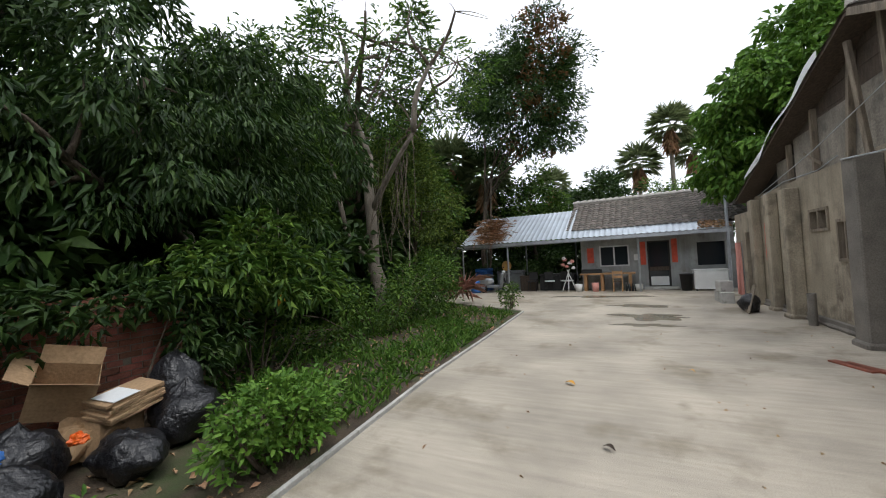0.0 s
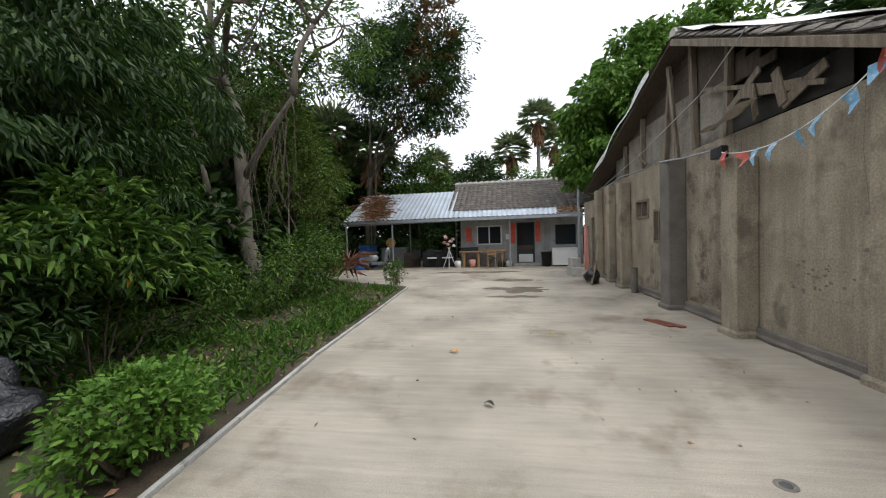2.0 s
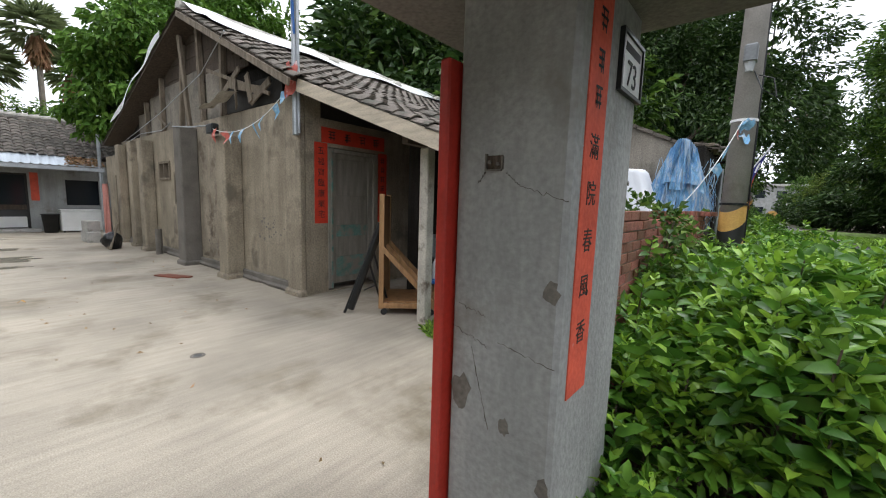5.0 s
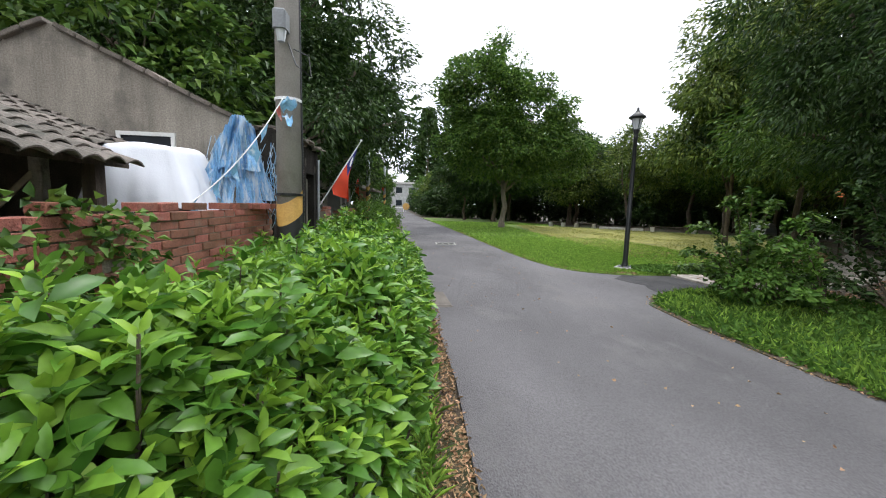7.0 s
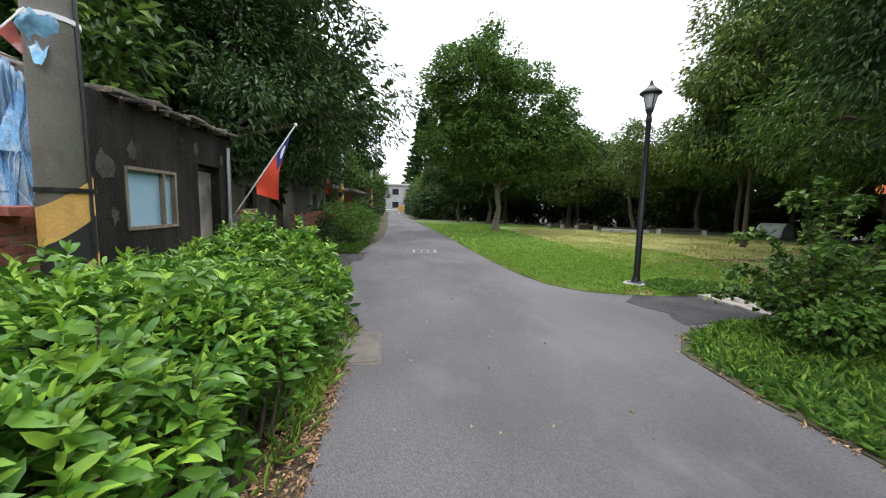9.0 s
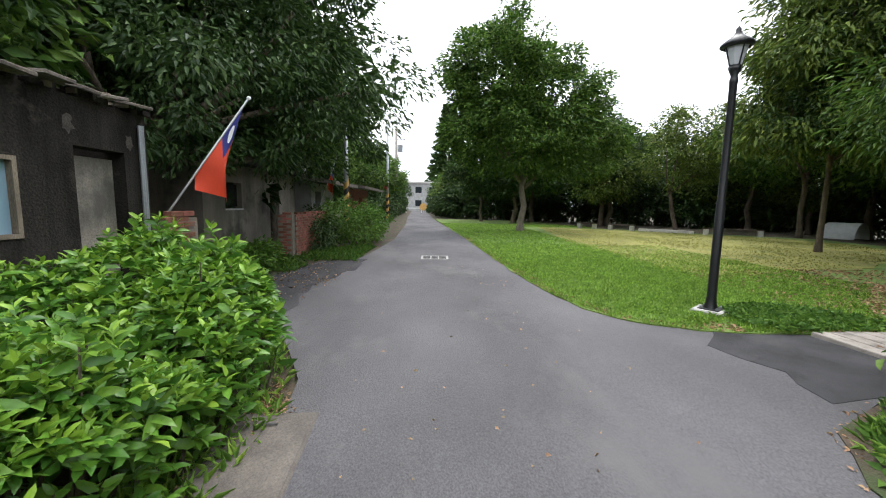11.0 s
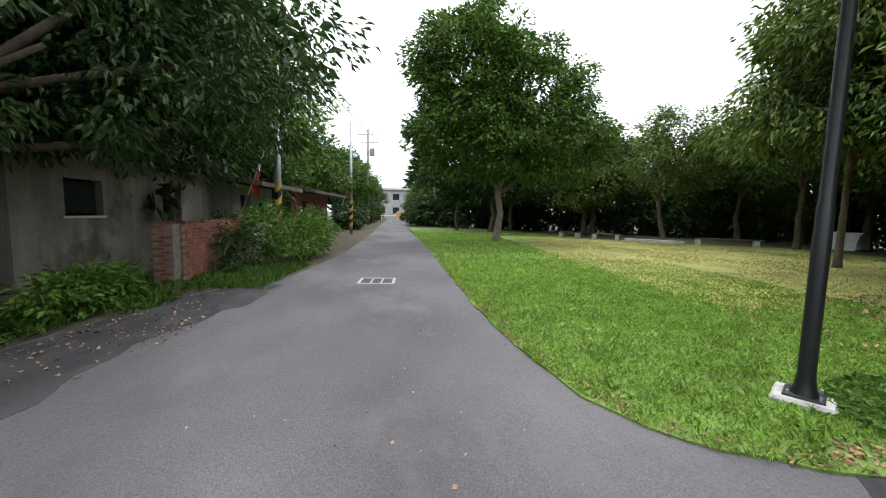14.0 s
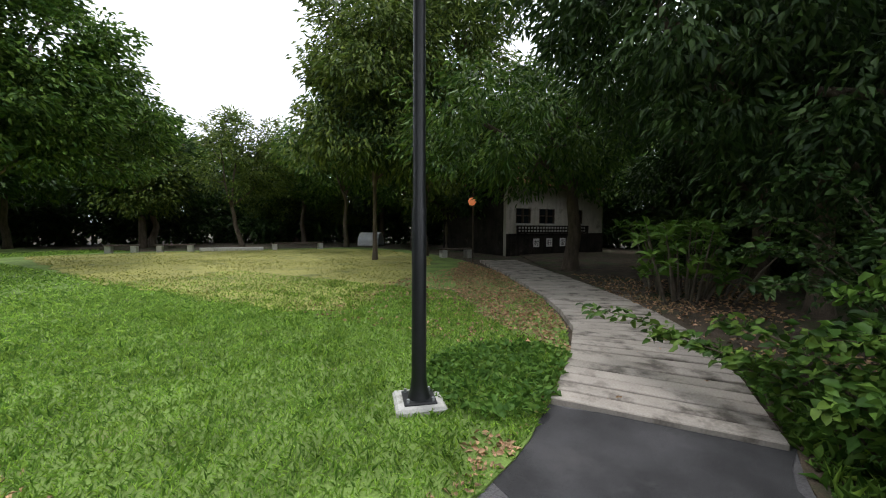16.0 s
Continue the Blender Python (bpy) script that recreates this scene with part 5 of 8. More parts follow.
flag((-2.72, 10.95, 0), (-0.1, 0, 1.1), (0.9, 0.5, 2.87), 1.12, 1.3, "red flag with blue canton hanging from a slanting staff")
brick_wall("brick_pier", pose(-2.55, 10.62, 0, 0, 0, 90), 0.6, 1.3, 0.22, "broken brick pier at the ruin", 30)

# grey house and brick stub further on
h2 = thing("grey_house", pose(-4.4, 14.6, 0), "low grey rendered house under trees", "house")
wall_y("wall", 0, 0, 5.5, -0.05, 2.4, 0.2, [(0.9, 1.7, 1.3, 1.95), (3.4, 4.1, 0.05, 1.95)], M_mouldy_light, h2)
wall_x("wall", 0, -5, -0.2, -0.05, 2.4, 0.2, [], M_mouldy_light, h2)
part("roof", Geo().box(-5, 0.4, -0.3, 5.8, 2.4, 2.5, pose(0, 0, 0, 0, 3, 0)), M_mouldy, h2)
w2 = part("window", Geo().box(-0.12, -0.1, 0.95, 1.65, 1.35, 1.9), M_glass, h2)
part("frame", Geo().box(-0.1, 0.02, 0.86, 1.74, 1.26, 1.3), M_white_wood, w2)
brick_wall("brick_stub", pose(-3.35, 16.1, 0, 0, 0, 8), 0.34, 1.2, 0.3, "broken end of a brick wall", 30)
brick_wall("brick_garden_wall", pose(-3.1, 16.3, 0, 0, 0, 89), 3.0, 1.18, 0.22, "low brick garden wall overgrown with weeds", 60)
h3 = thing("row_house", pose(-3.85, 20.2, 0), "old low lane house with white gable", "house")
wall_y("wall", 0, 0, 3.0, -0.05, 2.2, 0.2, [(0.5, 1.2, 0.05, 1.9), (1.8, 2.5, 1.0, 1.7)], M_plaster, h3)
wall_x("wall", 0, -5, -0.2, -0.05, 2.9, 0.2, [], M_plaster, h3)
part("roof", Geo().box(-5, 0.7, -0.4, 3.4, 2.25, 2.38, pose(0, 0, 0, 0, 8, 0)), M_tile_stuff, h3)
h4 = thing("row_house", pose(-3.95, 26.3, 0), "old low lane house with brown walls", "house")
wall_y("wall", 0, 0, 6.0, -0.05, 2.3, 0.2, [(0.8, 1.6, 0.05, 1.9), (3.0, 4.0, 1.0, 1.8)], M_brick_stuff, h4)
part("roof", Geo().box(-5, 0.7, -0.4, 6.4, 2.35, 2.48, pose(0, 0, 0, 0, 8, 0)), M_tile_stuff, h4)
p2 = utility_pole((-2.62, 20.4, 0), 5.6, 0.1, 0.08, 2.3, 7, "slim white pole with black and yellow bands", 0.22, True)
p3 = utility_pole((-2.75, 33.5, 0), 7, 0.1, 0.08, 2.2, 7, "slim grey pole with black and yellow bands", 0.24, True)
flag((-2.95, 19.9, 0), (-0.5, -0.2, 1.2), (0.1, 0.1, 3.1), 0.9, 1.25, "red flag with blue canton hanging limp on the pole")
flag((-3.0, 33.2, 0), (-0.2, -0.2, 1.8), (0.3, 0.1, 3.6), 0.8, 1.1, "small red flag hanging limp on the pole")
p4 = utility_pole((-4.0, 51.3, 0), 10.2, 0.19, 0.13, 2.2, 5, "tall concrete utility pole with crossarms", 0.3)
for z in (8.8, 9.6):
    part("crossarm", Geo().box(-1.1, 1.1, -0.05, 0.05, z, z + 0.1), M_steel, p4)
    for x in (-1.0, -0.5, 0.5, 1.0):
        part("insulator", Geo().lathe([(0.03, 0), (0.06, 0.05), (0.03, 0.1), (0.06, 0.15), (0, 0.22)], 8, (x, 0, z + 0.1)), M_white, p4)
part("transformer", Geo().tube([(0.45, 0, 7.4), (0.45, 0, 8.2)], 0.28, 12), M_grey_plastic, p4)
wires = thing("power_lines", Matrix.Identity(4), "thin power lines along the lane", "cables")
for x, z in ((-5.0, 9.75), (-4.5, 9.75), (-3.5, 9.75), (-3.0, 8.9)):
    x0 = -2.1 + 0.2 * (x + 4.0)
    part("wire", Geo().tube([(x0 - 0.1, -30, z - 3.1), (x0, 7.2, z - 2.6), (x * 0.6 + x0 * 0.4, 29, z - 1.9), (x, 51.4, z)], 0.028, 4), M_iron, wires)
    part("wire", Geo().tube([(x, 51.4, z), (x - 1.2, 70, z - 0.5), (x - 2.8, 95, z)], 0.028, 4), M_iron, wires)

# covers in the lane
mh = thing("inspection_cover", pose(-0.34, 8.18, 0, 0, 0, 4) @ Matrix.Diagonal((0.92, 1.2, 1, 1)), "square weathered metal inspection cover in the asphalt edge", "manhole cover")
part("rim", Geo().box(-0.31, 0.31, -0.4, 0.4, -0.05, 0.012, None, 0.01), M_manhole, mh)
part("lid", Geo().box(-0.29, 0.29, -0.36, 0.36, -0.03, 0.02, None, 0.006), M_manhole, mh)
part("handle", Geo().tube([(-0.05, 0.25, 0.02), (-0.05, 0.25, 0.032), (0.05, 0.25, 0.032), (0.05, 0.25, 0.02)], 0.006, 6), M_grate, mh)
gr = thing("drain_grate", pose(0.7, 16.75, 0) @ Matrix.Diagonal((0.81, 1.08, 1, 1)), "wide cast drain grate with pale concrete rim", "drain grate")
g = Geo()
for a in ((-0.47, -0.4, -0.32, 0.32), (0.4, 0.47, -0.32, 0.32), (-0.4, 0.4, -0.32, -0.26), (-0.4, 0.4, 0.26, 0.32), (-0.15, -0.11, -0.26, 0.26), (0.11, 0.15, -0.26, 0.26)):
    g.box(a[0], a[1], a[2], a[3], -0.03, 0.014)
part("rim", g, M_kerb, gr)
# dark plate standing for the shaded depth under the bars
part("pit", Geo().box(-0.4, 0.4, -0.26, 0.26, -0.03, 0.006), M_dark_in, gr)
for k in range(18):
    x = -0.385 + 0.0445 * k
    part("bar", Geo().box(x, x + 0.012, -0.26, 0.26, 0.004, 0.011), M_iron, gr)

# ---- park lamp ----
lp = thing("street_lamp", pose(4.73, 11.42, 0, 0, 0, 40), "black park lamp post with lantern head on a concrete footing", "street lamp")
part("footing", Geo().box(-0.2, 0.2, -0.2, 0.2, -0.1, 0.07, None, 0.02), M_kerb, lp, "pale mossy concrete footing")
part("base_plate", Geo().box(-0.13, 0.13, -0.13, 0.13, 0.07, 0.085, None, 0.004), M_iron, lp)
for x, y in ((-0.1, -0.1), (0.1, -0.1), (-0.1, 0.1), (0.1, 0.1)):
    part("bolt", Geo().tube([(x, y, 0.085), (x, y, 0.115)], 0.012, 6), M_steel, lp)
part("pole", Geo().lathe([(0.095, 0.085), (0.07, 0.16), (0.06, 0.25), (0.058, 1.6), (0.05, 1.63), (0.047, 3.2), (0.055, 3.22), (0.05, 3.26), (0.04, 3.3), (0.07, 3.38), (0.085, 3.42), (0.0, 3.43)], 18), M_iron, lp, smooth=True)
part("lantern_glass", Geo().lathe([(0.07, 3.44), (0.135, 3.68), (0.0, 3.681)], 8), M_glass_lamp, lp)
for k in range(4):
    a = math.pi / 4 + k * math.pi / 2
    part("lantern_rib", Geo().tube([(0.075 * math.cos(a), 0.075 * math.sin(a), 3.43), (0.145 * math.cos(a), 0.145 * math.sin(a), 3.69)], 0.009, 6), M_iron, lp)
part("lantern_roof", Geo().lathe([(0.15, 3.66), (0.2, 3.69), (0.19, 3.72), (0.1, 3.79), (0.05, 3.84), (0.03, 3.88), (0.035, 3.9), (0.0, 3.95)], 16), M_iron, lp, smooth=True)

# ---- boardwalk ----
CL = [(5.32, 9.72), (6.5, 9.76), (7.9, 9.95), (9.0, 10.35), (10.1, 10.87), (11.8, 11.85), (13.6, 12.95), (15.3, 14.1), (17.0, 15.2)]
cum = [0.0]
for p, q in zip(CL, CL[1:]):
    cum.append(cum[-1] + math.dist(p, q))
bw = thing("boardwalk", Matrix.Identity(4), "weathered pale plank boardwalk with damp stains", "boardwalk", kind="structure")
PLANK_ME = Geo().box(-0.093, 0.093, -0.77, 0.77, -0.08, 0.055, None, 0.008).mesh("plank", M_board)
s = 0.1
while s < cum[-1] - 0.2:
    x, y = np.interp(s, cum, [p[0] for p in CL]), np.interp(s, cum, [p[1] for p in CL])
    x2, y2 = np.interp(s + 0.25, cum, [p[0] for p in CL]), np.interp(s + 0.25, cum, [p[1] for p in CL])
    x1, y1 = np.interp(max(0, s - 0.25), cum, [p[0] for p in CL]), np.interp(max(0, s - 0.25), cum, [p[1] for p in CL])
    o = new("plank", PLANK_ME)
    o.parent = bw
    o.matrix_basis = pose(x, y, 0.004 * rng.normal(), 0, 0, math.degrees(math.atan2(y2 - y1, x2 - x1)))
    s += 0.212

# stump post, park benches and far park things
solid("stump_post", Geo().lathe([(0.11, -0.05), (0.1, 0.1), (0.095, 0.5), (0.08, 0.53), (0.0, 0.535)], 12), M_stump, "dark charred wooden stump post", "post", m=pose(6.74, 8.54, 0), smooth=True)
for x, y, rz, L in ((12.9, 31.0, -38, 1.7), (17.6, 27.5, -30, 2.9), (11.2, 32.4, -38, 1.4), (17.6, 17.4, -40, 1.6)):
    b = thing("park_bench", pose(x, y, 0, 0, 0, rz), "low dark plank bench on pale concrete blocks", "bench", "benches by the lawn")
    for k in range(3):
        part("slat", Geo().box(-L / 2, L / 2, -0.2 + 0.14 * k, -0.08 + 0.14 * k, 0.36, 0.41, None, 0.006), M_wood_dark, b)
    for e in (-L / 2 + 0.2, L / 2 - 0.2):
        part("block", Geo().box(e - 0.12, e + 0.12, -0.2, 0.2, -0.03, 0.36, None, 0.015), M_kerb, b)
solid("low_kerb_wall", Geo().box(-1.5, 1.5, -0.15, 0.15, -0.03, 0.2, None, 0.02), M_kerb, "pale low concrete wall stub", "wall", kind="structure", m=pose(14.9, 29.4, 0, 0, 0, -40))
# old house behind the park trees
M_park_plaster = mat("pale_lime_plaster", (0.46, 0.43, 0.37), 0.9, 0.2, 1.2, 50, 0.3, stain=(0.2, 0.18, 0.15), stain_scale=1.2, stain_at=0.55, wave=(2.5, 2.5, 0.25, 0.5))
ph = thing("park_house", pose(19.48, 15.93, 0, 0, 0, -32), "old plaster house with red roof behind trees", "house")
wall_x("wall", 0, 0.3, 7.3, -0.05, 3.4, 0.2, [(0.9, 1.85, 1.56, 2.3), (2.43, 3.5, 1.56, 2.3), (4.7, 5.6, 1.56, 2.3)], M_park_plaster, ph, "pale plaster wall, dark at its foot")
part("base_course", Geo().box(0.3, 7.3, -0.05, 0.0, -0.05, 1.05), M_mouldy, ph, "near-black plinth")
wall_y("wall", 7.3, 0.2, 6, -0.05, 3.4, 0.2, [], M_park_plaster, ph)
# side wall much darker than the pale front
wall_y("wall", 0.5, 0.2, 6, -0.05, 3.4, 0.2, [], M_mouldy, ph, "near-black side wall")
for x0, x1 in ((0.9, 1.85), (2.43, 3.5), (4.7, 5.6)):
    w3 = part("window", Geo().box(x0, x1, 0.1, 0.12, 1.56, 2.3), M_glass, ph)
    fr = Geo()
    for a in ((x0, x0 + 0.05, 1.56, 2.3), (x1 - 0.05, x1, 1.56, 2.3), ((x0 + x1) / 2 - 0.03, (x0 + x1) / 2 + 0.03, 1.56, 2.3), (x0 + 0.05, x1 - 0.05, 1.92, 1.97)):
        fr.box(a[0], a[1], -0.01, 0.1, a[2], a[3])
    part("frame", fr, M_wood_dark, w3)
    part("sill", Geo().box(x0 - 0.05, x1 + 0.05, -0.08, 0.02, 1.48, 1.56), M_kerb, w3)
screen = part("screen_wall", Geo().box(0.9, 6.0, -0.12, -0.055, 1.06, 1.46), M_mouldy, ph, "dark pierced block screen under the windows")
for k in range(24):
    for z in (1.14, 1.3):
        part("pierced_block", Geo().box(1.0 + 0.2 * k, 1.1 + 0.2 * k, -0.126, -0.12, z, z + 0.09), M_kerb, screen)
for x, ch_ in ((2.21, "村"), (3.11, "莊"), (4.08, "愛")):
    pq = part("plaque", Geo().box(x - 0.2, x + 0.2, -0.07, -0.05, 0.38, 0.8), M_white, ph, "white plaque with one dark character")
    written("character", ch_, 0.34, pose(x, -0.072, 0.46, 90, 0, 0), M_ink, pq)
M_roof_red = mat("red_roof", (0.36, 0.12, 0.07), 0.8, 0.2, 4, 50, 0.2)
part("roof", Geo().add([(0.0, -0.6, 3.4), (7.7, -0.6, 3.4), (7.7, 3, 5.2), (0.0, 3, 5.2), (7.7, 6.6, 3.4), (0.0, 6.6, 3.4)], [(0, 1, 2, 3), (3, 2, 4, 5)]), M_roof_red, ph)
M_glow = bpy.data.materials.new("lit_orange_lamp")
M_glow.use_nodes = True
M_glow.node_tree.nodes["Principled BSDF"].inputs["Base Color"].default_value = (0.7, 0.25, 0.1, 1)
M_glow.node_tree.nodes["Principled BSDF"].inputs["Emission Color"].default_value = (1, 0.3, 0.12, 1)
M_glow.node_tree.nodes["Principled BSDF"].inputs["Emission Strength"].default_value = 0.2
lt = thing("round_lantern", pose(15.85, 15.85, -0.18), "round orange lantern hanging among the trees", "lantern")
part("globe", Geo().lathe([(0, 2.4), (0.1, 2.43), (0.15, 2.52), (0.15, 2.6), (0.1, 2.69), (0, 2.72)], 14), M_glow, lt, smooth=True)
part("cord", Geo().tube([(0, 0, 2.78), (0, 0, 4.2)], 0.008, 5), M_iron, lt)
part("post", Geo().tube([(0.0, 0, 4.2), (0.3, 0.1, 4.2), (0.35, 0.1, -0.05)], 0.03, 6), M_wood_dark, lt)
# far end of the lane
sg = thing("road_sign", pose(-1.4, 69, 0), "yellow round road warning sign at the lane's end", "sign")
part("post", Geo().tube([(0, 0, -0.05), (0, 0, 0.9)], 0.05, 8), M_steel, sg)
part("disc", Geo().tube([(0, 0, 1.0), (0, -0.04, 1.0)], 0.6, 20), M_yellow, sg)
bo = thing("guard_booth", pose(1.2, 70, 0), "small white guard booth", "booth")
part("body", Geo().box(-1, 1, -1, 1, -0.05, 2.4, None, 0.03), M_white, bo)
part("window", Geo().box(-0.7, 0.7, -1.02, -1.0, 1.0, 1.9), M_glass, bo)
part("roof", Geo().box(-1.3, 1.3, -1.3, 1.3, 2.4, 2.6, None, 0.05), M_kerb, bo)
solid("white_railing", Geo().box(-4, 1.2, 72, 72.1, 0.7, 0.8).box(-4, -3.9, 72, 72.1, -0.05, 0.7).box(-1.5, -1.4, 72, 72.1, -0.05, 0.7).box(1.1, 1.2, 72, 72.1, -0.05, 0.7), M_white, "white road barrier rail", "barrier", m=pose(-3.0, 0, 0))
hs = thing("distant_house", pose(4, 92, 0), "pale two-storey house at the end of the lane", "house")
part("wall", Geo().box(-16, 6, 0, 8, -0.05, 6), M_plaster, hs)
part("roof", Geo().box(-16.5, 6.5, -0.5, 8.5, 6, 6.4), M_kerb, hs)
for x in range(-14, 6, 3):
    for z in (1.0, 3.9):
        part("window", Geo().box(x, x + 1.4, -0.05, 0.0, z, z + 1.3), M_glass, hs)
tent = Geo()
tent.sheet(lambda u, v: (1.3 * math.cos(math.pi * u), 2.4 * (v - 0.5), 1.5 * math.sin(math.pi * u)), 12, 4)
solid("tunnel_tent", tent, M_tarp_white, "small white tunnel tent under the trees", "tent", m=pose(23.6, 27.0, 0, 0, 0, 20) @ Matrix.Scale(0.6, 4), smooth=True)

# ---- loose things in the yard ----
def lump(w, d, h, seed, rough=0.12, tie=0.0, segs=28, rings=18):
    """A sagging rounded body with folds, flat at its base; tie: a gathered neck on top."""
    g = Geo()

    def f(u, v):
        a, e = 2 * math.pi * u, -math.pi / 2 + math.pi * v
        x, y, z = math.cos(a) * math.cos(e), math.sin(a) * math.cos(e), math.sin(e)
        k = 1 + rough * noise.noise((x * 1.6 + seed, y * 1.6, z * 1.6)) * 2 + rough * 0.7 * noise.noise((x * 5 + seed, y * 5, z * 4)) + rough * 0.35 * math.sin(a * 11 + seed + 3 * z) * max(0, z)
        r = k * (1 - 0.45 * max(0, z) ** 3)
        zz = 0.5 + 0.5 * max(-0.82, z * k) / 0.82 if z < 0 else 0.5 + 0.5 * z * k
        if tie and v > 0.93:
            zz += tie * (v - 0.93) / 0.07
            r *= 0.6
        return (w / 2 * x * r, d / 2 * y * r, h * zz)
    g.sheet(f, segs, rings)
    return g


for x, y, w, d, h, s in ((-5.35, -3.75, 0.62, 0.55, 0.52, 1), (-5.45, -4.1, 0.6, 0.5, 0.78, 5), (-4.75, -3.45, 0.62, 0.45, 0.36, 2), (-4.0, -3.3, 0.62, 0.5, 0.42, 3), (-4.25, -3.85, 0.52, 0.45, 0.5, 4)):
    solid("trash_bag", lump(w, d, h, s, 0.14, 0.05), M_bag, "full black plastic rubbish bag on the earth", "rubbish bag", "rubbish bags", smooth=True, m=pose(x, y, -0.03, 0, 0, s * 50))


def carton(name, m, w, d, h, label, flaps=True):
    t = thing(name, m, label, "box")
    g = Geo()
    th = 0.006
    for a in ((0, w, 0, th), (0, w, d - th, d), (0, th, th, d - th), (w - th, w, th, d - th)):
        g.box(*a, 0, h)
    g.box(th, w - th, th, d - th, 0, th)
    part("body", g, M_card, t)
    if flaps:
        part("flap", Geo().box(0, w, 0, th, 0, d * 0.45, pose(0, 0, h, 50, 0, 0)), M_card, t)
        part("flap", Geo().box(0, w, -th, 0, 0, d * 0.45, pose(0, d, h, -35, 0, 0)), M_card, t)
        part("flap", Geo().box(0, th, 0, d, 0, w * 0.4, pose(0, 0, h, 0, -70, 0)), M_card, t)
    return t


carton("cardboard_box", pose(-4.35, -4.25, 0.42, 24, 14, 160), 0.42, 0.34, 0.34, "torn open brown cardboard box on the rubbish heap")
carton("cardboard_box", pose(-4.7, -3.85, 0.02, 0, 5, 200), 0.42, 0.4, 0.34, "squashed brown cardboard box in the rubbish heap", False)
ct = thing("flattened_cartons", pose(-4.95, -3.95, 0.36, 4, -8, 190), "stack of flattened cartons wrapped in clear tape", "cartons")
for k in range(6):
    part("carton", Geo().box(-0.24 + 0.02 * math.sin(k * 5), 0.24, -0.17, 0.17 + 0.015 * math.cos(k * 3), 0.03 * k, 0.03 * k + 0.024, pose(0, 0, 0, 0, 0, 5 * math.sin(k * 2)), 0.004), M_card, ct)
part("tape", Geo().box(-0.2, 0.02, -0.175, 0.1, 0.182, 0.188), M_tarp_white, ct, "crumpled clear wrap")
solid("crumpled_paper", lump(0.5, 0.4, 0.42, 9, 0.3), M_card, "crumpled brown packing paper in the heap", "paper", m=pose(-4.75, -4.1, 0.0))
solid("red_scrap", lump(0.12, 0.1, 0.08, 12, 0.3), M_orange, "small red plastic scrap on the heap", "scrap", m=pose(-4.45, -3.5, 0.34))
solid("blue_scrap", lump(0.26, 0.2, 0.16, 13, 0.3), M_blue_plastic, "crumpled blue plastic on the earth", "scrap", m=pose(-3.95, -3.62, 0.3))
pn_ = thing("loose_door", pose(-3.72, -4.0, 0.1, -16, 0, 188), "white painted panel door leaning on the heap", "door")
part("board", Geo().box(-0.17, 0.17, -0.012, 0.012, 0, 0.6, None, 0.004), M_white_wood, pn_)
for a in ((-0.17, 0.17, 0, 0.06), (-0.17, 0.17, 0.54, 0.6), (-0.17, -0.11, 0.06, 0.54), (0.11, 0.17, 0.06, 0.54)):
    part("moulding", Geo().box(a[0], a[1], 0.012, 0.026, a[2], a[3], None, 0.005), M_white_wood, pn_)
    part("moulding", Geo().box(a[0], a[1], -0.026, -0.012, a[2], a[3], None, 0.005), M_white_wood, pn_)
fan = thing("desk_fan", pose(-3.5, -3.3, 0.22, 62, 0, 150), "old white desk fan lying with wire guard", "fan")
for r in np.linspace(0.04, 0.2, 8):
    g = Geo()
    g.tube([(r * math.cos(a), r * math.sin(a), 0.09 * math.cos(r * 7)) for a in np.linspace(0, 2 * math.pi, 28)], 0.003, 4, caps=False)
    part("guard_ring", g, M_white, fan)
for k in range(12):
    a = k * math.pi / 6
    part("guard_wire", Geo().tube([(r * math.cos(a), r * math.sin(a), 0.09 * math.cos(r * 7)) for r in (0.03, 0.1, 0.16, 0.2)], 0.0025, 4), M_white, fan)
for k in range(3):
    a = k * 2.09
    g = Geo()
    g.sheet(lambda u, v: ((0.03 + 0.14 * u) * math.cos(a + (v - 0.5) * 1.25 * (0.5 + 0.5 * math.sin(math.pi * min(1, u + 0.15)))), (0.03 + 0.14 * u) * math.sin(a + (v - 0.5) * 1.25 * (0.5 + 0.5 * math.sin(math.pi * min(1, u + 0.15)))), 0.02 * (v - 0.5)), 6, 6)
    part("blade", g, M_white, fan, smooth=True)
part("motor", Geo().lathe([(0, 0.05), (0.03, 0.045), (0.035, 0), (0.05, -0.03), (0.05, -0.12), (0, -0.13)], 14), M_grey_plastic, fan, smooth=True)

# planks on the concrete
for k, (dx, dy) in enumerate(((0, 0), (0.06, 0.12))):
    solid("loose_plank", Geo().box(-0.27, 0.27, -0.055, 0.055, 0, 0.022, None, 0.004), mat("red_brown_plank", (0.2, 0.055, 0.03), 0.6, 0.25, 4, 50, 0.1) if k == 0 else bpy.data.materials["red_brown_plank"], "red-brown wooden plank lying on the concrete", "plank", "planks on the yard", m=pose(-9.58 + dx, 2.52 + dy, 0, 0, 0, 24 + 3 * k))

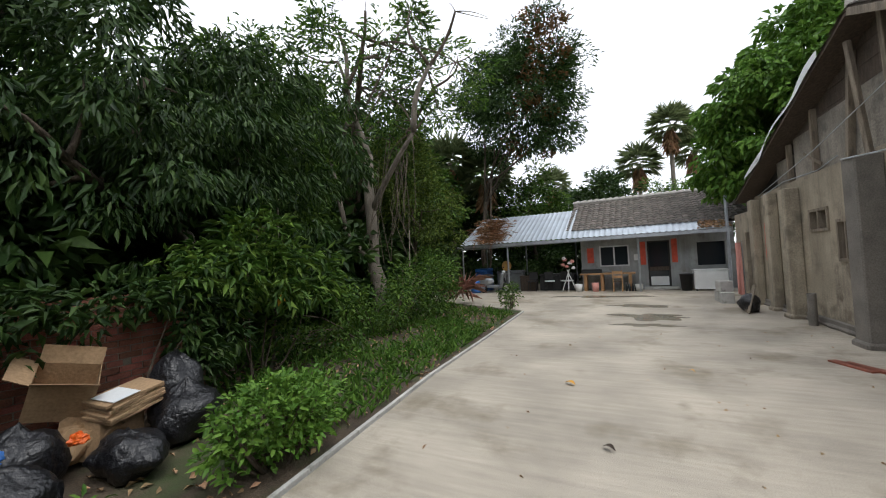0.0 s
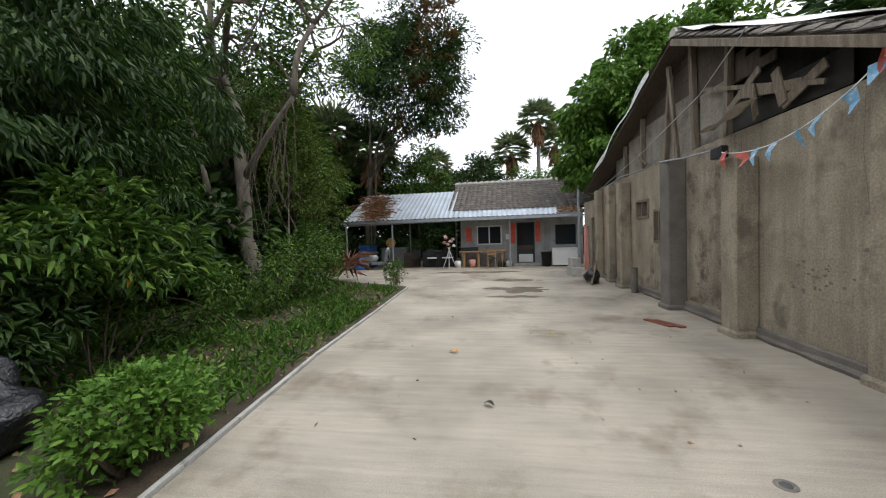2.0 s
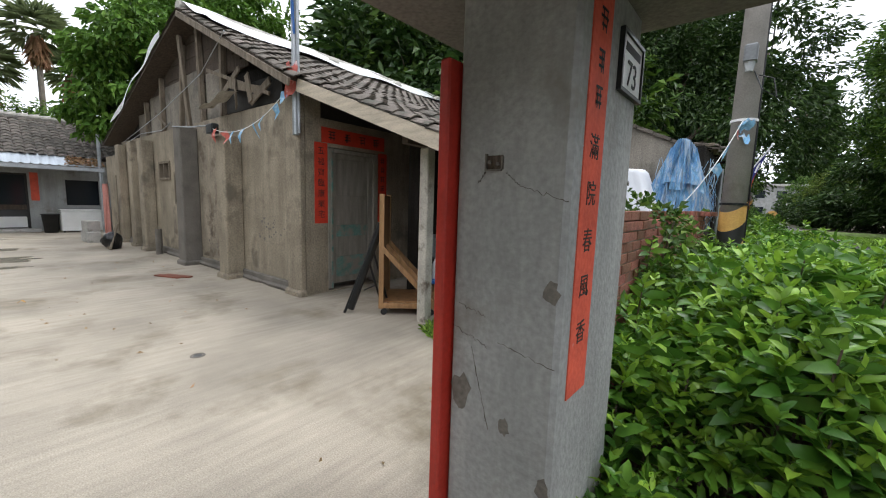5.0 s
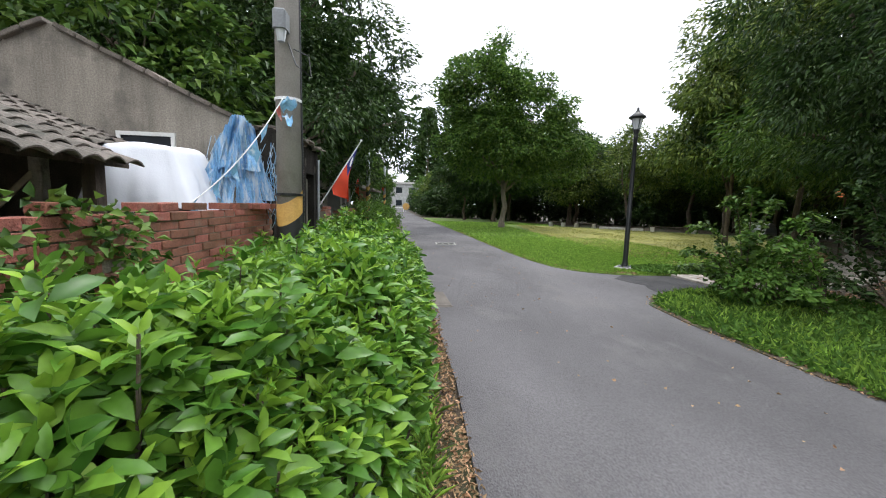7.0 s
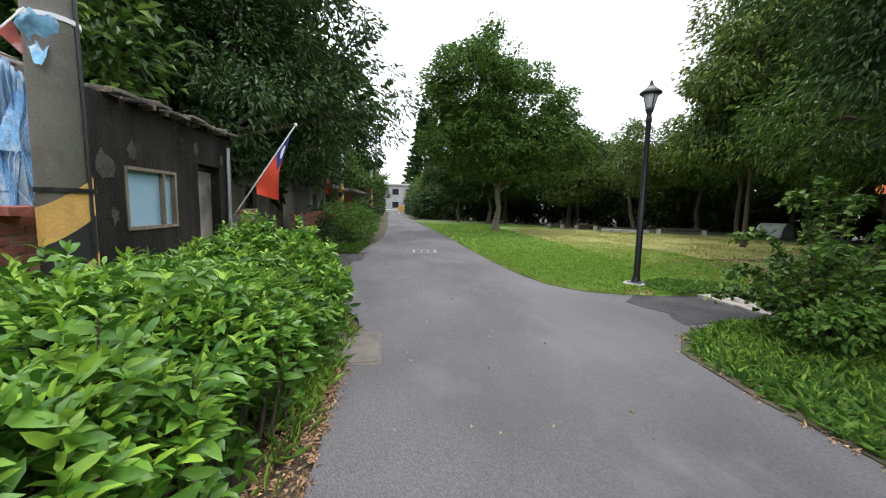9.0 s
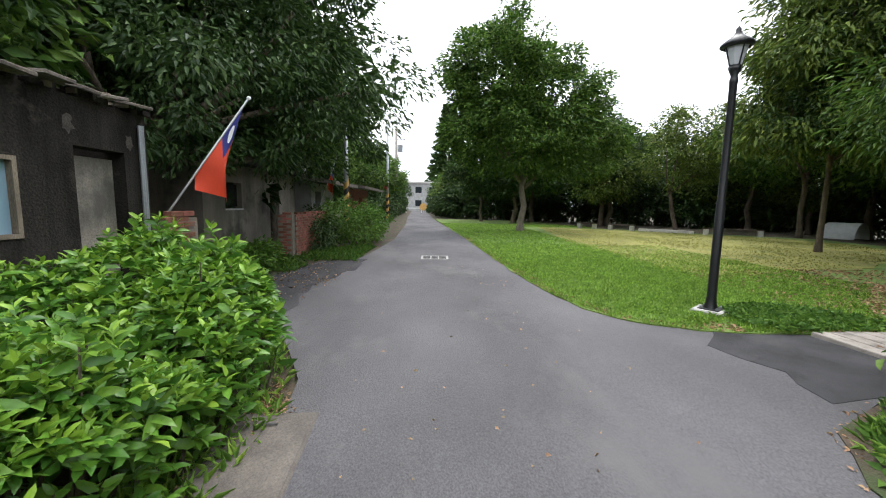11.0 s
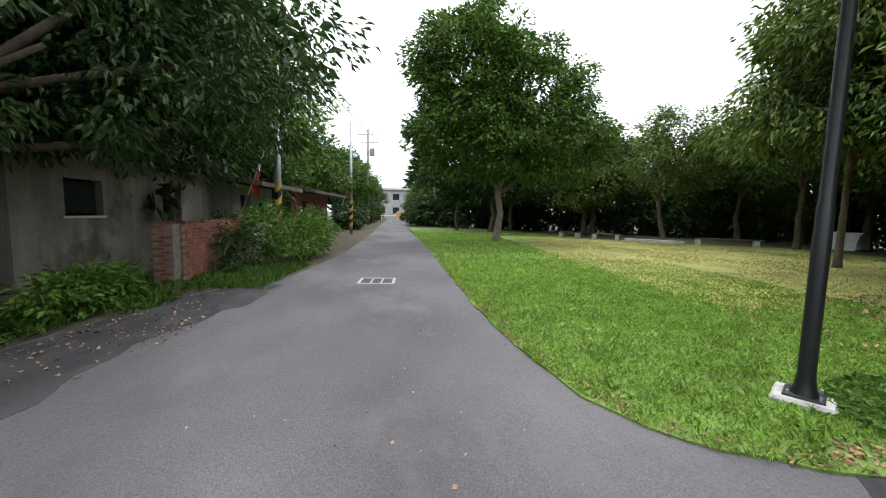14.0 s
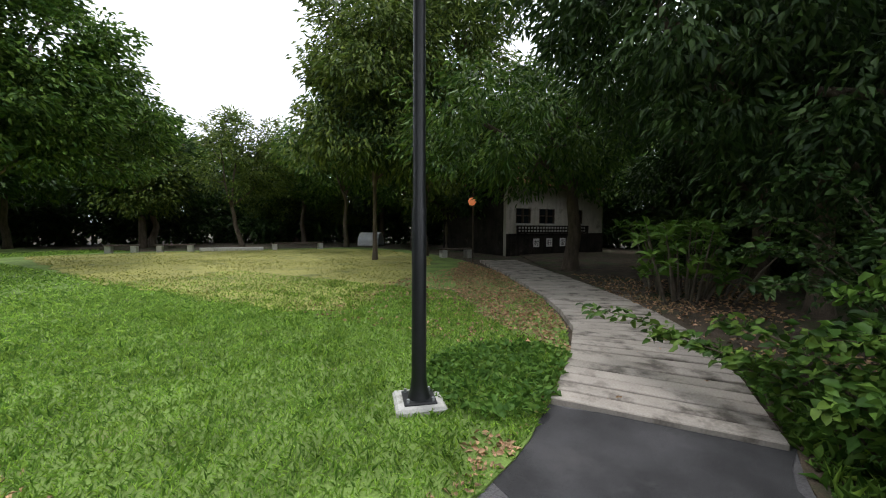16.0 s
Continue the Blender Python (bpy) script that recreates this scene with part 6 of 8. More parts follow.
cap_ = thing("floor_drain", pose(-5.53, 1.72, 0) @ Matrix.Scale(0.7, 4), "small round drain cap sunk in the concrete", "drain")
part("ring", Geo().lathe([(0.055, -0.01), (0.055, 0.004), (0.085, 0.006), (0.095, -0.01)], 18), M_plaster_dark, cap_)
part("lid", Geo().lathe([(0.0, 0.003), (0.05, 0.003), (0.053, -0.01)], 18), M_grate, cap_)
for x, y, L, mt, lab in ((-7.89, -0.55, 0.14, bpy.data.materials.get("yellow_leaf") or mat("yellow_leaf", (0.6, 0.3, 0.02), 0.6, 0.15, 8, 40, 0), "fallen yellow leaf curled on the concrete"), (-6.4, -0.04, 0.11, M_stump, "dark curled leaf lying on the concrete"), (-8.79, 0.77, 0.08, bpy.data.materials.get("yellow_leaf") or M_litter, "small yellow leaf on the concrete")):
    solid("fallen_leaf", Geo().sheet(lambda u, v, L=L: (L * (v - 0.5), 0.5 * L * (u - 0.5) * math.sin(math.pi * min(0.98, max(0.02, v))), 0.012 + 0.25 * L * (u - 0.5) ** 2 + 0.03 * math.sin(3 * v)), 6, 8), mt, lab, "leaf", "fallen leaves on the yard", smooth=True, m=pose(x, y, 0, 0, 0, 60))
# rack on castors, easel, bucket and store under the veranda
rk = thing("plywood_rack", pose(-5.37, 3.71, 0, 0, 0, 42), "plywood display rack with braces on castors", "rack")
part("panel", Geo().box(0, 0.03, 0.0, 0.75, 0.1, 1.5, None, 0.004), M_ply, rk)
for a, b in (((0.015, 0.0, 0.08), (0.015, 0.0, 1.52)), ((0.015, 0.75, 0.08), (0.015, 0.75, 1.52)), ((0.0, 0.0, 0.12), (0.7, 0.0, 0.12)), ((0.0, 0.75, 0.12), (0.7, 0.75, 0.12)), ((0.7, 0.0, 0.12), (0.7, 0.75, 0.12)), ((0.35, 0.0, 0.12), (0.35, 0.75, 0.12)), ((0.03, 0.0, 0.85), (0.68, 0.0, 0.15)), ((0.03, 0.75, 0.85), (0.68, 0.75, 0.15)), ((0.03, 0.38, 0.85), (0.68, 0.38, 0.15))):
    g = Geo()
    beam(g, a, b, 0.05, 0.06)
    part("batten", g, M_wood_tan, rk)
part("base_board", Geo().box(0.03, 0.68, 0.03, 0.72, 0.15, 0.165), M_ply, rk)
for x, y in ((0.05, 0.0), (0.65, 0.0), (0.05, 0.75), (0.65, 0.75)):
    part("castor", Geo().tube([(x, y - 0.015, 0.04), (x, y + 0.015, 0.04)], 0.04, 12), M_black, rk)
ea = thing("folded_easel", pose(-5.66, 3.66, 0), "folded black metal easel leaning on the rack", "easel")
for a, b, w in (((-0.08, -0.22, 0), (0.2, 0.1, 1.12), 0.018), ((-0.04, -0.16, 0.05), (0.22, 0.12, 1.15), 0.05), ((0.05, 0.3, 0), (0.1, 0.0, 0.72), 0.014), ((0.2, 0.3, 0), (0.15, 0.03, 0.85), 0.014), ((0.1, -0.05, 0.3), (0.06, 0.15, 0.32), 0.008)):
    part("leg", Geo().tube([a, b], w, 8), M_iron, ea)
bk = thing("bucket", pose(-4.84, 4.8, 0), "bright orange plastic bucket on the veranda floor", "bucket")
part("body", Geo().lathe([(0.0, 0.012), (0.135, 0.0), (0.175, 0.36), (0.19, 0.36), (0.19, 0.385), (0.17, 0.385), (0.13, 0.02)], 20), M_orange, bk, smooth=True)
part("handle", Geo().tube([(0.185 * math.cos(a), 0.185 * math.sin(a), 0.34 - 0.06 * math.sin(a)) for a in np.linspace(0, math.pi, 12)], 0.004, 5), M_steel, bk)
ch = thing("armchair", pose(-5.35, 5.25, 0, 0, 0, 20), "dusty dark grey armchair piled with cartons", "armchair")
part("seat", Geo().box(-0.35, 0.35, -0.35, 0.35, 0.2, 0.45, None, 0.05), M_grey_plastic, ch)
part("backrest", Geo().box(-0.42, -0.25, -0.35, 0.35, 0.3, 0.95, None, 0.06), M_grey_plastic, ch)
for y in (-0.42, 0.34):
    part("armrest", Geo().box(-0.35, 0.38, y, y + 0.09, 0.15, 0.62, None, 0.03), M_black, ch)
for x in (-0.3, 0.3):
    for y in (-0.3, 0.3):
        part("leg", Geo().tube([(x, y, 0), (x, y, 0.2)], 0.025, 6), M_black, ch)
for k in range(4):
    solid("carton", Geo().box(-0.19 + 0.02 * (k % 2), 0.2, -0.22, 0.22 - 0.02 * (k % 3), 0, 0.088, None, 0.006), M_card, "flat brown carton stacked on the armchair", "box", "stacked cartons", m=pose(-5.3, 5.15, 0.45 + 0.092 * k, 0, 0, 24 + 9 * math.sin(k * 2)))
sp = thing("storage_table", pose(-5.8, 6.2, 0), "dark low table buried under stored bundles", "table")
part("tabletop", Geo().box(-1.3, 0.9, -0.45, 1.6, 0.5, 0.55, None, 0.01), M_wood_dark, sp)
part("apron", Geo().box(-1.2, 0.8, -0.38, -0.34, 0.12, 0.5), M_wood_dark, sp)
for x in (-1.2, 0.8):
    for y in (-0.36, 1.5):
        part("leg", Geo().box(x - 0.04, x + 0.04, y - 0.04, y + 0.04, 0, 0.5), M_wood_dark, sp)
for x, y, z, w, d, h, s, mt, lab in ((-0.95, -0.1, 0.55, 0.9, 0.6, 0.42, 21, M_tarp_dark, "black plastic sack of stored things on the table"), (-0.3, -0.05, 0.55, 0.75, 0.6, 0.5, 23, M_tarp_dark, "black plastic sack of stored things on the table"), (0.15, 0.15, 0.55, 0.5, 0.5, 0.34, 26, M_lilac, "bundle of faded lilac cloth"), (-0.5, 0.2, 0.98, 0.8, 0.5, 0.3, 24, M_lilac, "bundle of faded lilac cloth"), (0.0, 0.3, 1.02, 0.42, 0.36, 0.26, 27, M_pennant_red, "faded red bag on the heap"), (0.3, 0.1, 0.55, 0.3, 0.3, 0.26, 28, M_flag_white, "pale round bundle on the heap")):
    solid("bundle", lump(w, d, h, s, 0.24), mt, lab, "bundle", "stored bundles", smooth=True, m=pose(-5.8 + x, 6.2 + y, z, 0, 0, s * 31))
for x, y, z, n_, rz in ((0.55, 0.15, 0.55, 16, 12), (0.4, 0.55, 0.55, 22, -8), (0.1, 0.2, 0.86, 7, 30), (0.62, 0.7, 0.55, 18, 5)):
    ps = thing("paper_stack", pose(-5.8 + x, 6.2 + y, z, 0, 0, rz), "uneven stack of folded sheets tied on the heap", "paper stack", "paper stacks")
    for k in range(n_):
        part("sheet", Geo().box(-0.2, 0.2, -0.16, 0.16, 0.022 * k, 0.022 * k + 0.017, pose(rng.normal() * 0.025, rng.normal() * 0.02, 0, 0, 0, rng.normal() * 6)), (M_lilac, M_flag_white, M_card)[int(rng.integers(0, 3))], ps)
g = Geo()
beam(g, (0.35, 0.6, 0.9), (0.85, 1.0, 1.75), 0.12, 0.06, 0.01)
solid("leaning_board", g, M_wood_pale, "pale board leaning on the heap", "board", m=pose(-5.8, 6.2, 0))
solid("foam_board", Geo().box(-0.34, 0.34, -0.02, 0.02, 0.0, 0.44, None, 0.01), M_white_paint, "dirty white foam board standing on the heap", "board", m=pose(-6.25, 6.35, 1.08, 8, 0, 12))
bt = thing("water_bottle", pose(-5.06, 4.40, 0.42), "clear plastic water bottle on a small stool", "bottle")
part("body", Geo().lathe([(0, 0), (0.04, 0.0), (0.042, 0.02), (0.04, 0.2), (0.015, 0.25), (0.015, 0.27), (0, 0.27)], 12), M_glass_lamp, bt, smooth=True)
st = thing("stool", pose(-5.06, 4.40, 0), "small wooden stool with blue top", "stool")
part("seat", Geo().box(-0.13, 0.13, -0.13, 0.13, 0.38, 0.42, None, 0.006), M_blue_plastic, st)
for x in (-0.11, 0.11):
    for y in (-0.11, 0.11):
        part("leg", Geo().box(x - 0.015, x + 0.015, y - 0.015, y + 0.015, 0, 0.38), M_wood_tan, st)

# along the old house wall
pc = thing("hung_cloth", pose(-16.0, 2.78, 0), "pink cloth hanging on a low stand", "cloth")
part("cloth", Geo().sheet(lambda u, v: (0.22 * (u - 0.5) * (0.4 + 0.9 * v) + 0.03 * math.sin(12 * u), -0.06 + 0.06 * math.sin(9 * u + 2 * v), 1.65 - 1.4 * v), 12, 10), M_pink, pc, smooth=True)
part("pole", Geo().tube([(0, 0.03, 0), (0, 0.03, 1.68)], 0.015, 6), M_steel, pc)
for k, (x, y, z) in enumerate(((-16.2, 2.42, 0), (-16.65, 2.4, 0), (-16.4, 2.41, 0.3))):
    solid("concrete_block", Geo().box(-0.2, 0.2, -0.15, 0.15, 0, 0.3, None, 0.015), M_kerb, "grey weathered concrete block by the wall", "block", "blocks by the wall", m=pose(x, y, z, 0, 0, 5 * k))
sk = thing("black_sack", pose(-14.4, 2.55, 0), "black sack with sticks leaning at the wall", "sack")
ob = part("bag", lump(0.55, 0.42, 0.42, 33, 0.15), M_bag, sk, smooth=True)
for k in range(4):
    g = Geo()
    beam(g, (0.1 + 0.12 * k, -0.12, 0.02), (-0.1 + 0.05 * k, 0.12, 0.62), 0.03, 0.03)
    part("stick", g, M_wood_old, sk)

# porch of the low house
tb = thing("wooden_table", pose(-20.40, 0.28 - 1.25, 0), "rough wooden table under the window", "table")
part("tabletop", Geo().box(-0.28, 0.28, -0.95, 1.15, 0.68, 0.74, None, 0.01), M_wood_tan, tb)
for y in (-0.75, -0.1, 0.95):
    part("leg", Geo().box(-0.2, 0.2, y - 0.06, y + 0.06, 0, 0.68, None, 0.01), M_wood_tan, tb)
wc = thing("wooden_chair", pose(-19.95, 0.28 - 0.75, 0), "small wooden chair at the table", "chair")
part("seat", Geo().box(-0.18, 0.18, -0.18, 0.18, 0.4, 0.44, None, 0.006), M_wood_dark, wc)
for x in (-0.16, 0.16):
    for y in (-0.16, 0.16):
        part("leg", Geo().box(x - 0.02, x + 0.02, y - 0.02, y + 0.02, 0, 0.4 if x < 0 else 0.85), M_wood_tan, wc)
for z in (0.55, 0.72):
    part("slat", Geo().box(0.15, 0.175, -0.16, 0.16, z, z + 0.09), M_wood_tan, wc)
for y, h, mt, lab in ((-2.25, 0.32, M_white, "white plastic pail under the table"), (-1.6, 0.36, M_pink, "terracotta pot under the table"), (0.0, 0.28, M_kerb, "grey pot by the table")):
    solid("pot", Geo().lathe([(0, 0), (0.11, 0.0), (0.15, h), (0.13, h), (0.1, 0.03), (0, 0.03)], 14), mt, lab, "pot", smooth=True, m=pose(-20.00, 0.28 + y, 0))
for k in range(4):
    solid("bottle", Geo().lathe([(0, 0), (0.04, 0), (0.04, 0.2), (0.015, 0.26), (0.015, 0.32), (0, 0.32)], 10), M_glass if k % 2 else M_iron, "dark bottle on the porch floor", "bottle", "bottles on the porch", smooth=True, m=pose(-20.05, 0.28 - 0.45 + 0.11 * k, 0))
solid("tool_crate", Geo().box(-0.2, 0.2, -0.4, 0.4, 0, 0.16, None, 0.02), M_iron, "dark green crate on the table", "crate", m=pose(-20.40, 0.28 - 1.75, 0.74))
fz = thing("chest_freezer", pose(-20.20, 0.28 + 2.35, 0), "white chest freezer against the house", "freezer")
part("body", Geo().box(-0.3, 0.3, -0.52, 0.52, 0.06, 0.72, None, 0.02), M_white, fz)
part("lid", Geo().box(-0.31, 0.31, -0.53, 0.53, 0.725, 0.78, None, 0.02), M_white, fz)
for y in (-0.45, 0.45):
    part("foot", Geo().tube([(0.2, y, 0), (0.2, y, 0.06)], 0.03, 8), M_black, fz)
bn = thing("bin", pose(-20.15, 0.28 + 1.6, 0), "black plastic rubbish bin by the door", "bin")
part("body", Geo().lathe([(0, 0), (0.17, 0.0), (0.22, 0.6), (0.24, 0.6), (0.24, 0.63), (0.19, 0.63), (0.15, 0.04)], 16), M_black, bn, smooth=True)
xs = thing("drying_stand", pose(-20.05, 0.28 - 2.65, 0), "white folding stand with pink artificial flowers", "stand")
for a, b in (((-0.05, -0.3, 0), (0.0, 0.05, 0.95)), ((-0.05, 0.3, 0), (0.0, -0.05, 0.95)), ((0.15, 0, 0), (0, 0, 0.9))):
    part("leg", Geo().tube([a, b], 0.02, 6), M_white, xs)
for k in range(7):
    ob = part("flower", lump(0.16, 0.14, 0.12, 40 + k, 0.3), M_pink if k % 3 else M_flag_white, xs)
    ob.matrix_basis = pose(0.1 * math.sin(k * 2.1), 0.22 * math.cos(k * 1.7), 0.95 + 0.07 * k, 0, 0, 30 * k)
# motor scooter
sc_ = thing("motor_scooter", pose(-19.85, 0.28 - 5.9, 0, 0, 0, 80), "silver and black motor scooter parked in the carport", "scooter")
for x in (-0.6, 0.6):
    wh = part("wheel", Geo().lathe([(0.13, -0.05), (0.2, -0.05), (0.23, 0.0), (0.2, 0.05), (0.13, 0.05), (0.13, -0.05)], 20), M_black, sc_, smooth=True)
    wh.matrix_basis = pose(x, 0, 0.23, 90, 0, 0)
    rm = part("rim", Geo().lathe([(0.02, -0.03), (0.13, -0.045), (0.13, 0.045), (0.02, 0.03)], 14), M_alu, wh)
part("floorboard", Geo().box(-0.35, 0.35, -0.14, 0.14, 0.24, 0.36, None, 0.04), M_grey_plastic, sc_)
part("rear_body", lump(0.85, 0.34, 0.42, 51, 0.06), M_steel, sc_, "silver rear fairing", smooth=True).matrix_basis = pose(-0.45, 0, 0.34)
part("seat", lump(0.75, 0.28, 0.18, 52, 0.04), M_black, sc_, "black seat", smooth=True).matrix_basis = pose(-0.38, 0, 0.7)
g = Geo()
beam(g, (0.38, 0, 0.3), (0.5, 0, 0.9), 0.36, 0.1, 0.03)
part("leg_shield", g, M_steel, sc_)
part("fork", Geo().tube([(0.6, 0, 0.25), (0.42, 0, 0.95)], 0.035, 8), M_iron, sc_)
part("handlebar", Geo().tube([(0.35, -0.32, 1.02), (0.42, 0, 0.97), (0.35, 0.32, 1.02)], 0.018, 6), M_iron, sc_)
part("headlight", lump(0.16, 0.18, 0.16, 53, 0.03), M_glass_lamp, sc_, smooth=True).matrix_basis = pose(0.5, 0, 0.86)
for y in (-0.28, 0.28):
    part("mirror", Geo().box(-0.01, 0.01, -0.05, 0.05, 0, 0.07, pose(0.36, y, 1.12), 0.01), M_iron, sc_)
# stored goods in the carport
for x, y, w, d, h, mt, nm, lab in ((-20.6, -6.9, 0.9, 0.6, 1.1, M_blue_plastic, "storage_box", "blue storage box in the carport"), (-20.9, -5.6, 0.5, 1.3, 0.95, M_grey_plastic, "cabinet", "grey low cabinet in the carport"), (-20.5, -3.3, 0.7, 1.5, 0.75, M_black, "sofa", "black old sofa in the carport"), (-20.4, -4.6, 0.6, 0.7, 0.7, M_wood_dark, "crate", "dark wooden crate in the carport"), (-19.3, -7.3, 0.5, 0.5, 0.6, M_grey_plastic, "crate", "grey crate at the carport post")):
    t = thing(nm, pose(x - 0.65, y + 0.28, 0), lab, nm.replace("_", " "))
    part("body", Geo().box(-w / 2, w / 2, -d / 2, d / 2, 0, h * 0.85, None, 0.03), mt, t)
    part("top", Geo().box(-w / 2 - 0.01, w / 2 + 0.01, -d / 2 - 0.01, d / 2 + 0.01, h * 0.86, h, None, 0.02), mt, t)
solid("yellow_disc", Geo().tube([(0, 0, 0.95), (0.03, 0, 0.95)], 0.24, 18), M_yellow, "round yellow tray standing on the cabinet", "tray", m=pose(-21.20, 0.28 - 5.7, 0.24))
solid("blue_drum", Geo().lathe([(0, 0), (0.22, 0), (0.25, 0.1), (0.25, 0.5), (0.22, 0.6), (0, 0.61)], 16), M_blue_plastic, "dark blue plastic drum", "drum", smooth=True, m=pose(-19.95, 0.28 - 6.85, 0))
for k in range(3):
    cst = thing("folding_chair", pose(-20.55, 0.28 - 4.3 + 0.75 * k, 0, 0, 0, 20 * k), "dark chair with pale seat in the carport", "chair", "carport chairs")
    part("seat", Geo().box(-0.2, 0.2, -0.2, 0.2, 0.42, 0.47, None, 0.01), M_tarp_white if k else M_black, cst)
    part("backrest", Geo().box(-0.2, -0.16, -0.2, 0.2, 0.5, 0.85, None, 0.01), M_black, cst)
    for x in (-0.17, 0.17):
        for y in (-0.17, 0.17):
            part("leg", Geo().tube([(x, y, 0), (x, y, 0.42)], 0.014, 6), M_iron, cst)
# fallen branch props in the bed
for a, b, r in (((-7.6, -5.3, 0.0), (-8.4, -6.0, 3.2), 0.03), ((-12.0, -5.4, 0.0), (-13.6, -6.2, 2.6), 0.025)):
    g = Geo()
    limb(g, a, b, r, r * 0.6, 0.03)
    solid("dead_branch", g, M_bark_pale, "long bare branch leaning in the thicket", "branch", smooth=True)
solid("yellow_leaf", Geo().sheet(lambda u, v: (-7.0 + 0.16 * (u - 0.5) * math.sin(math.pi * v), -4.35 + 0.02 * u, 0.95 + 0.26 * v), 6, 8), bpy.data.materials["yellow_leaf"], "single large yellow leaf on the shrub", "leaf", smooth=True)

# ---- plants ----
def shrub(name, place, blobs, clumps, per, clump_r, leaf, material, label, stems=8, category="shrub", droop=0.2, rich=False, up=0.0):
    t = thing(name, pose(*place), label, category)
    p, along, centres = crown_points(blobs, clumps, per, clump_r, 0.8)
    p[:, 2] = np.maximum(p[:, 2], 0.02)
    along = along + np.array([0, 0, up])
    n = len(p)
    o = new("foliage", leaf_mesh("foliage", p, along, leaf[0] * rng.uniform(0.6, 1.25, n), leaf[1] * rng.uniform(0.7, 1.2, n), material, droop=droop, rich=rich))
    o.parent = t
    g = Geo()
    for c in centres[rng.permutation(len(centres))[:stems]]:
        limb(g, (c[0] * 0.3, c[1] * 0.3, -0.05), c, 0.018, 0.006, 0.1, 4, 5)
    part("stem_tangle", g, M_bark, t, kind="stuff")
    return t


def whorls(tips, leaves, length, width, spread, jitter=0.15):
    """Rosettes of leaves round each tip: (points, directions, sizes)."""
    n = len(tips)
    a = rng.random((n, 1)) * 6.28 + np.arange(leaves)[None] * 2.4
    tilt = spread * (0.35 + 0.65 * (np.arange(leaves)[None] + 1) / leaves) + rng.normal(size=(n, leaves)) * jitter
    d = np.stack([np.cos(a) * np.sin(tilt), np.sin(a) * np.sin(tilt), np.cos(tilt)], -1)
    p = np.repeat(tips[:, None], leaves, 1) + np.array([0, 0, -1.0]) * (np.arange(leaves) * 0.012)[None, :, None]
    L = length * (0.45 + 0.55 * (np.arange(leaves)[None] + 1) / leaves) * rng.uniform(0.75, 1.2, (n, leaves))
    return p.reshape(-1, 3), d.reshape(-1, 3), L.ravel(), (L * width / length).ravel()


# hedge between the brick wall and the lane
def hedge_edge(y):
    """Right-hand edge of the hedge, by the lane."""
    return np.interp(y, [1.85, 2.4, 3.2, 4.2, 5.5, 8.6, 9.2, 9.9, 10.7, 11.3], [-1.5, -1.2, -0.85, -0.62, -0.55, -0.5, -0.6, -0.95, -1.5, -2.2])


hedge = thing("hedge", Matrix.Identity(4), "fresh green broad-leaved hedge along the lane", "hedge")
n = 5200
hy = rng.uniform(1.85, 11.1, n)
e = hedge_edge(hy) + np.array([0.17 * noise.noise((0.0, y * 1.7, 2.0)) for y in hy])
hx = -2.38 + (e + 2.38) * rng.random(n) ** 0.8
depth = np.minimum(1.0, (e - hx) / 0.45)
lump = np.array([noise.noise((x * 1.3, y * 1.3, 0.3)) for x, y in zip(hx, hy)])
end = np.clip((hy - 1.9) / 0.5, 0.35, 1) * np.clip((11.3 - hy) / 0.8, 0.3, 1)
top = (0.5 + 0.5 * np.sqrt(np.clip(depth, 0, 1))) * end * (0.96 + 0.42 * lump) + 0.02 + 0.16 * (rng.random(n) > 0.93)
hz = top * np.where(rng.random(n) < 0.72, 1 - 0.12 * rng.random(n), rng.uniform(0.15, 1, n))
tips = np.stack([hx, hy, hz], 1)
p, d, L, Wd = whorls(tips, 8, 0.135, 0.055, 1.5, 0.2)
d[:, 0] += np.repeat(np.where(depth < 0.5, 0.5, 0.05), 8)
young = np.repeat((hz > 0.86 * top) & (rng.random(n) < 0.75), 8) & (np.tile(np.arange(8), n) < rng.integers(2, 6, n * 8))
for lo, hi in ((1.9, 4.6), (4.6, 7.4), (7.4, 11.8)):
    for sel, mt in ((young, M_leaf_tip), (~young, M_leaf_hedge)):
        k = (p[:, 1] >= lo) & (p[:, 1] < hi) & sel
        o = new("foliage", leaf_mesh("foliage", p[k], d[k], L[k], Wd[k], mt, droop=0.22, fold=0.2, rich=True))
        o.parent = hedge
g = Geo()
for i in range(0, n, 9):
    x, y, z = tips[i]
    g.tube([(x - 0.1, y, -0.02), (x - 0.04, y + 0.02, z * 0.6), (x, y, z)], [0.012, 0.008, 0.004], 4)
part("stem_tangle", g, M_bark, hedge, kind="stuff")


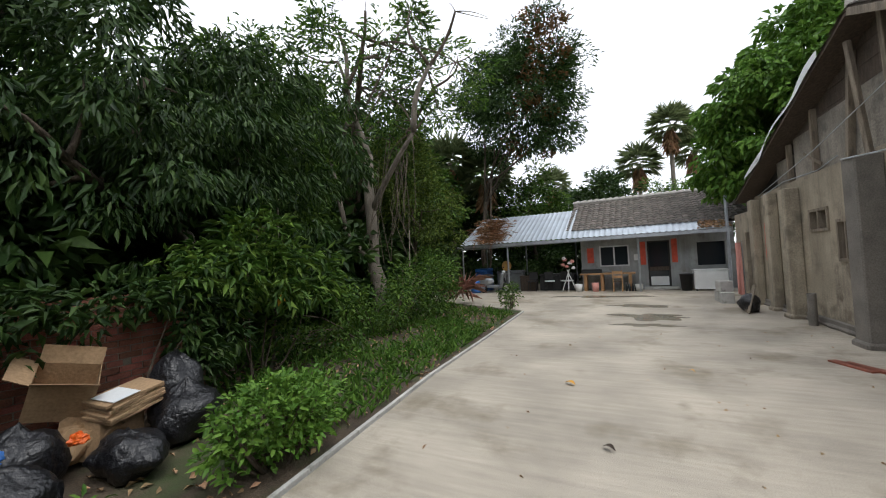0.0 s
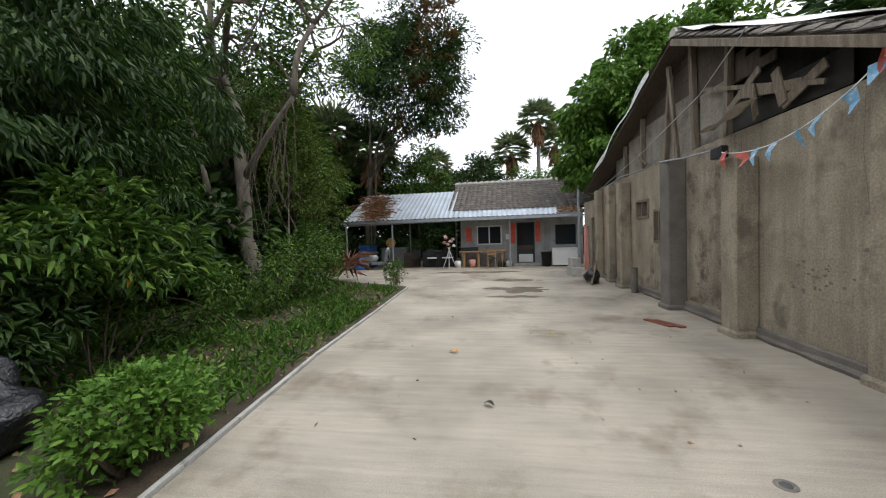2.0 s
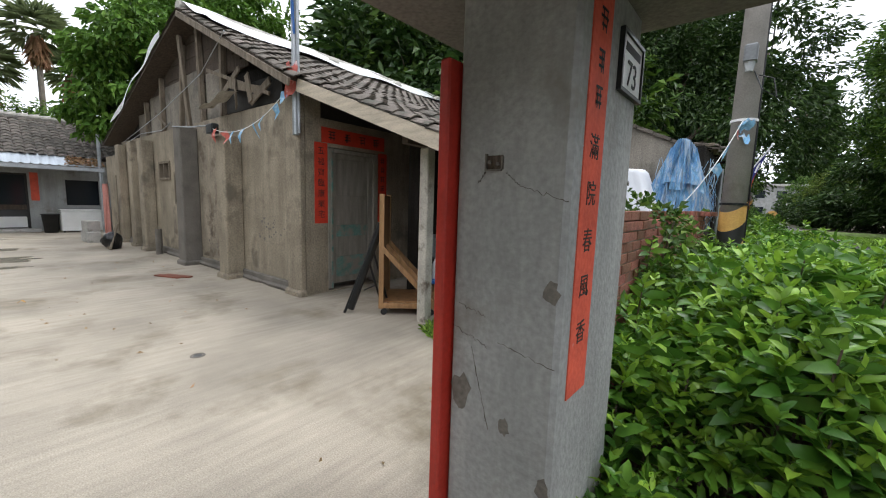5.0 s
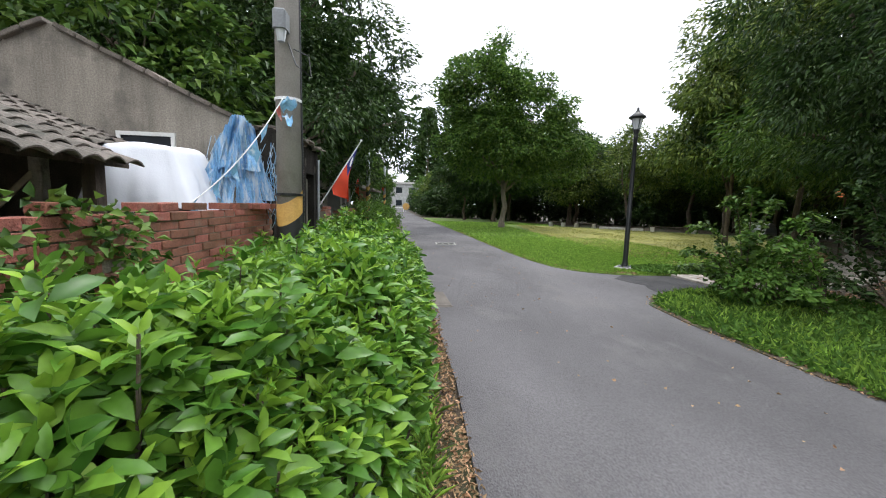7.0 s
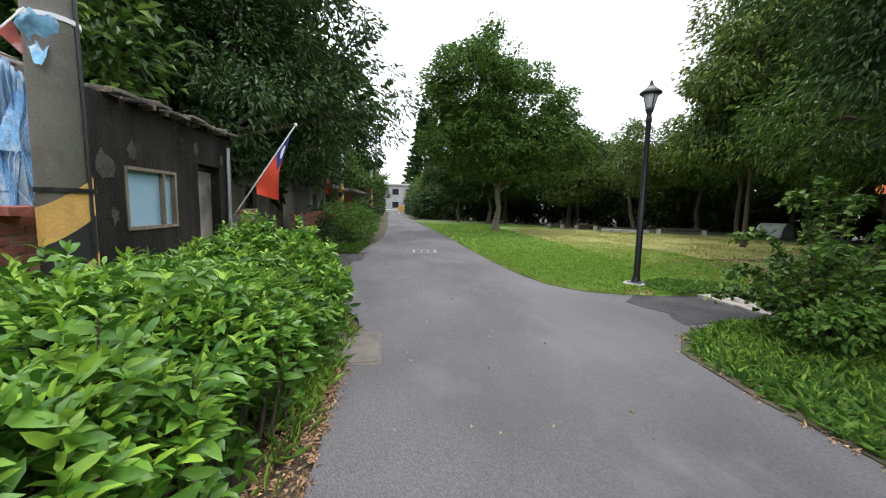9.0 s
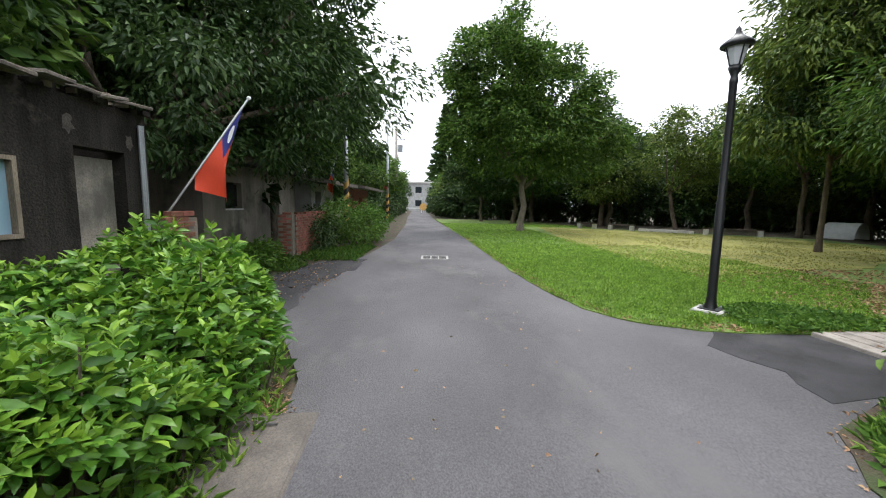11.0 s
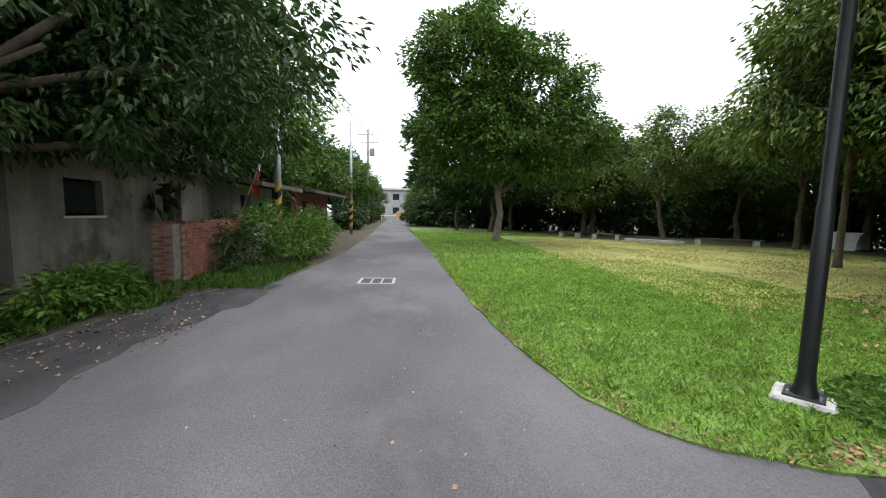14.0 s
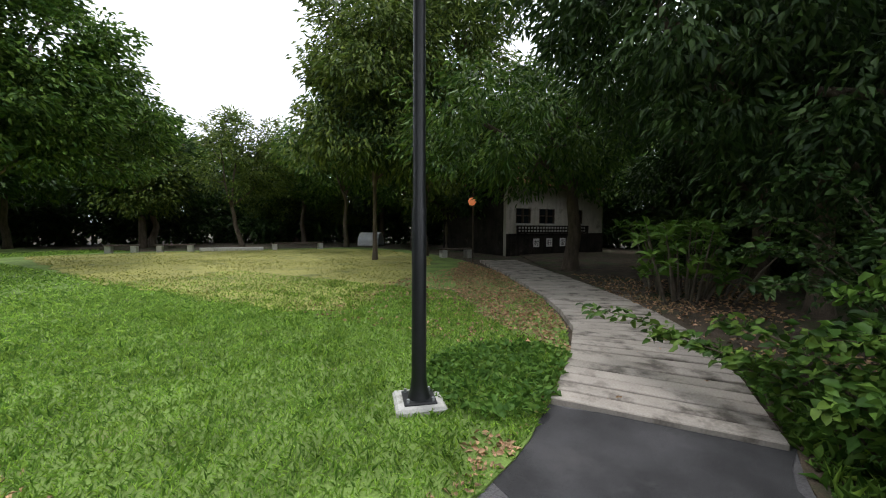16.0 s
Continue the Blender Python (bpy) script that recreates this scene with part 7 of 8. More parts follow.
def field(name, inside, bounds, count, length, width, material, label, z=0.02, clump=0.0, lean=0.5, category="grass"):
    """Single grass blades or small leaves strewn over an area."""
    x0, x1, y0, y1 = bounds
    q = np.stack([rng.uniform(x0, x1, count), rng.uniform(y0, y1, count)], 1)
    k = np.array([inside(a, b) for a, b in q])
    q = q[k]
    if clump:
        nn = np.array([noise.noise((a * clump, b * clump, 1.7)) for a, b in q])
        keep = rng.random(len(q)) < np.clip(0.6 + 1.1 * nn, 0.1, 1)
        q = q[keep]
    n = len(q)
    p = np.concatenate([q, np.full((n, 1), z)], 1)
    d = np.concatenate([rng.normal(size=(n, 2)) * lean, np.ones((n, 1))], 1)
    o = new(name, leaf_mesh(name, p, d, length * rng.uniform(0.5, 1.3, n), width * rng.uniform(0.7, 1.3, n), material, droop=0.35, fold=0.1))
    return tagged(o, label, category, kind="stuff")


def in_poly(poly):
    P = np.array(poly)

    def f(x, y):
        c = False
        j = len(P) - 1
        for i in range(len(P)):
            if (P[i, 1] > y) != (P[j, 1] > y) and x < (P[j, 0] - P[i, 0]) * (y - P[i, 1]) / (P[j, 1] - P[i, 1]) + P[i, 0]:
                c = not c
            j = i
        return c
    return f


lawn_in = in_poly(LAWN)
bare_in = in_poly([(6.6, 10.6), (7.1, 11.3), (7.6, 12.0), (8.6, 12.7), (9.6, 13.6), (12.5, 14.9), (15.5, 16.2), (16.2, 16.0), (13.2, 13.75), (9.8, 11.65), (7.8, 10.8)])


def bare(x, y):
    """Brown patches of the lawn, strewn with leaves."""
    k = 0.35 * noise.noise((x * 1.7, y * 1.7, 4.0))
    return bare_in(x + k, y + k) or (x - 4.4) ** 2 + 2.5 * (y - 10.72) ** 2 < 0.07 + 0.3 * k


field("lawn_grass", lambda x, y: lawn_in(x, y) and rng.random() < 1.15 - (y - 11) / 10 and (rng.random() < 0.12 or not bare(x, y)), (2.1, 9.5, 10.4, 21), 175000, 0.055, 0.006, M_grass, "green lawn grass near the lane", 0.012, 0, 0.5)
field("lawn_grass", lambda x, y: lawn_in(x, y) and not (x > 6.6 and y < 33) and rng.random() < (y - 12) / 5, (1.0, 12, 14, 36), 42000, 0.1, 0.018, M_grass, "green lawn grass further off", 0.015, 0, 1.0)
field("lawn_tufts", lambda x, y: lawn_in(x, y) and noise.noise((x * 2.2, y * 2.2, 5.0)) > 0.22 and not bare(x, y), (2.2, 9.5, 10.4, 17), 24000, 0.09, 0.006, M_grass, "taller uneven tufts in the lawn", 0.012, 0, 0.5)
field("lawn_litter", lambda x, y: lawn_in(x, y) and bare(x, y), (3.8, 16.5, 10.4, 16.5), 30000, 0.055, 0.03, M_litter, "brown fallen leaves on the bare patches by the boardwalk", 0.03, 0, 4.0, "leaf litter")
field("mown_grass", in_poly(MOWN), (6, 20, 14, 33), 36000, 0.06, 0.02, M_grass_dry, "short yellowish mown grass", 0.03, 0.5, 1.2)
field("verge_weeds", in_poly([(3.25, 3.5), (3.08, 6.9), (3.2, 7.9), (3.55, 8.4), (4.5, 8.9), (7, 8.95), (8, 6), (8, 1), (3.3, 1)]), (3.1, 8, 1, 9), 34000, 0.1, 0.045, M_weed, "low weeds on the verge", 0.01, 0, 1.0)
field("verge_grass", in_poly([(3.25, 3.5), (3.08, 6.9), (3.2, 7.9), (3.55, 8.4), (4.5, 8.9), (5.6, 8.85), (5.2, 6), (4.6, 1), (3.3, 1)]), (3.1, 5.6, 1, 9), 14000, 0.13, 0.009, M_grass, "grass along the verge edge", 0.01, 1.4, 0.6)
field("boardwalk_litter", lambda x, y: abs(y - np.interp(x, [p[0] for p in CL], [p[1] for p in CL])) < 0.7, (5.5, 11, 9.0, 12.3), 260, 0.06, 0.035, M_litter, "scattered brown leaves on the planks", 0.036, 1.2, 4.0, "leaf litter")
field("lamp_weeds", lambda x, y: lawn_in(x, y) and ((x - 5.7) / 1.25) ** 2 + (y - 11.0) ** 2 < 0.6, (4.4, 7.2, 10.4, 12.2), 3400, 0.075, 0.05, M_weed, "low broad-leaved weeds by the lamp", 0.06, 0, 1.3)
yard_bed = in_poly([(-2.6, -1.95), (-5.86, -2.25), (-8.8, -2.55), (-13.5, -2.9), (-15.9, -6.2), (-16, -12), (-8, -12), (-2.6, -5)])
field("bed_weeds", lambda x, y: yard_bed(x, y) and x < -6.0, (-16, -2, -9, -1.9), 26000, 0.16, 0.03, M_weed, "straggly green weeds on the bed", 0.0, 0.9, 0.7)
field("bed_weeds", lambda x, y: yard_bed(x, y), (-16, -2, -9, -1.9), 7000, 0.07, 0.04, M_litter, "dry brown leaves on bare earth", -0.01, 0.7, 3.0)
field("shed_grass", in_poly([(-2.45, 2.36), (-3.4, 3.12), (-4.62, 3.68), (-4.4, 6.5), (-2.75, 6.5)]), (-4.8, -2.4, 2.3, 6.5), 22000, 0.1, 0.022, M_grass, "lush low weeds beside the shed", 0.0, 0.0, 0.8)
field("hedge_grass", lambda x, y: x < hedge_edge(y) + 0.12, (-0.95, -0.33, 4.0, 10.3), 6500, 0.13, 0.012, M_grass, "grass and weeds at the hedge foot", -0.02, 0.9, 0.6)
field("lane_litter", lambda x, y: x < (-0.27 if y < 8.7 else -0.45 - (y - 9) * 0.6), (-0.62, -0.15, 2.4, 10.2), 7500, 0.04, 0.015, M_litter, "pale dry leaves along the asphalt edge", 0.0, 0.0, 4.0, "leaf litter")
field("lane_litter", lambda x, y: True, (-2.5, -1.2, 11.8, 16.3), 420, 0.05, 0.035, M_litter, "fallen leaves on the damp asphalt", 0.012, 1.0, 4.0, "leaf litter")
field("lane_litter", lambda x, y: abs(x - 0.1 - np.interp(y, [0, 4.4, 5.5, 6.9, 7.95, 8.48, 9.0], [3.28, 3.23, 3.11, 3.05, 3.14, 3.5, 4.4])) < 0.16, (3.0, 4.6, 0, 8.9), 15000, 0.04, 0.02, M_litter, "fallen leaves along the verge", 0.01, 1.0, 4.0, "leaf litter")
field("lane_litter", lambda x, y: True, (0.0, 2.6, 3, 16), 130, 0.035, 0.025, M_litter, "scattered fallen leaves on the asphalt", 0.008, 0, 5.0, "leaf litter")
field("lane_litter", lambda x, y: lawn_in(x, y) and not lawn_in(x - 0.2, y - 0.14), (1.9, 7, 10.4, 24), 30000, 0.045, 0.028, M_litter, "dry brown leaves along the lawn edge", 0.03, 1.2, 4.0, "leaf litter")
field("yard_litter", lambda x, y: True, (-12, -3.2, -1.7, 2.8), 70, 0.04, 0.025, M_litter, "scattered fallen leaves on the concrete", 0.004, 0, 5.0, "leaf litter")
field("boardwalk_litter", lambda x, y: lawn_in(x, y) or y < 8.9 + 0.45 * max(0, x - 7.5), (6.4, 14, 7.6, 15.5), 9000, 0.07, 0.045, M_litter, "brown leaf litter beside the boardwalk", 0.035, 0.6, 4.0, "leaf litter")
field("lane_weeds", lambda x, y: x < (-2.7 if y < 14 else -2.3 if y < 15.8 else -1.35), (-4.2, -1.3, 11.3, 19), 11000, 0.17, 0.03, M_weed, "weeds at the foot of the lane walls", 0.0, 1.2, 0.7)

# trees of the park
tree("tree", (5.7, 28.6, 0), 3.2, 0.2, [(-0.4, 0, 5.4, 4.0, 3.4, 2.2), (-1.4, 0, 8.4, 3.2, 3.0, 3.2), (1.8, 0.4, 7.2, 3.3, 2.8, 2.6), (3.4, 0.2, 5.2, 2.6, 2.4, 2.2), (-1.2, 0, 11.0, 2.1, 1.9, 1.7), (2.6, 0, 9.4, 1.2, 1.2, 1.0), (-3.0, 0, 7.2, 1.8, 1.8, 1.8)], 480, 135, 0.78, (0.24, 0.115), M_leaf, M_bark_pale, "tall round-crowned broadleaf tree on the lawn")
tree("tree", (16.5, 30.9, 0), 2.6, 0.13, [(-1.0, 0, 4.8, 2.4, 2.2, 1.8), (0.6, 0.3, 6.3, 2.6, 2.2, 1.8), (1.8, 0, 5.0, 2.4, 2.0, 1.6)], 110, 85, 0.7, (0.26, 0.09), M_leaf_olive, M_bark, "slender leaning olive-green tree by the benches", (-0.5, 0.2))
tree("tree", (4.8, 40.8, 0), 2.4, 0.14, [(0, 0, 5.0, 2.6, 2.4, 2.4), (-1.5, 0, 3.6, 1.8, 1.6, 1.4)], 70, 70, 0.8, (0.36, 0.16), M_leaf_dark, M_bark, "dark broadleaf tree beside the lane")
tree("tree", (15.2, 12.0, 0), 3.0, 0.24, [(-2.0, 0.5, 4.2, 2.8, 2.6, 1.5), (0.5, 0, 5.3, 3.0, 2.8, 1.8), (-4.0, 1.5, 4.0, 2.2, 2.0, 1.4), (2.5, 0.5, 4.8, 2.6, 2.4, 1.7), (-0.5, 2.0, 3.2, 2.0, 1.2, 0.7)], 270, 90, 0.7, (0.24, 0.06), M_leaf, M_bark, "feathery-leaved shade tree with a thick trunk", hang=0.5)
tree("tree", (17.6, 19.0, 0), 3.6, 0.14, [(-2.0, -1.5, 9.0, 2.8, 2.6, 2.2), (-4.5, -1.0, 7.2, 2.4, 2.4, 2.0), (-1.0, -3.0, 10.5, 2.6, 2.4, 1.8), (-2.5, 0, 5.2, 2.8, 2.6, 1.9), (0.5, 0, 6.4, 3.2, 2.8, 2.2), (-4.6, 0.6, 4.6, 2.2, 2.4, 1.4), (-3.0, -2.5, 4.2, 2.2, 2.0, 1.3), (-1.0, 1.5, 8.2, 2.6, 2.6, 1.8), (-3.4, 0.0, 7.6, 2.6, 2.6, 1.7), (1.0, -2.5, 7.2, 2.8, 2.4, 2.0), (-2.6, 0.4, 9.6, 3.0, 2.6, 1.6), (0.8, 0.2, 10.2, 3.0, 2.6, 1.7)], 600, 90, 0.75, (0.28, 0.085), M_leaf_olive, M_bark, "feathery olive-leaved tree over the lawn's edge", hang=0.5)
tree("tree", (20.6, 26.6, 0), 3.4, 0.14, [(-1.5, 0, 5.4, 2.6, 2.4, 2.0), (1.0, 0, 6.6, 3.0, 2.4, 2.2), (-1.0, -0.6, 8.4, 2.2, 2.2, 1.5)], 150, 90, 0.75, (0.3, 0.11), M_leaf, M_bark, "tall green tree at the lawn's far side", hang=0.3)
tree("tree", (9.4, 5.6, 0), 2.4, 0.24, [(-1.8, 1.6, 4.4, 2.0, 2.0, 2.0), (0.3, 0.8, 5.0, 2.6, 2.4, 2.6), (1.6, -1.0, 4.4, 2.6, 2.4, 2.6), (-1.4, 2.6, 3.0, 1.4, 1.5, 1.1), (-0.6, 1.5, 7.2, 2.4, 2.4, 1.8), (1.0, 2.0, 2.6, 2.0, 1.6, 1.2), (-2.6, 0.2, 3.6, 1.4, 1.4, 1.4)], 420, 110, 0.52, (0.15, 0.05), M_leaf_dark, M_bark, "dense dark tree with fine leaves beside the boardwalk", hang=0.4)
tree("tree", (10.5, 1.2, 0), 2.8, 0.22, [(-1.5, 0.5, 4.2, 2.8, 2.6, 2.8), (0.8, 0.6, 5.6, 3.0, 2.8, 2.6), (-2.2, 1.0, 2.6, 1.8, 1.8, 1.4)], 220, 95, 0.65, (0.18, 0.06), M_leaf_dark, M_bark, "dense dark tree behind the verge", hang=0.3)
tree("tree", (13.8, 7.4, 0), 2.6, 0.2, [(0, 0, 4.6, 2.8, 2.6, 2.4), (-1.0, 1.6, 3.4, 2.0, 1.8, 1.2), (1.5, 0.5, 6.2, 2.8, 2.6, 2.2)], 220, 95, 0.65, (0.2, 0.065), M_leaf_dark, M_bark, "dark leafy tree shading the boardwalk", hang=0.4)


tree("tree", (10.8, 7.2, 0), 3.0, 0.16, [(-1.7, 2.4, 4.6, 2.2, 2.0, 1.6), (-2.5, 3.0, 6.2, 2.2, 2.2, 1.8), (-0.3, 2.0, 5.8, 2.4, 2.2, 2.0), (-3.3, 2.8, 7.8, 1.8, 1.8, 1.4), (-0.9, 1.8, 8.0, 2.4, 2.4, 1.6), (-3.1, 2.0, 3.4, 1.2, 1.2, 0.9)], 330, 100, 0.55, (0.17, 0.055), M_leaf_dark, M_bark, "tall dark tree leaning over the boardwalk", hang=0.4)
tree("tree", (14.6, 19.6, 0), 3.4, 0.1, [(0, 0, 5.2, 2.4, 2.2, 1.6), (-1.4, -0.8, 4.6, 1.8, 1.6, 1.0), (1.4, -1.0, 4.6, 1.8, 1.6, 1.0), (0.3, 0, 7.0, 2.2, 2.2, 1.4)], 170, 90, 0.6, (0.22, 0.07), M_leaf_dark, M_bark, "low dark tree in front of the old house", hang=0.5)


def branch_spray(place, ends, leaf, material, label):
    """A low plant of long arching branches, each set with pairs of leaves."""
    t = thing("shrub", pose(*place), label, "shrub")
    P, D = [], []
    for ex, ey, ez in ends:
        g = Geo()
        pts = [Vector((ex * f, ey * f, ez * math.sin(f * 1.9) / math.sin(1.9))) for f in np.linspace(0, 1, 10)]
        g.tube(pts, [0.014 * (1 - 0.8 * i / 9) for i in range(10)], 5)
        part("branch", g, M_bark, t)
        for f in np.linspace(0.2, 1, 44):
            i = min(8, int(f * 9))
            p = pts[i].lerp(pts[i + 1], f * 9 - i)
            d = (pts[i + 1] - pts[i]).normalized()
            sd = Vector((-d.y, d.x, 0)).normalized()
            for sg in (-1, 1):
                for rep in range(2):
                    P.append(p + Vector(rng.normal(size=3)) * 0.035)
                    D.append(sd * sg + d * 0.5 + Vector(rng.normal(size=3)) * 0.35)
    n = len(P)
    o = new("foliage", leaf_mesh("foliage", np.array(P), np.array(D), leaf[0] * rng.uniform(0.6, 1.25, n), leaf[1] * rng.uniform(0.7, 1.2, n), material, rich=True))
    o.parent = t
    return t


branch_spray((6.9, 7.5, 0), [(-1.3, 1.2, 0.75), (-0.7, 1.5, 0.95), (-1.6, 0.6, 0.6), (-0.2, 1.6, 1.2), (0.6, 1.5, 1.5), (-0.9, 0.9, 1.3), (-1.9, 0.1, 0.5), (0.2, 1.2, 1.9), (-0.5, 0.4, 1.9), (0.9, 0.9, 2.0)], (0.11, 0.065), M_leaf_dark, "arching leafy shrub reaching over the boardwalk")
branch_spray((4.9, 8.15, 0), [(-1.05, 0.1, 0.8), (-0.8, 0.3, 1.2), (-0.3, 0.2, 1.6), (0.2, 0.3, 1.75), (0.6, 0.2, 1.6), (-0.5, 0.6, 0.5), (0.0, 0.8, 0.5), (0.6, 1.1, 0.55), (1.1, 1.6, 0.5), (1.75, 2.25, 0.55), (1.5, 1.1, 0.6), (0.2, 0.8, 0.8), (-0.9, 0.45, 0.5), (0.3, 0.5, 1.2), (-0.4, -0.4, 1.1), (0.9, -0.3, 1.4)], (0.1, 0.06), M_leaf, "leafy shrub reaching over the boardwalk's edge")
branch_spray((5.6, 7.4, 0), [(-0.9, 0.9, 0.55), (-1.2, 0.3, 0.5), (-0.5, 1.1, 0.8), (-1.1, -0.5, 0.4), (0.2, 1.2, 1.0), (-0.3, 0.6, 1.3), (-0.8, 0.1, 1.0)], (0.1, 0.06), M_leaf_light, "arching shrub with bright leaves on the verge")
shrub("shrub", (5.3, 8.3, 0), [(0, 0, 0.5, 0.7, 0.55, 0.45), (0.1, -0.4, 0.6, 0.5, 0.5, 0.4), (-0.5, -0.4, 0.4, 0.6, 0.6, 0.35)], 75, 24, 0.22, (0.09, 0.055), M_weed, "straggling leafy shrub beside the boardwalk entrance", 20)
shrub("shrub", (7.5, 7.2, 0), [(0, 0, 0.7, 0.9, 0.7, 0.6), (-0.5, 0.3, 1.2, 0.6, 0.6, 0.5), (1.0, 0.2, 1.0, 0.8, 0.8, 0.7)], 75, 22, 0.26, (0.09, 0.05), M_leaf_dark, "loose dark green shrub by the stump post", 20)
g = thing("broadleaf_bush", pose(11.6, 9.1, 0), "fresh green broad-leaved bush on many stems", "bush")
tips = np.stack([rng.normal(size=110) * 0.75, rng.normal(size=110) * 0.6, rng.uniform(0.45, 1.55, 110)], 1)
p, d, L, Wd = whorls(tips, 7, 0.3, 0.125, 1.4)
o = new("foliage", leaf_mesh("foliage", p, d, L, Wd, M_leaf_light, droop=0.4, rich=True))
o.parent = g
gg = Geo()
for x, y, z in tips[::2]:
    gg.tube([(x * 0.55, y * 0.55, -0.03), (x * 0.8, y * 0.8, z * 0.6), (x, y, z)], [0.025, 0.018, 0.008], 6)
part("stem_tangle", gg, M_bark_pale, g, kind="stuff")

# far woods: a few kinds of tree, each repeated
kinds = []
for i, (h, mt, lf, lab) in enumerate(((7.0, M_leaf_dark, (0.27, 0.115), "dark broadleaf tree in the wood behind"), (8.5, M_leaf, (0.28, 0.12), "green broadleaf tree in the wood behind"), (6.0, M_leaf_olive, (0.25, 0.085), "olive green tree in the wood behind"))):
    t = tree("tree", (24 + 4 * i, 38 + 2 * i, 0), h * 0.36, 0.17, [(0, 0, h * 0.62, h * 0.3, h * 0.3, h * 0.26), (h * 0.16, 0.2, h * 0.45, h * 0.26, h * 0.25, h * 0.18), (-h * 0.18, -0.2, h * 0.48, h * 0.24, h * 0.24, h * 0.2), (0.1, 0.1, h * 0.85, h * 0.18, h * 0.18, h * 0.15)], 110, 74, 0.8, (lf[0] * 1.1, lf[1] * 1.12), mt, M_bark, lab)
    tagged(t, group="wood trees")
    kinds.append(t)


def beyond(x, y):
    """Places in the park and down the lane, which bears three degrees to the left."""
    c, s = math.cos(0.0506), math.sin(0.0506)
    return (1.3 + 0.94 * (c * (x - 1.28) - s * (y - 8.02)), 7.72 + 0.94 * (s * (x - 1.28) + c * (y - 8.02))) if x > -9 and y > 11 else (x, y)


def wood(spots, sc=(0.85, 1.25)):
    for i, (x, y, *k) in enumerate(spots):
        x, y = beyond(x, y)
        kk = kinds[k[0] if k else i % 3]
        s = (k[1] if len(k) > 1 else 1.0) * rng.uniform(*sc)
        copy_thing(kk, pose(x, y, 0, 0, 0, rng.uniform(0, 360)) @ Matrix.Scale(s, 4))


under = shrub("undergrowth", (23, 36, 0), [(0, 0, 0.9, 2.2, 0.9, 0.9), (1.8, 0.2, 1.3, 1.6, 0.9, 1.2), (-1.8, -0.1, 1.2, 1.6, 0.9, 1.2), (0.2, 0.3, 1.9, 1.4, 0.8, 0.9)], 80, 26, 0.5, (0.38, 0.17), M_leaf_dark, "dark undergrowth beneath the trees", 14, "bush")
tagged(under, group="undergrowth")


def thicket_line(a, b, step=3.0, sc=1.0):
    a, b = beyond(*a), beyond(*b)
    L = math.dist(a, b)
    for i in range(int(L / step) + 1):
        f = i * step / L
        copy_thing(under, pose(a[0] + (b[0] - a[0]) * f + rng.normal() * 0.4, a[1] + (b[1] - a[1]) * f + rng.normal() * 0.4, 0, 0, 0, math.degrees(math.atan2(b[1] - a[1], b[0] - a[0])) + rng.choice([0, 180]) + rng.normal() * 8) @ Matrix.Scale(sc * rng.uniform(0.85, 1.2), 4))


thicket_line((5.2, 52), (28, 37), 3.2, 1.25)
thicket_line((28, 37), (31, 8), 3.2, 1.3)
thicket_line((31, 8), (14, -2), 3.2, 1.3)
thicket_line((9, 2.5), (19, 8.5), 2.6, 0.9)
thicket_line((5.0, 56), (5.0, 88), 4, 1.1)
thicket_line((-3.0, 42), (-3.0, 88), 4, 1.0)
thicket_line((-6.5, 18), (-7, 40), 3.5, 1.2)
thicket_line((-3.8, -7.2), (-17, -10.5), 2.0, 1.0)
thicket_line((-4, -9.6), (-20, -12), 2.4, 1.5)
thicket_line((-17, -10), (-30, -13), 3, 1.5)
thicket_line((-30, -12), (-31, 8), 3, 0.9)
thicket_line((-24.5, -8.5), (-26.5, -2.5), 2.2, 0.62)
thicket_line((6, -30), (30, -6), 4, 1.5)
# behind the park lawn and to its side
wood([(21, 8), (26, 6), (19.5, 4), (32, 19), (30, 9.5)], (1.0, 1.2))
wood([(9 + 3.2 * i + rng.normal() * 0.8, 41 + 2.5 * math.sin(i * 2) - 0.5 * i) for i in range(7)] + [(11 + 4 * i, 49 - i) for i in range(6)] + [(26 + 1.5 * math.sin(i), 34 - 3.4 * i) for i in range(7)] + [(5.5, 58), (7, 66), (6, 78), (10, 58), (33, 25), (34, 12), (30, 4), (24, 2), (17, 5.5), (16, 0), (12, -6), (9, -12), (20, -8), (6.5, -20)])
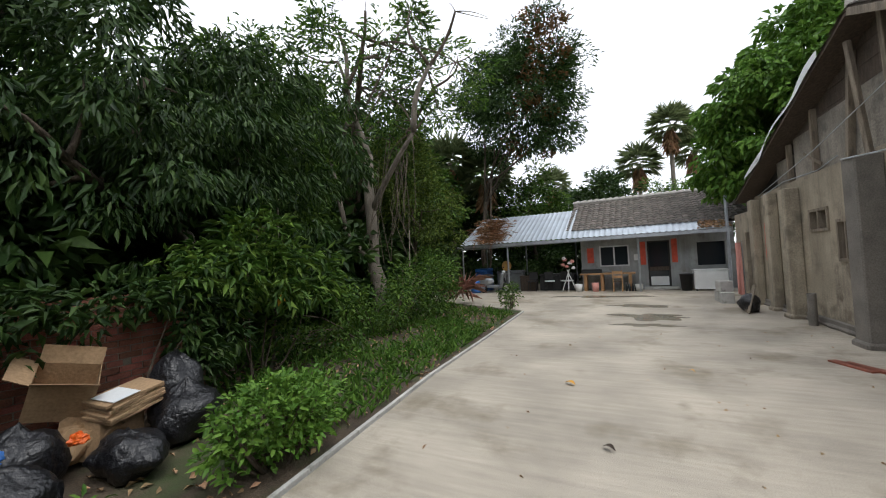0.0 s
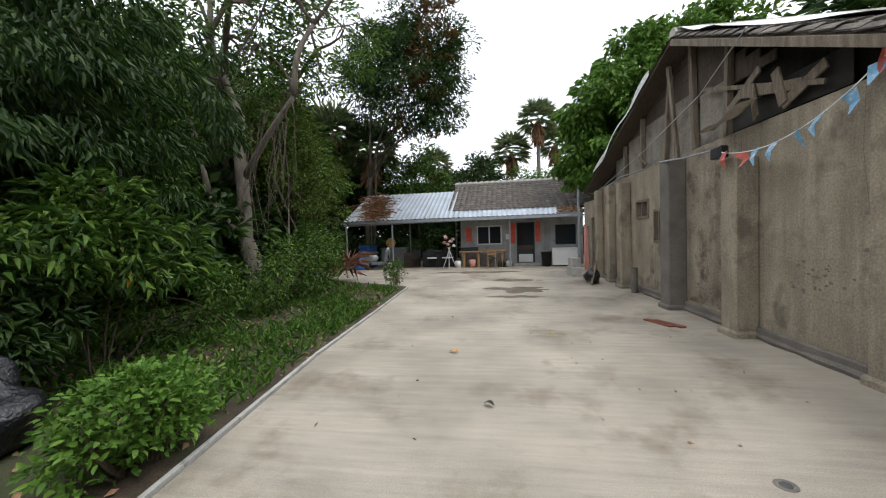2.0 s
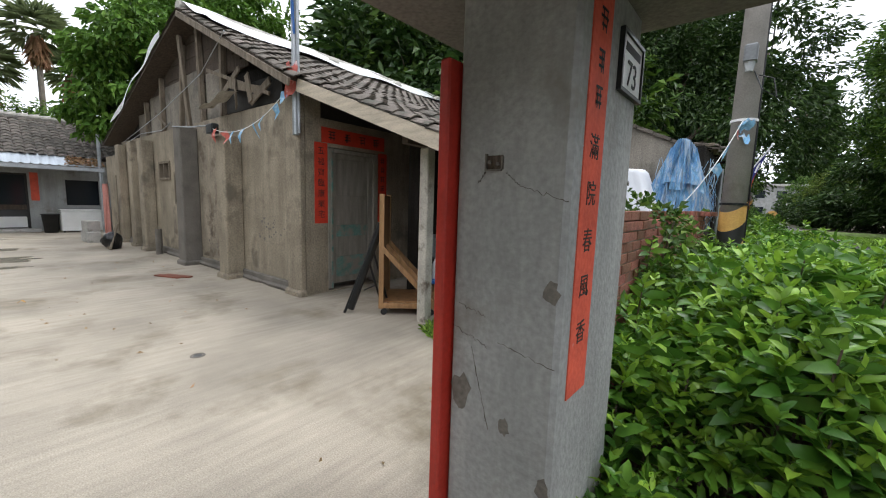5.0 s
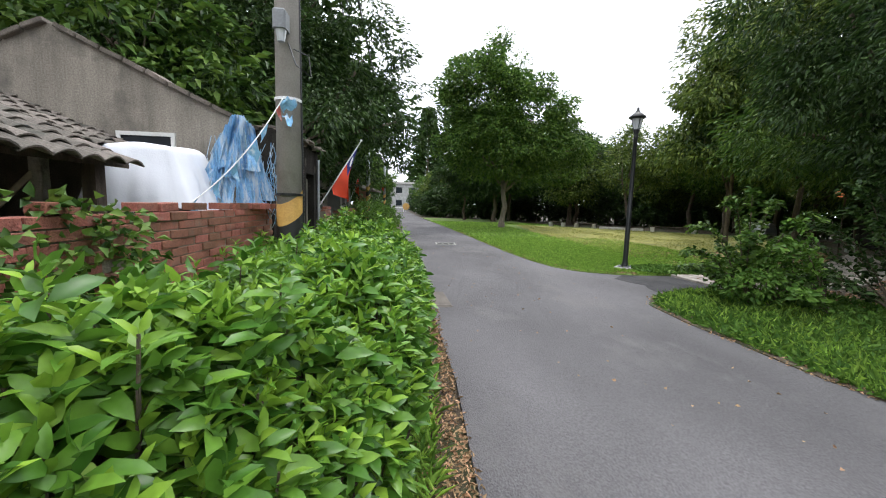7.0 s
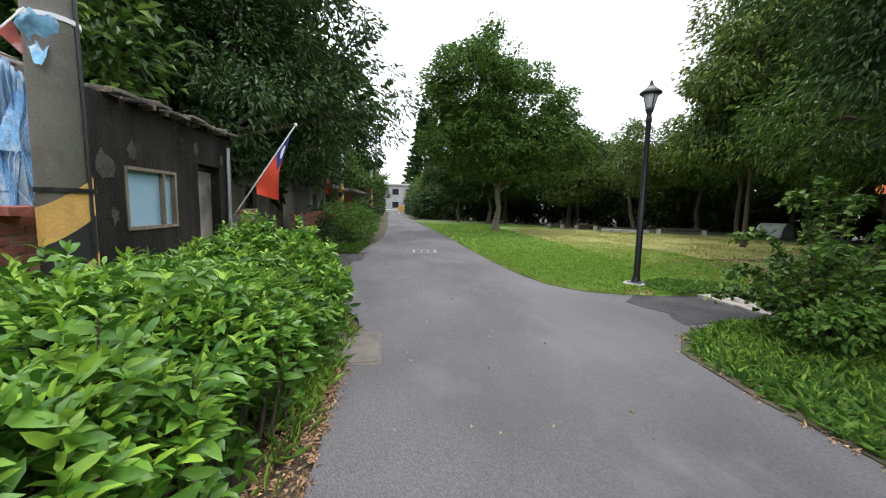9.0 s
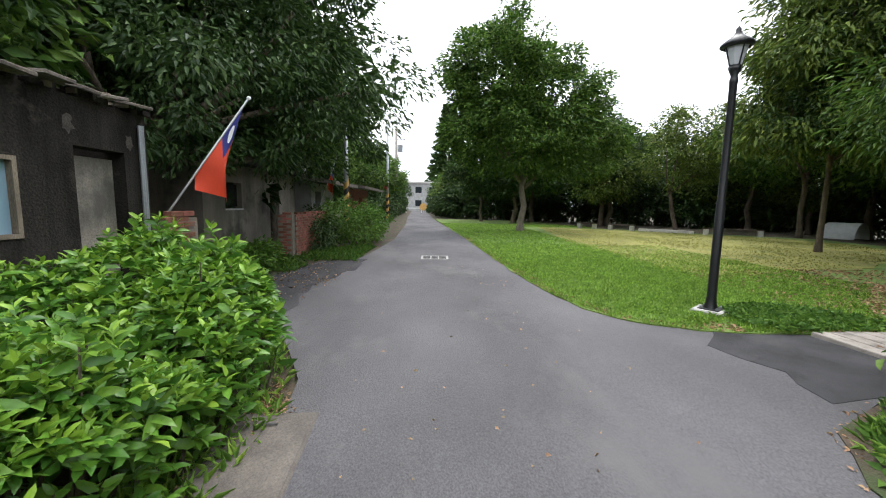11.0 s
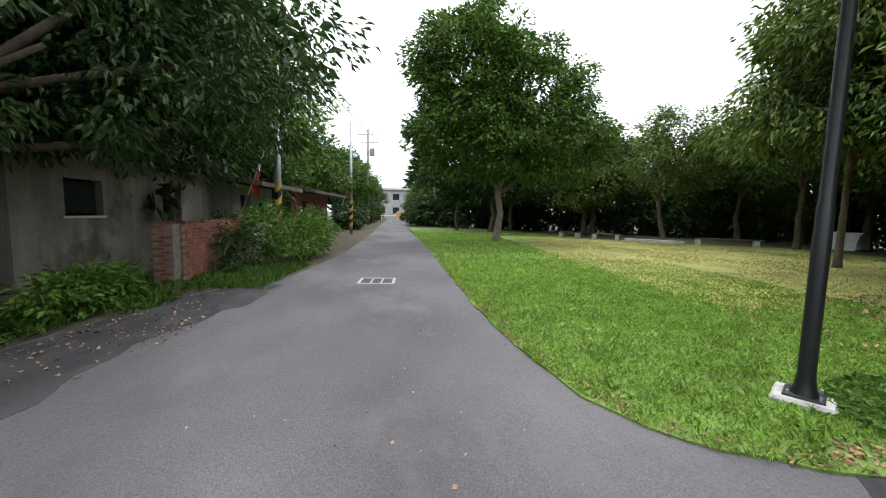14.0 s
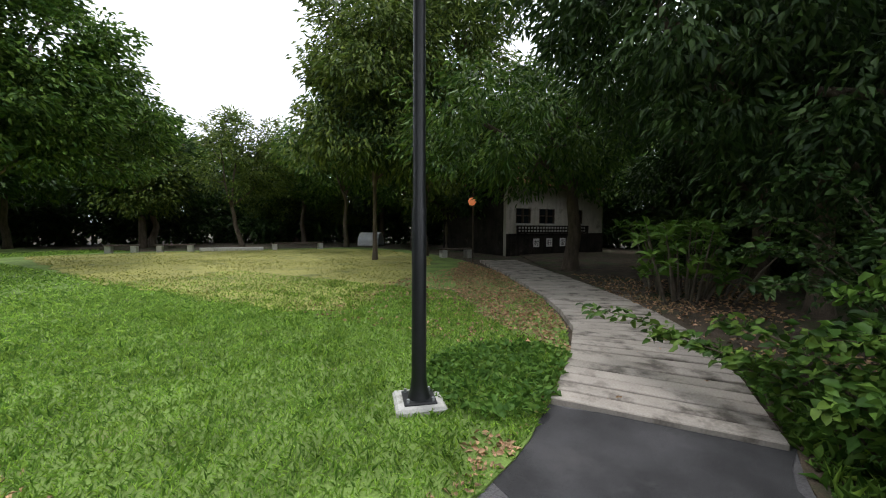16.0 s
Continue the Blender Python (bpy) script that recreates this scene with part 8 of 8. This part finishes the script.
# left of the lane
wood([(-7.5, 12.5, 1, 0.85), (-6.2, 17.5, 0, 0.9), (-10.5, 15, 1), (-6.5, 22.5, 1, 0.9), (-5.2, 26.5, 0, 0.8), (-6.5, 31, 1, 0.85), (-4.8, 36, 1, 0.75), (-5.5, 42, 0, 0.85), (-4.5, 48, 1, 0.8), (-5, 56, 0), (-4.2, 66, 1), (-4, 80, 0), (-11, 22, 1), (-12, 30, 0), (-9, 38, 1)])
tree("tree", (-5.20, 13.20, 0), 2.4, 0.17, [(1.0, -1.5, 3.4, 1.9, 1.9, 1.2), (2.0, 0.8, 3.5, 2.1, 2.0, 1.4), (0.8, 2.5, 4.8, 2.6, 2.4, 2.0), (-0.6, 0.2, 5.8, 2.8, 2.6, 2.0), (2.6, 3.0, 3.2, 1.8, 1.7, 1.1), (-1.8, -2.0, 4.2, 1.8, 1.8, 1.4), (4.0, 2.6, 4.2, 1.3, 1.8, 1.5), (1.6, 0.9, 2.5, 1.2, 1.6, 0.5), (1.0, 1.5, 7.6, 2.6, 2.4, 1.6), (3.0, 1.6, 5.8, 1.5, 1.6, 1.3)], 380, 100, 0.55, (0.17, 0.06), M_leaf_dark, M_bark, "spreading dark-leaved tree overhanging the lane houses", hang=0.25)
tree("tree", (-4.59, 18.51, 0), 2.6, 0.15, [(0.8, 0, 4.4, 2.0, 2.0, 1.5), (0, 0.5, 5.8, 2.0, 2.0, 1.4)], 100, 90, 0.6, (0.2, 0.07), M_leaf, M_bark, "green tree overhanging the lane", hang=0.25)
tree("tree", (-5.24, 23.84, 0), 2.8, 0.15, [(0.8, 0, 5.0, 2.2, 2.0, 1.6), (1.2, 1.5, 6.2, 2.0, 2.0, 1.4)], 90, 70, 0.7, (0.22, 0.08), M_leaf_light, M_bark, "light green tree above the lane", hang=0.2)
tree("tree", (-5.74, 22.59, 0), 3.0, 0.06, [(1.0, 0, 5.6, 1.2, 1.2, 0.9), (1.6, 1.0, 6.6, 1.0, 1.0, 0.7)], 22, 60, 0.5, (0.18, 0.07), M_leaf_pink, M_bark, "slim tree with pinkish dry blossoms above the lane", hang=0.2)
shrub("shrub", (-3.3, 14.6, 0), [(0, 0, 0.3, 0.4, 0.7, 0.3), (0.1, -0.8, 0.25, 0.35, 0.5, 0.25)], 60, 34, 0.22, (0.13, 0.05), M_leaf_light, "bright green bush at the foot of the lane wall", 14, "bush")
shrub("shrub", (-1.95, 20.0, 0), [(0, 0, 0.7, 0.7, 1.7, 0.55), (-0.7, -0.6, 0.9, 0.6, 1.2, 0.7), (0.2, 1.5, 0.8, 0.6, 1.2, 0.6), (-0.4, 2.6, 0.9, 0.7, 1.0, 0.7)], 170, 36, 0.26, (0.15, 0.05), M_leaf_light, "bushy bright green weeds at the lane's edge", 26, "bush")
shrub("shrub", (-2.85, 17.9, 0), [(0, 0, 0.5, 0.5, 0.7, 0.5), (-0.2, 0.3, 0.9, 0.45, 0.5, 0.45)], 60, 34, 0.24, (0.13, 0.05), M_leaf_dark, "creeper over the brick wall end", 10, "bush")
shrub("shrub", (-2.55, 4.0, 0.6), [(0, 0, 0.55, 0.35, 0.6, 0.45), (0.1, 0.6, 0.4, 0.3, 0.4, 0.4)], 70, 30, 0.16, (0.07, 0.05), M_leaf, "creeper hanging over the brick wall", 4, "bush")

# Norfolk pine far down the lane
pn = thing("pine_tree", pose(3.4, 98, 0), "tall tiered pine far behind the park", "tree")
part("trunk", Geo().tube([(0, 0, -0.05), (0, 0, 25)], [0.4, 0.05], 8), M_bark, pn)
pp, dd = [], []
for k in range(26):
    z = 4 + 20.5 * k / 26
    R = 5.6 * (1 - k / 27) * (0.8 + 0.2 * (k % 2))
    for b in range(7):
        a = b * 0.9 + k * 0.5
        for s in np.linspace(0.15, 1, 16):
            pp.append((R * s * math.cos(a), R * s * math.sin(a), z + 0.3 * s + 0.15 * rng.normal()))
            dd.append((math.cos(a), math.sin(a), 0.25 * rng.normal() + 0.1))
o = new("crown", leaf_mesh("crown", np.array(pp), np.array(dd), 1.5, 0.8, M_leaf_dark, droop=0.15))
o.parent = pn

# ---- yard trees ----
tree("tree", (-15.5, -9.3, 0), 3.6, 0.28, [(0.8, 0.6, 6.2, 2.6, 2.4, 1.8), (-1.5, -1.5, 7.4, 2.6, 2.6, 2.0), (2.4, 2.0, 9.0, 2.0, 2.0, 1.8), (-0.5, 3.0, 8.2, 2.0, 2.2, 1.6)], 130, 80, 0.7, (0.26, 0.08), M_leaf, M_bark, "forked old tree in the thicket", (0.5, -0.8), twigs=40)
tree("tree", (-24.8, -8.0, 0), 6.0, 0.15, [(0.5, 3.2, 10.4, 2.6, 2.9, 3.4), (0.2, 4.0, 12.8, 2.2, 2.5, 2.4), (0.6, 1.4, 8.4, 1.8, 1.8, 1.7), (0.4, 4.8, 9.0, 1.6, 1.5, 1.9), (0.3, 0.8, 11.6, 2.0, 1.8, 2.0)], 250, 95, 0.75, (0.26, 0.08), M_leaf_dark, M_bark, "tall tree with rust-tipped leaves by the carport", (0.2, 0.5))
tree("tree", (-24.4, -7.5, 0), 6.2, 0.06, [(0.7, 4.0, 12.0, 1.5, 1.6, 2.8), (0.7, 3.4, 8.6, 1.5, 1.6, 1.8)], 34, 70, 0.5, (0.24, 0.08), M_leaf_rusty, M_bark, "rusty young growth beside the tall tree", (0.2, 0.5))
# mango in the near corner: long hanging leaves
tree("mango_tree", (-6.8, -7.2, 0), 2.2, 0.25, [(0.5, 0.8, 4.6, 2.4, 2.0, 1.8), (-1.8, 0.8, 4.2, 2.2, 2.0, 1.6), (1.6, 1.4, 3.0, 1.6, 1.3, 1.1), (-0.8, 1.9, 2.3, 1.3, 0.9, 0.9), (2.6, 0.2, 4.2, 1.6, 1.8, 1.8), (0.6, 2.1, 1.9, 1.0, 0.7, 0.6)], 300, 80, 0.42, (0.21, 0.05), M_leaf_dark, M_bark, "dense mango tree with long hanging leaves", hang=0.9)
shrub("young_mango", (-6.9, -4.9, 0), [(0, 0, 1.9, 0.8, 0.6, 0.5), (0.6, 0.3, 1.5, 0.7, 0.6, 0.45), (-0.5, 0.4, 1.4, 0.6, 0.6, 0.45)], 60, 40, 0.26, (0.19, 0.05), M_leaf, "fresh green mango shoots", 6, "bush", 0.35)
tree("tree", (-10.2, -8.6, 0), 2.5, 0.14, [(0, 0.2, 4.4, 1.9, 1.5, 1.6), (0.2, -0.4, 6.4, 1.9, 1.9, 1.6), (1.5, 0.4, 3.3, 1.6, 1.4, 1.2), (0.4, 1.2, 2.4, 1.2, 0.8, 0.9)], 180, 80, 0.5, (0.17, 0.06), M_leaf, M_bark, "slim tangled tree in the thicket")
tree("tree", (-16.4, -7.7, 0), 2.4, 0.1, [(0, 0.4, 3.6, 1.8, 1.5, 1.3), (-1.0, 0.6, 2.5, 1.3, 0.9, 0.9), (0.8, 0, 5.0, 1.6, 1.6, 1.4)], 130, 70, 0.45, (0.16, 0.055), M_leaf_olive, M_bark, "slim olive tree at the bed's edge")
shrub("thicket", (-10.5, -5.2, 0), [(0, 0, 0.7, 1.6, 0.8, 0.7), (2.0, 0.2, 0.6, 1.2, 0.7, 0.6), (-2.0, 0.1, 0.8, 1.4, 0.8, 0.8), (-3.6, -0.6, 1.0, 1.2, 0.9, 0.9)], 190, 40, 0.3, (0.13, 0.045), M_leaf, "tangle of green undergrowth", 30, "bush")
shrub("thicket", (-15.5, -7.2, 0), [(0, 0, 0.8, 1.3, 0.8, 0.8), (-1.6, 0, 1.2, 1.0, 0.9, 1.0), (1.5, 0.4, 0.6, 1.0, 0.7, 0.6)], 120, 36, 0.3, (0.14, 0.045), M_leaf_dark, "dark undergrowth at the yard's edge", 20, "bush")
shrub("bush", (-5.35, -2.5, 0), [(0, 0, 0.34, 0.52, 0.42, 0.3), (0.35, 0.1, 0.3, 0.3, 0.3, 0.25), (-0.4, -0.1, 0.3, 0.35, 0.3, 0.25)], 200, 18, 0.1, (0.065, 0.035), M_leaf_light, "leafy pale green bush at the yard's edge", 24, "bush", 0.25, True, 0.5)
shrub("bush", (-4.0, -2.6, 0), [(0, 0, 0.12, 0.35, 0.25, 0.14)], 36, 14, 0.09, (0.07, 0.03), M_weed, "small weedy bush at the yard's edge", 8, "bush", 0.25, True, 0.5)
shrub("bush", (-14.6, -3.3, 0), [(0, 0, 0.4, 0.3, 0.3, 0.4)], 40, 14, 0.14, (0.1, 0.03), M_leaf, "thin weed growing at the concrete edge", 8, "bush")
# crooked bare-limbed tree and dead fronds in the thicket
ct2 = thing("dead_tree", pose(-13.3, -7.2, 0), "crooked old trunk with bare twisting limbs", "tree")
g = Geo()
g.tube([(0.1, 0.1, -0.1), (0.0, 0.0, 0.8), (-0.1, -0.35, 1.6), (-0.1, -0.3, 2.5), (0.0, -0.3, 4.0), (0.0, -0.25, 5.2)], [0.36, 0.27, 0.23, 0.19, 0.17, 0.15], 10)
part("trunk", g, M_bark_pale, ct2, smooth=True)
BARE = [((-0.1, -0.35, 1.6), (0.1, -1.3, 2.9), 0.12), ((0.1, -1.3, 2.9), (0.2, -1.7, 5.2), 0.1), ((0.2, -1.7, 5.2), (0.1, -1.3, 8.6), 0.09), ((0.0, -0.25, 5.2), (0.2, -1.0, 7.4), 0.12), ((0.2, -1.0, 7.4), (0.1, -1.2, 9.6), 0.1), ((0.2, -1.0, 7.4), (0.3, 0.1, 9.8), 0.08),
         ((-0.05, -0.2, 3.4), (0.3, 1.7, 5.5), 0.11), ((0.3, 1.7, 5.5), (0.2, 2.3, 7.4), 0.1), ((0.2, 2.3, 7.4), (0.4, 3.3, 8.6), 0.06), ((0.2, 2.3, 7.4), (0.0, 1.6, 9.4), 0.05), ((0.3, 0.1, 8.6), (0.4, 1.9, 8.0), 0.045), ((0.4, 1.9, 8.0), (0.3, 3.2, 7.2), 0.025), ((0.1, -1.3, 8.6), (0.0, -3.2, 9.6), 0.05),
         ((0.2, -0.6, 6.3), (0.5, 0.9, 7.6), 0.04), ((0.5, 0.9, 7.6), (0.4, 2.0, 8.9), 0.025), ((0.3, 1.7, 5.5), (0.5, 0.8, 6.9), 0.03)]
for a, b, r in BARE:
    g = Geo()
    limb(g, a, b, r, r * 0.55, 0.12, 7, 7)
    part("limb", g, M_bark_pale if r > 0.08 else M_bark, ct2, smooth=True)
g = Geo()
for k in range(46):
    a = Vector(BARE[int(rng.integers(3, 16))][1])
    limb(g, a, a + Vector((rng.normal() * 0.5, rng.normal() * 0.9, rng.normal() * 0.5 - 0.1)), 0.018, 0.005, 0.15, 5, 4)
for k in range(16):
    y = 0.4 + 1.6 * rng.random()
    g.tube([(0.4, y, 4.4 + rng.random()), (0.6, y + 0.3 * rng.normal(), 3.2), (0.7, y + 0.4 * rng.normal(), 1.6 + rng.random())], 0.009, 4)
part("twig_tangle", g, M_bark, ct2, "bare twigs and hanging dry vines", kind="stuff")
n = 90
df = leaf_mesh("dead_fronds", np.array([(-15.6, -5.3, 0.55)]) + rng.normal(size=(n, 3)) * [0.15, 0.15, 0.12], rng.normal(size=(n, 3)) * [1, 1, 0.35] + [0, 0, 0.25], rng.uniform(0.4, 0.9, n), 0.035, mat("pink_dead_frond", (0.4, 0.22, 0.16), 0.9, 0.25, 6, 40, 0, island=0.3), droop=0.3)
tagged(new("dead_fronds", df), "clump of pinkish dead fronds", "plant")
# tall wood behind the thicket and behind the houses
wood([(-12 - 3.4 * i, -13.5 - 1.2 * math.sin(i * 1.7), i % 2, 1.25) for i in range(6)] + [(-5 - 4 * i, -18 + math.sin(i), i % 3, 1.35) for i in range(8)] + [(-3.5, -10, 0, 1.0), (-33, -12, 1), (-36, -7, 0)])
shrub("creeper", (-4.9, -4.35, 0), [(-1.1, 0, 0.9, 0.4, 0.25, 0.5), (1.0, -0.05, 1.15, 0.6, 0.25, 0.3), (0, -0.1, 1.3, 0.9, 0.25, 0.2)], 70, 30, 0.2, (0.15, 0.045), M_leaf_dark, "dark leaves hanging over the brick wall", 6, "bush", 0.4)
shrub("bush", (-3.55, -3.9, 0), [(0, 0, 0.3, 0.3, 0.4, 0.3), (0.15, 0.4, 0.25, 0.25, 0.3, 0.25)], 50, 18, 0.12, (0.09, 0.05), M_leaf, "leafy weeds beside the rubbish heap", 8, "bush")
wood([(-28, -5.6, 1, 0.86), (-30, -1.6, 0, 1.02), (-29, -9, 0, 1.0), (-31, 2, 1, 0.75), (-34, -4, 0, 0.9), (-36, 4, 1, 0.8), (-38, 10, 0, 1.0)], (0.95, 1.05))
tree("tree", (-21.0, 6.4, 0), 3.5, 0.25, [(0.6, -1.2, 5.9, 2.8, 2.5, 2.5), (0, 0.6, 7.9, 2.6, 2.6, 2.2), (0.5, -2.8, 4.8, 1.3, 1.2, 1.3), (0.2, 2.2, 9.4, 1.4, 1.4, 1.2)], 260, 100, 0.62, (0.3, 0.15), M_leaf_light, M_bark, "big heart-leaved tree rising behind the old house", hang=0.5)
wood([(-16, 14.5, 0, 1.75), (-12.5, 16, 1, 1.7), (-19.5, 16, 0, 1.8), (-9.5, 15, 0, 1.45), (-22.5, 13, 1, 1.45), (-14, 21, 1, 1.9), (-6.5, 19, 0, 1.5)], (0.95, 1.1))


def fan_palm(place, h, label, R=1.7):
    t = thing("palm_tree", pose(*place), label, "palm tree")
    part("trunk", Geo().tube([(0, 0, -0.05), (0.1, 0, h * 0.5), (0, 0, h)], [0.22, 0.17, 0.15], 10), M_bark_pale, t, smooth=True)
    P, D, Ls, Wd = [], [], [], []
    PB, DB = [], []
    for k in range(34):
        a = k * 2.4
        el = 1.35 - 2.0 * (k / 34)
        ax = Vector((math.cos(a) * math.cos(el), math.sin(a) * math.cos(el), math.sin(el)))
        base = Vector((0, 0, h)) + ax * R * 0.55
        s1 = ax.cross(Vector((0, 0, 1))).normalized()
        for f in np.linspace(-1.25, 1.25, 13):
            dv = ax * math.cos(f) + s1 * math.sin(f)
            P.append(base)
            D.append(dv + Vector((0, 0, -0.12)))
    for k in range(120):
        a = rng.uniform(0, 6.28)
        PB.append((0.18 * math.cos(a), 0.18 * math.sin(a), h - rng.uniform(0.1, 1.2)))
        DB.append((0.25 * math.cos(a), 0.25 * math.sin(a), -1))
    o = new("fronds", leaf_mesh("fronds", np.array(P), np.array(D), R * 0.75, 0.075, M_frond, droop=0.2))
    o.parent = t
    o = new("dead_fronds", leaf_mesh("dead_fronds", np.array(PB), np.array(DB), 1.5, 0.22, M_palmdry))
    o.parent = t
    return t


for x, y, h in ((-40, 0.9, 9.6), (-40, 3.4, 12.4), (-42, -6.8, 9.0), (-26.5, -8.2, 7.5), (-44, 5.4, 11.0), (-25.5, -10.2, 8.4)):
    fan_palm((x, y, 0), h - 0.5, "tall fan palm with a skirt of dead fronds")
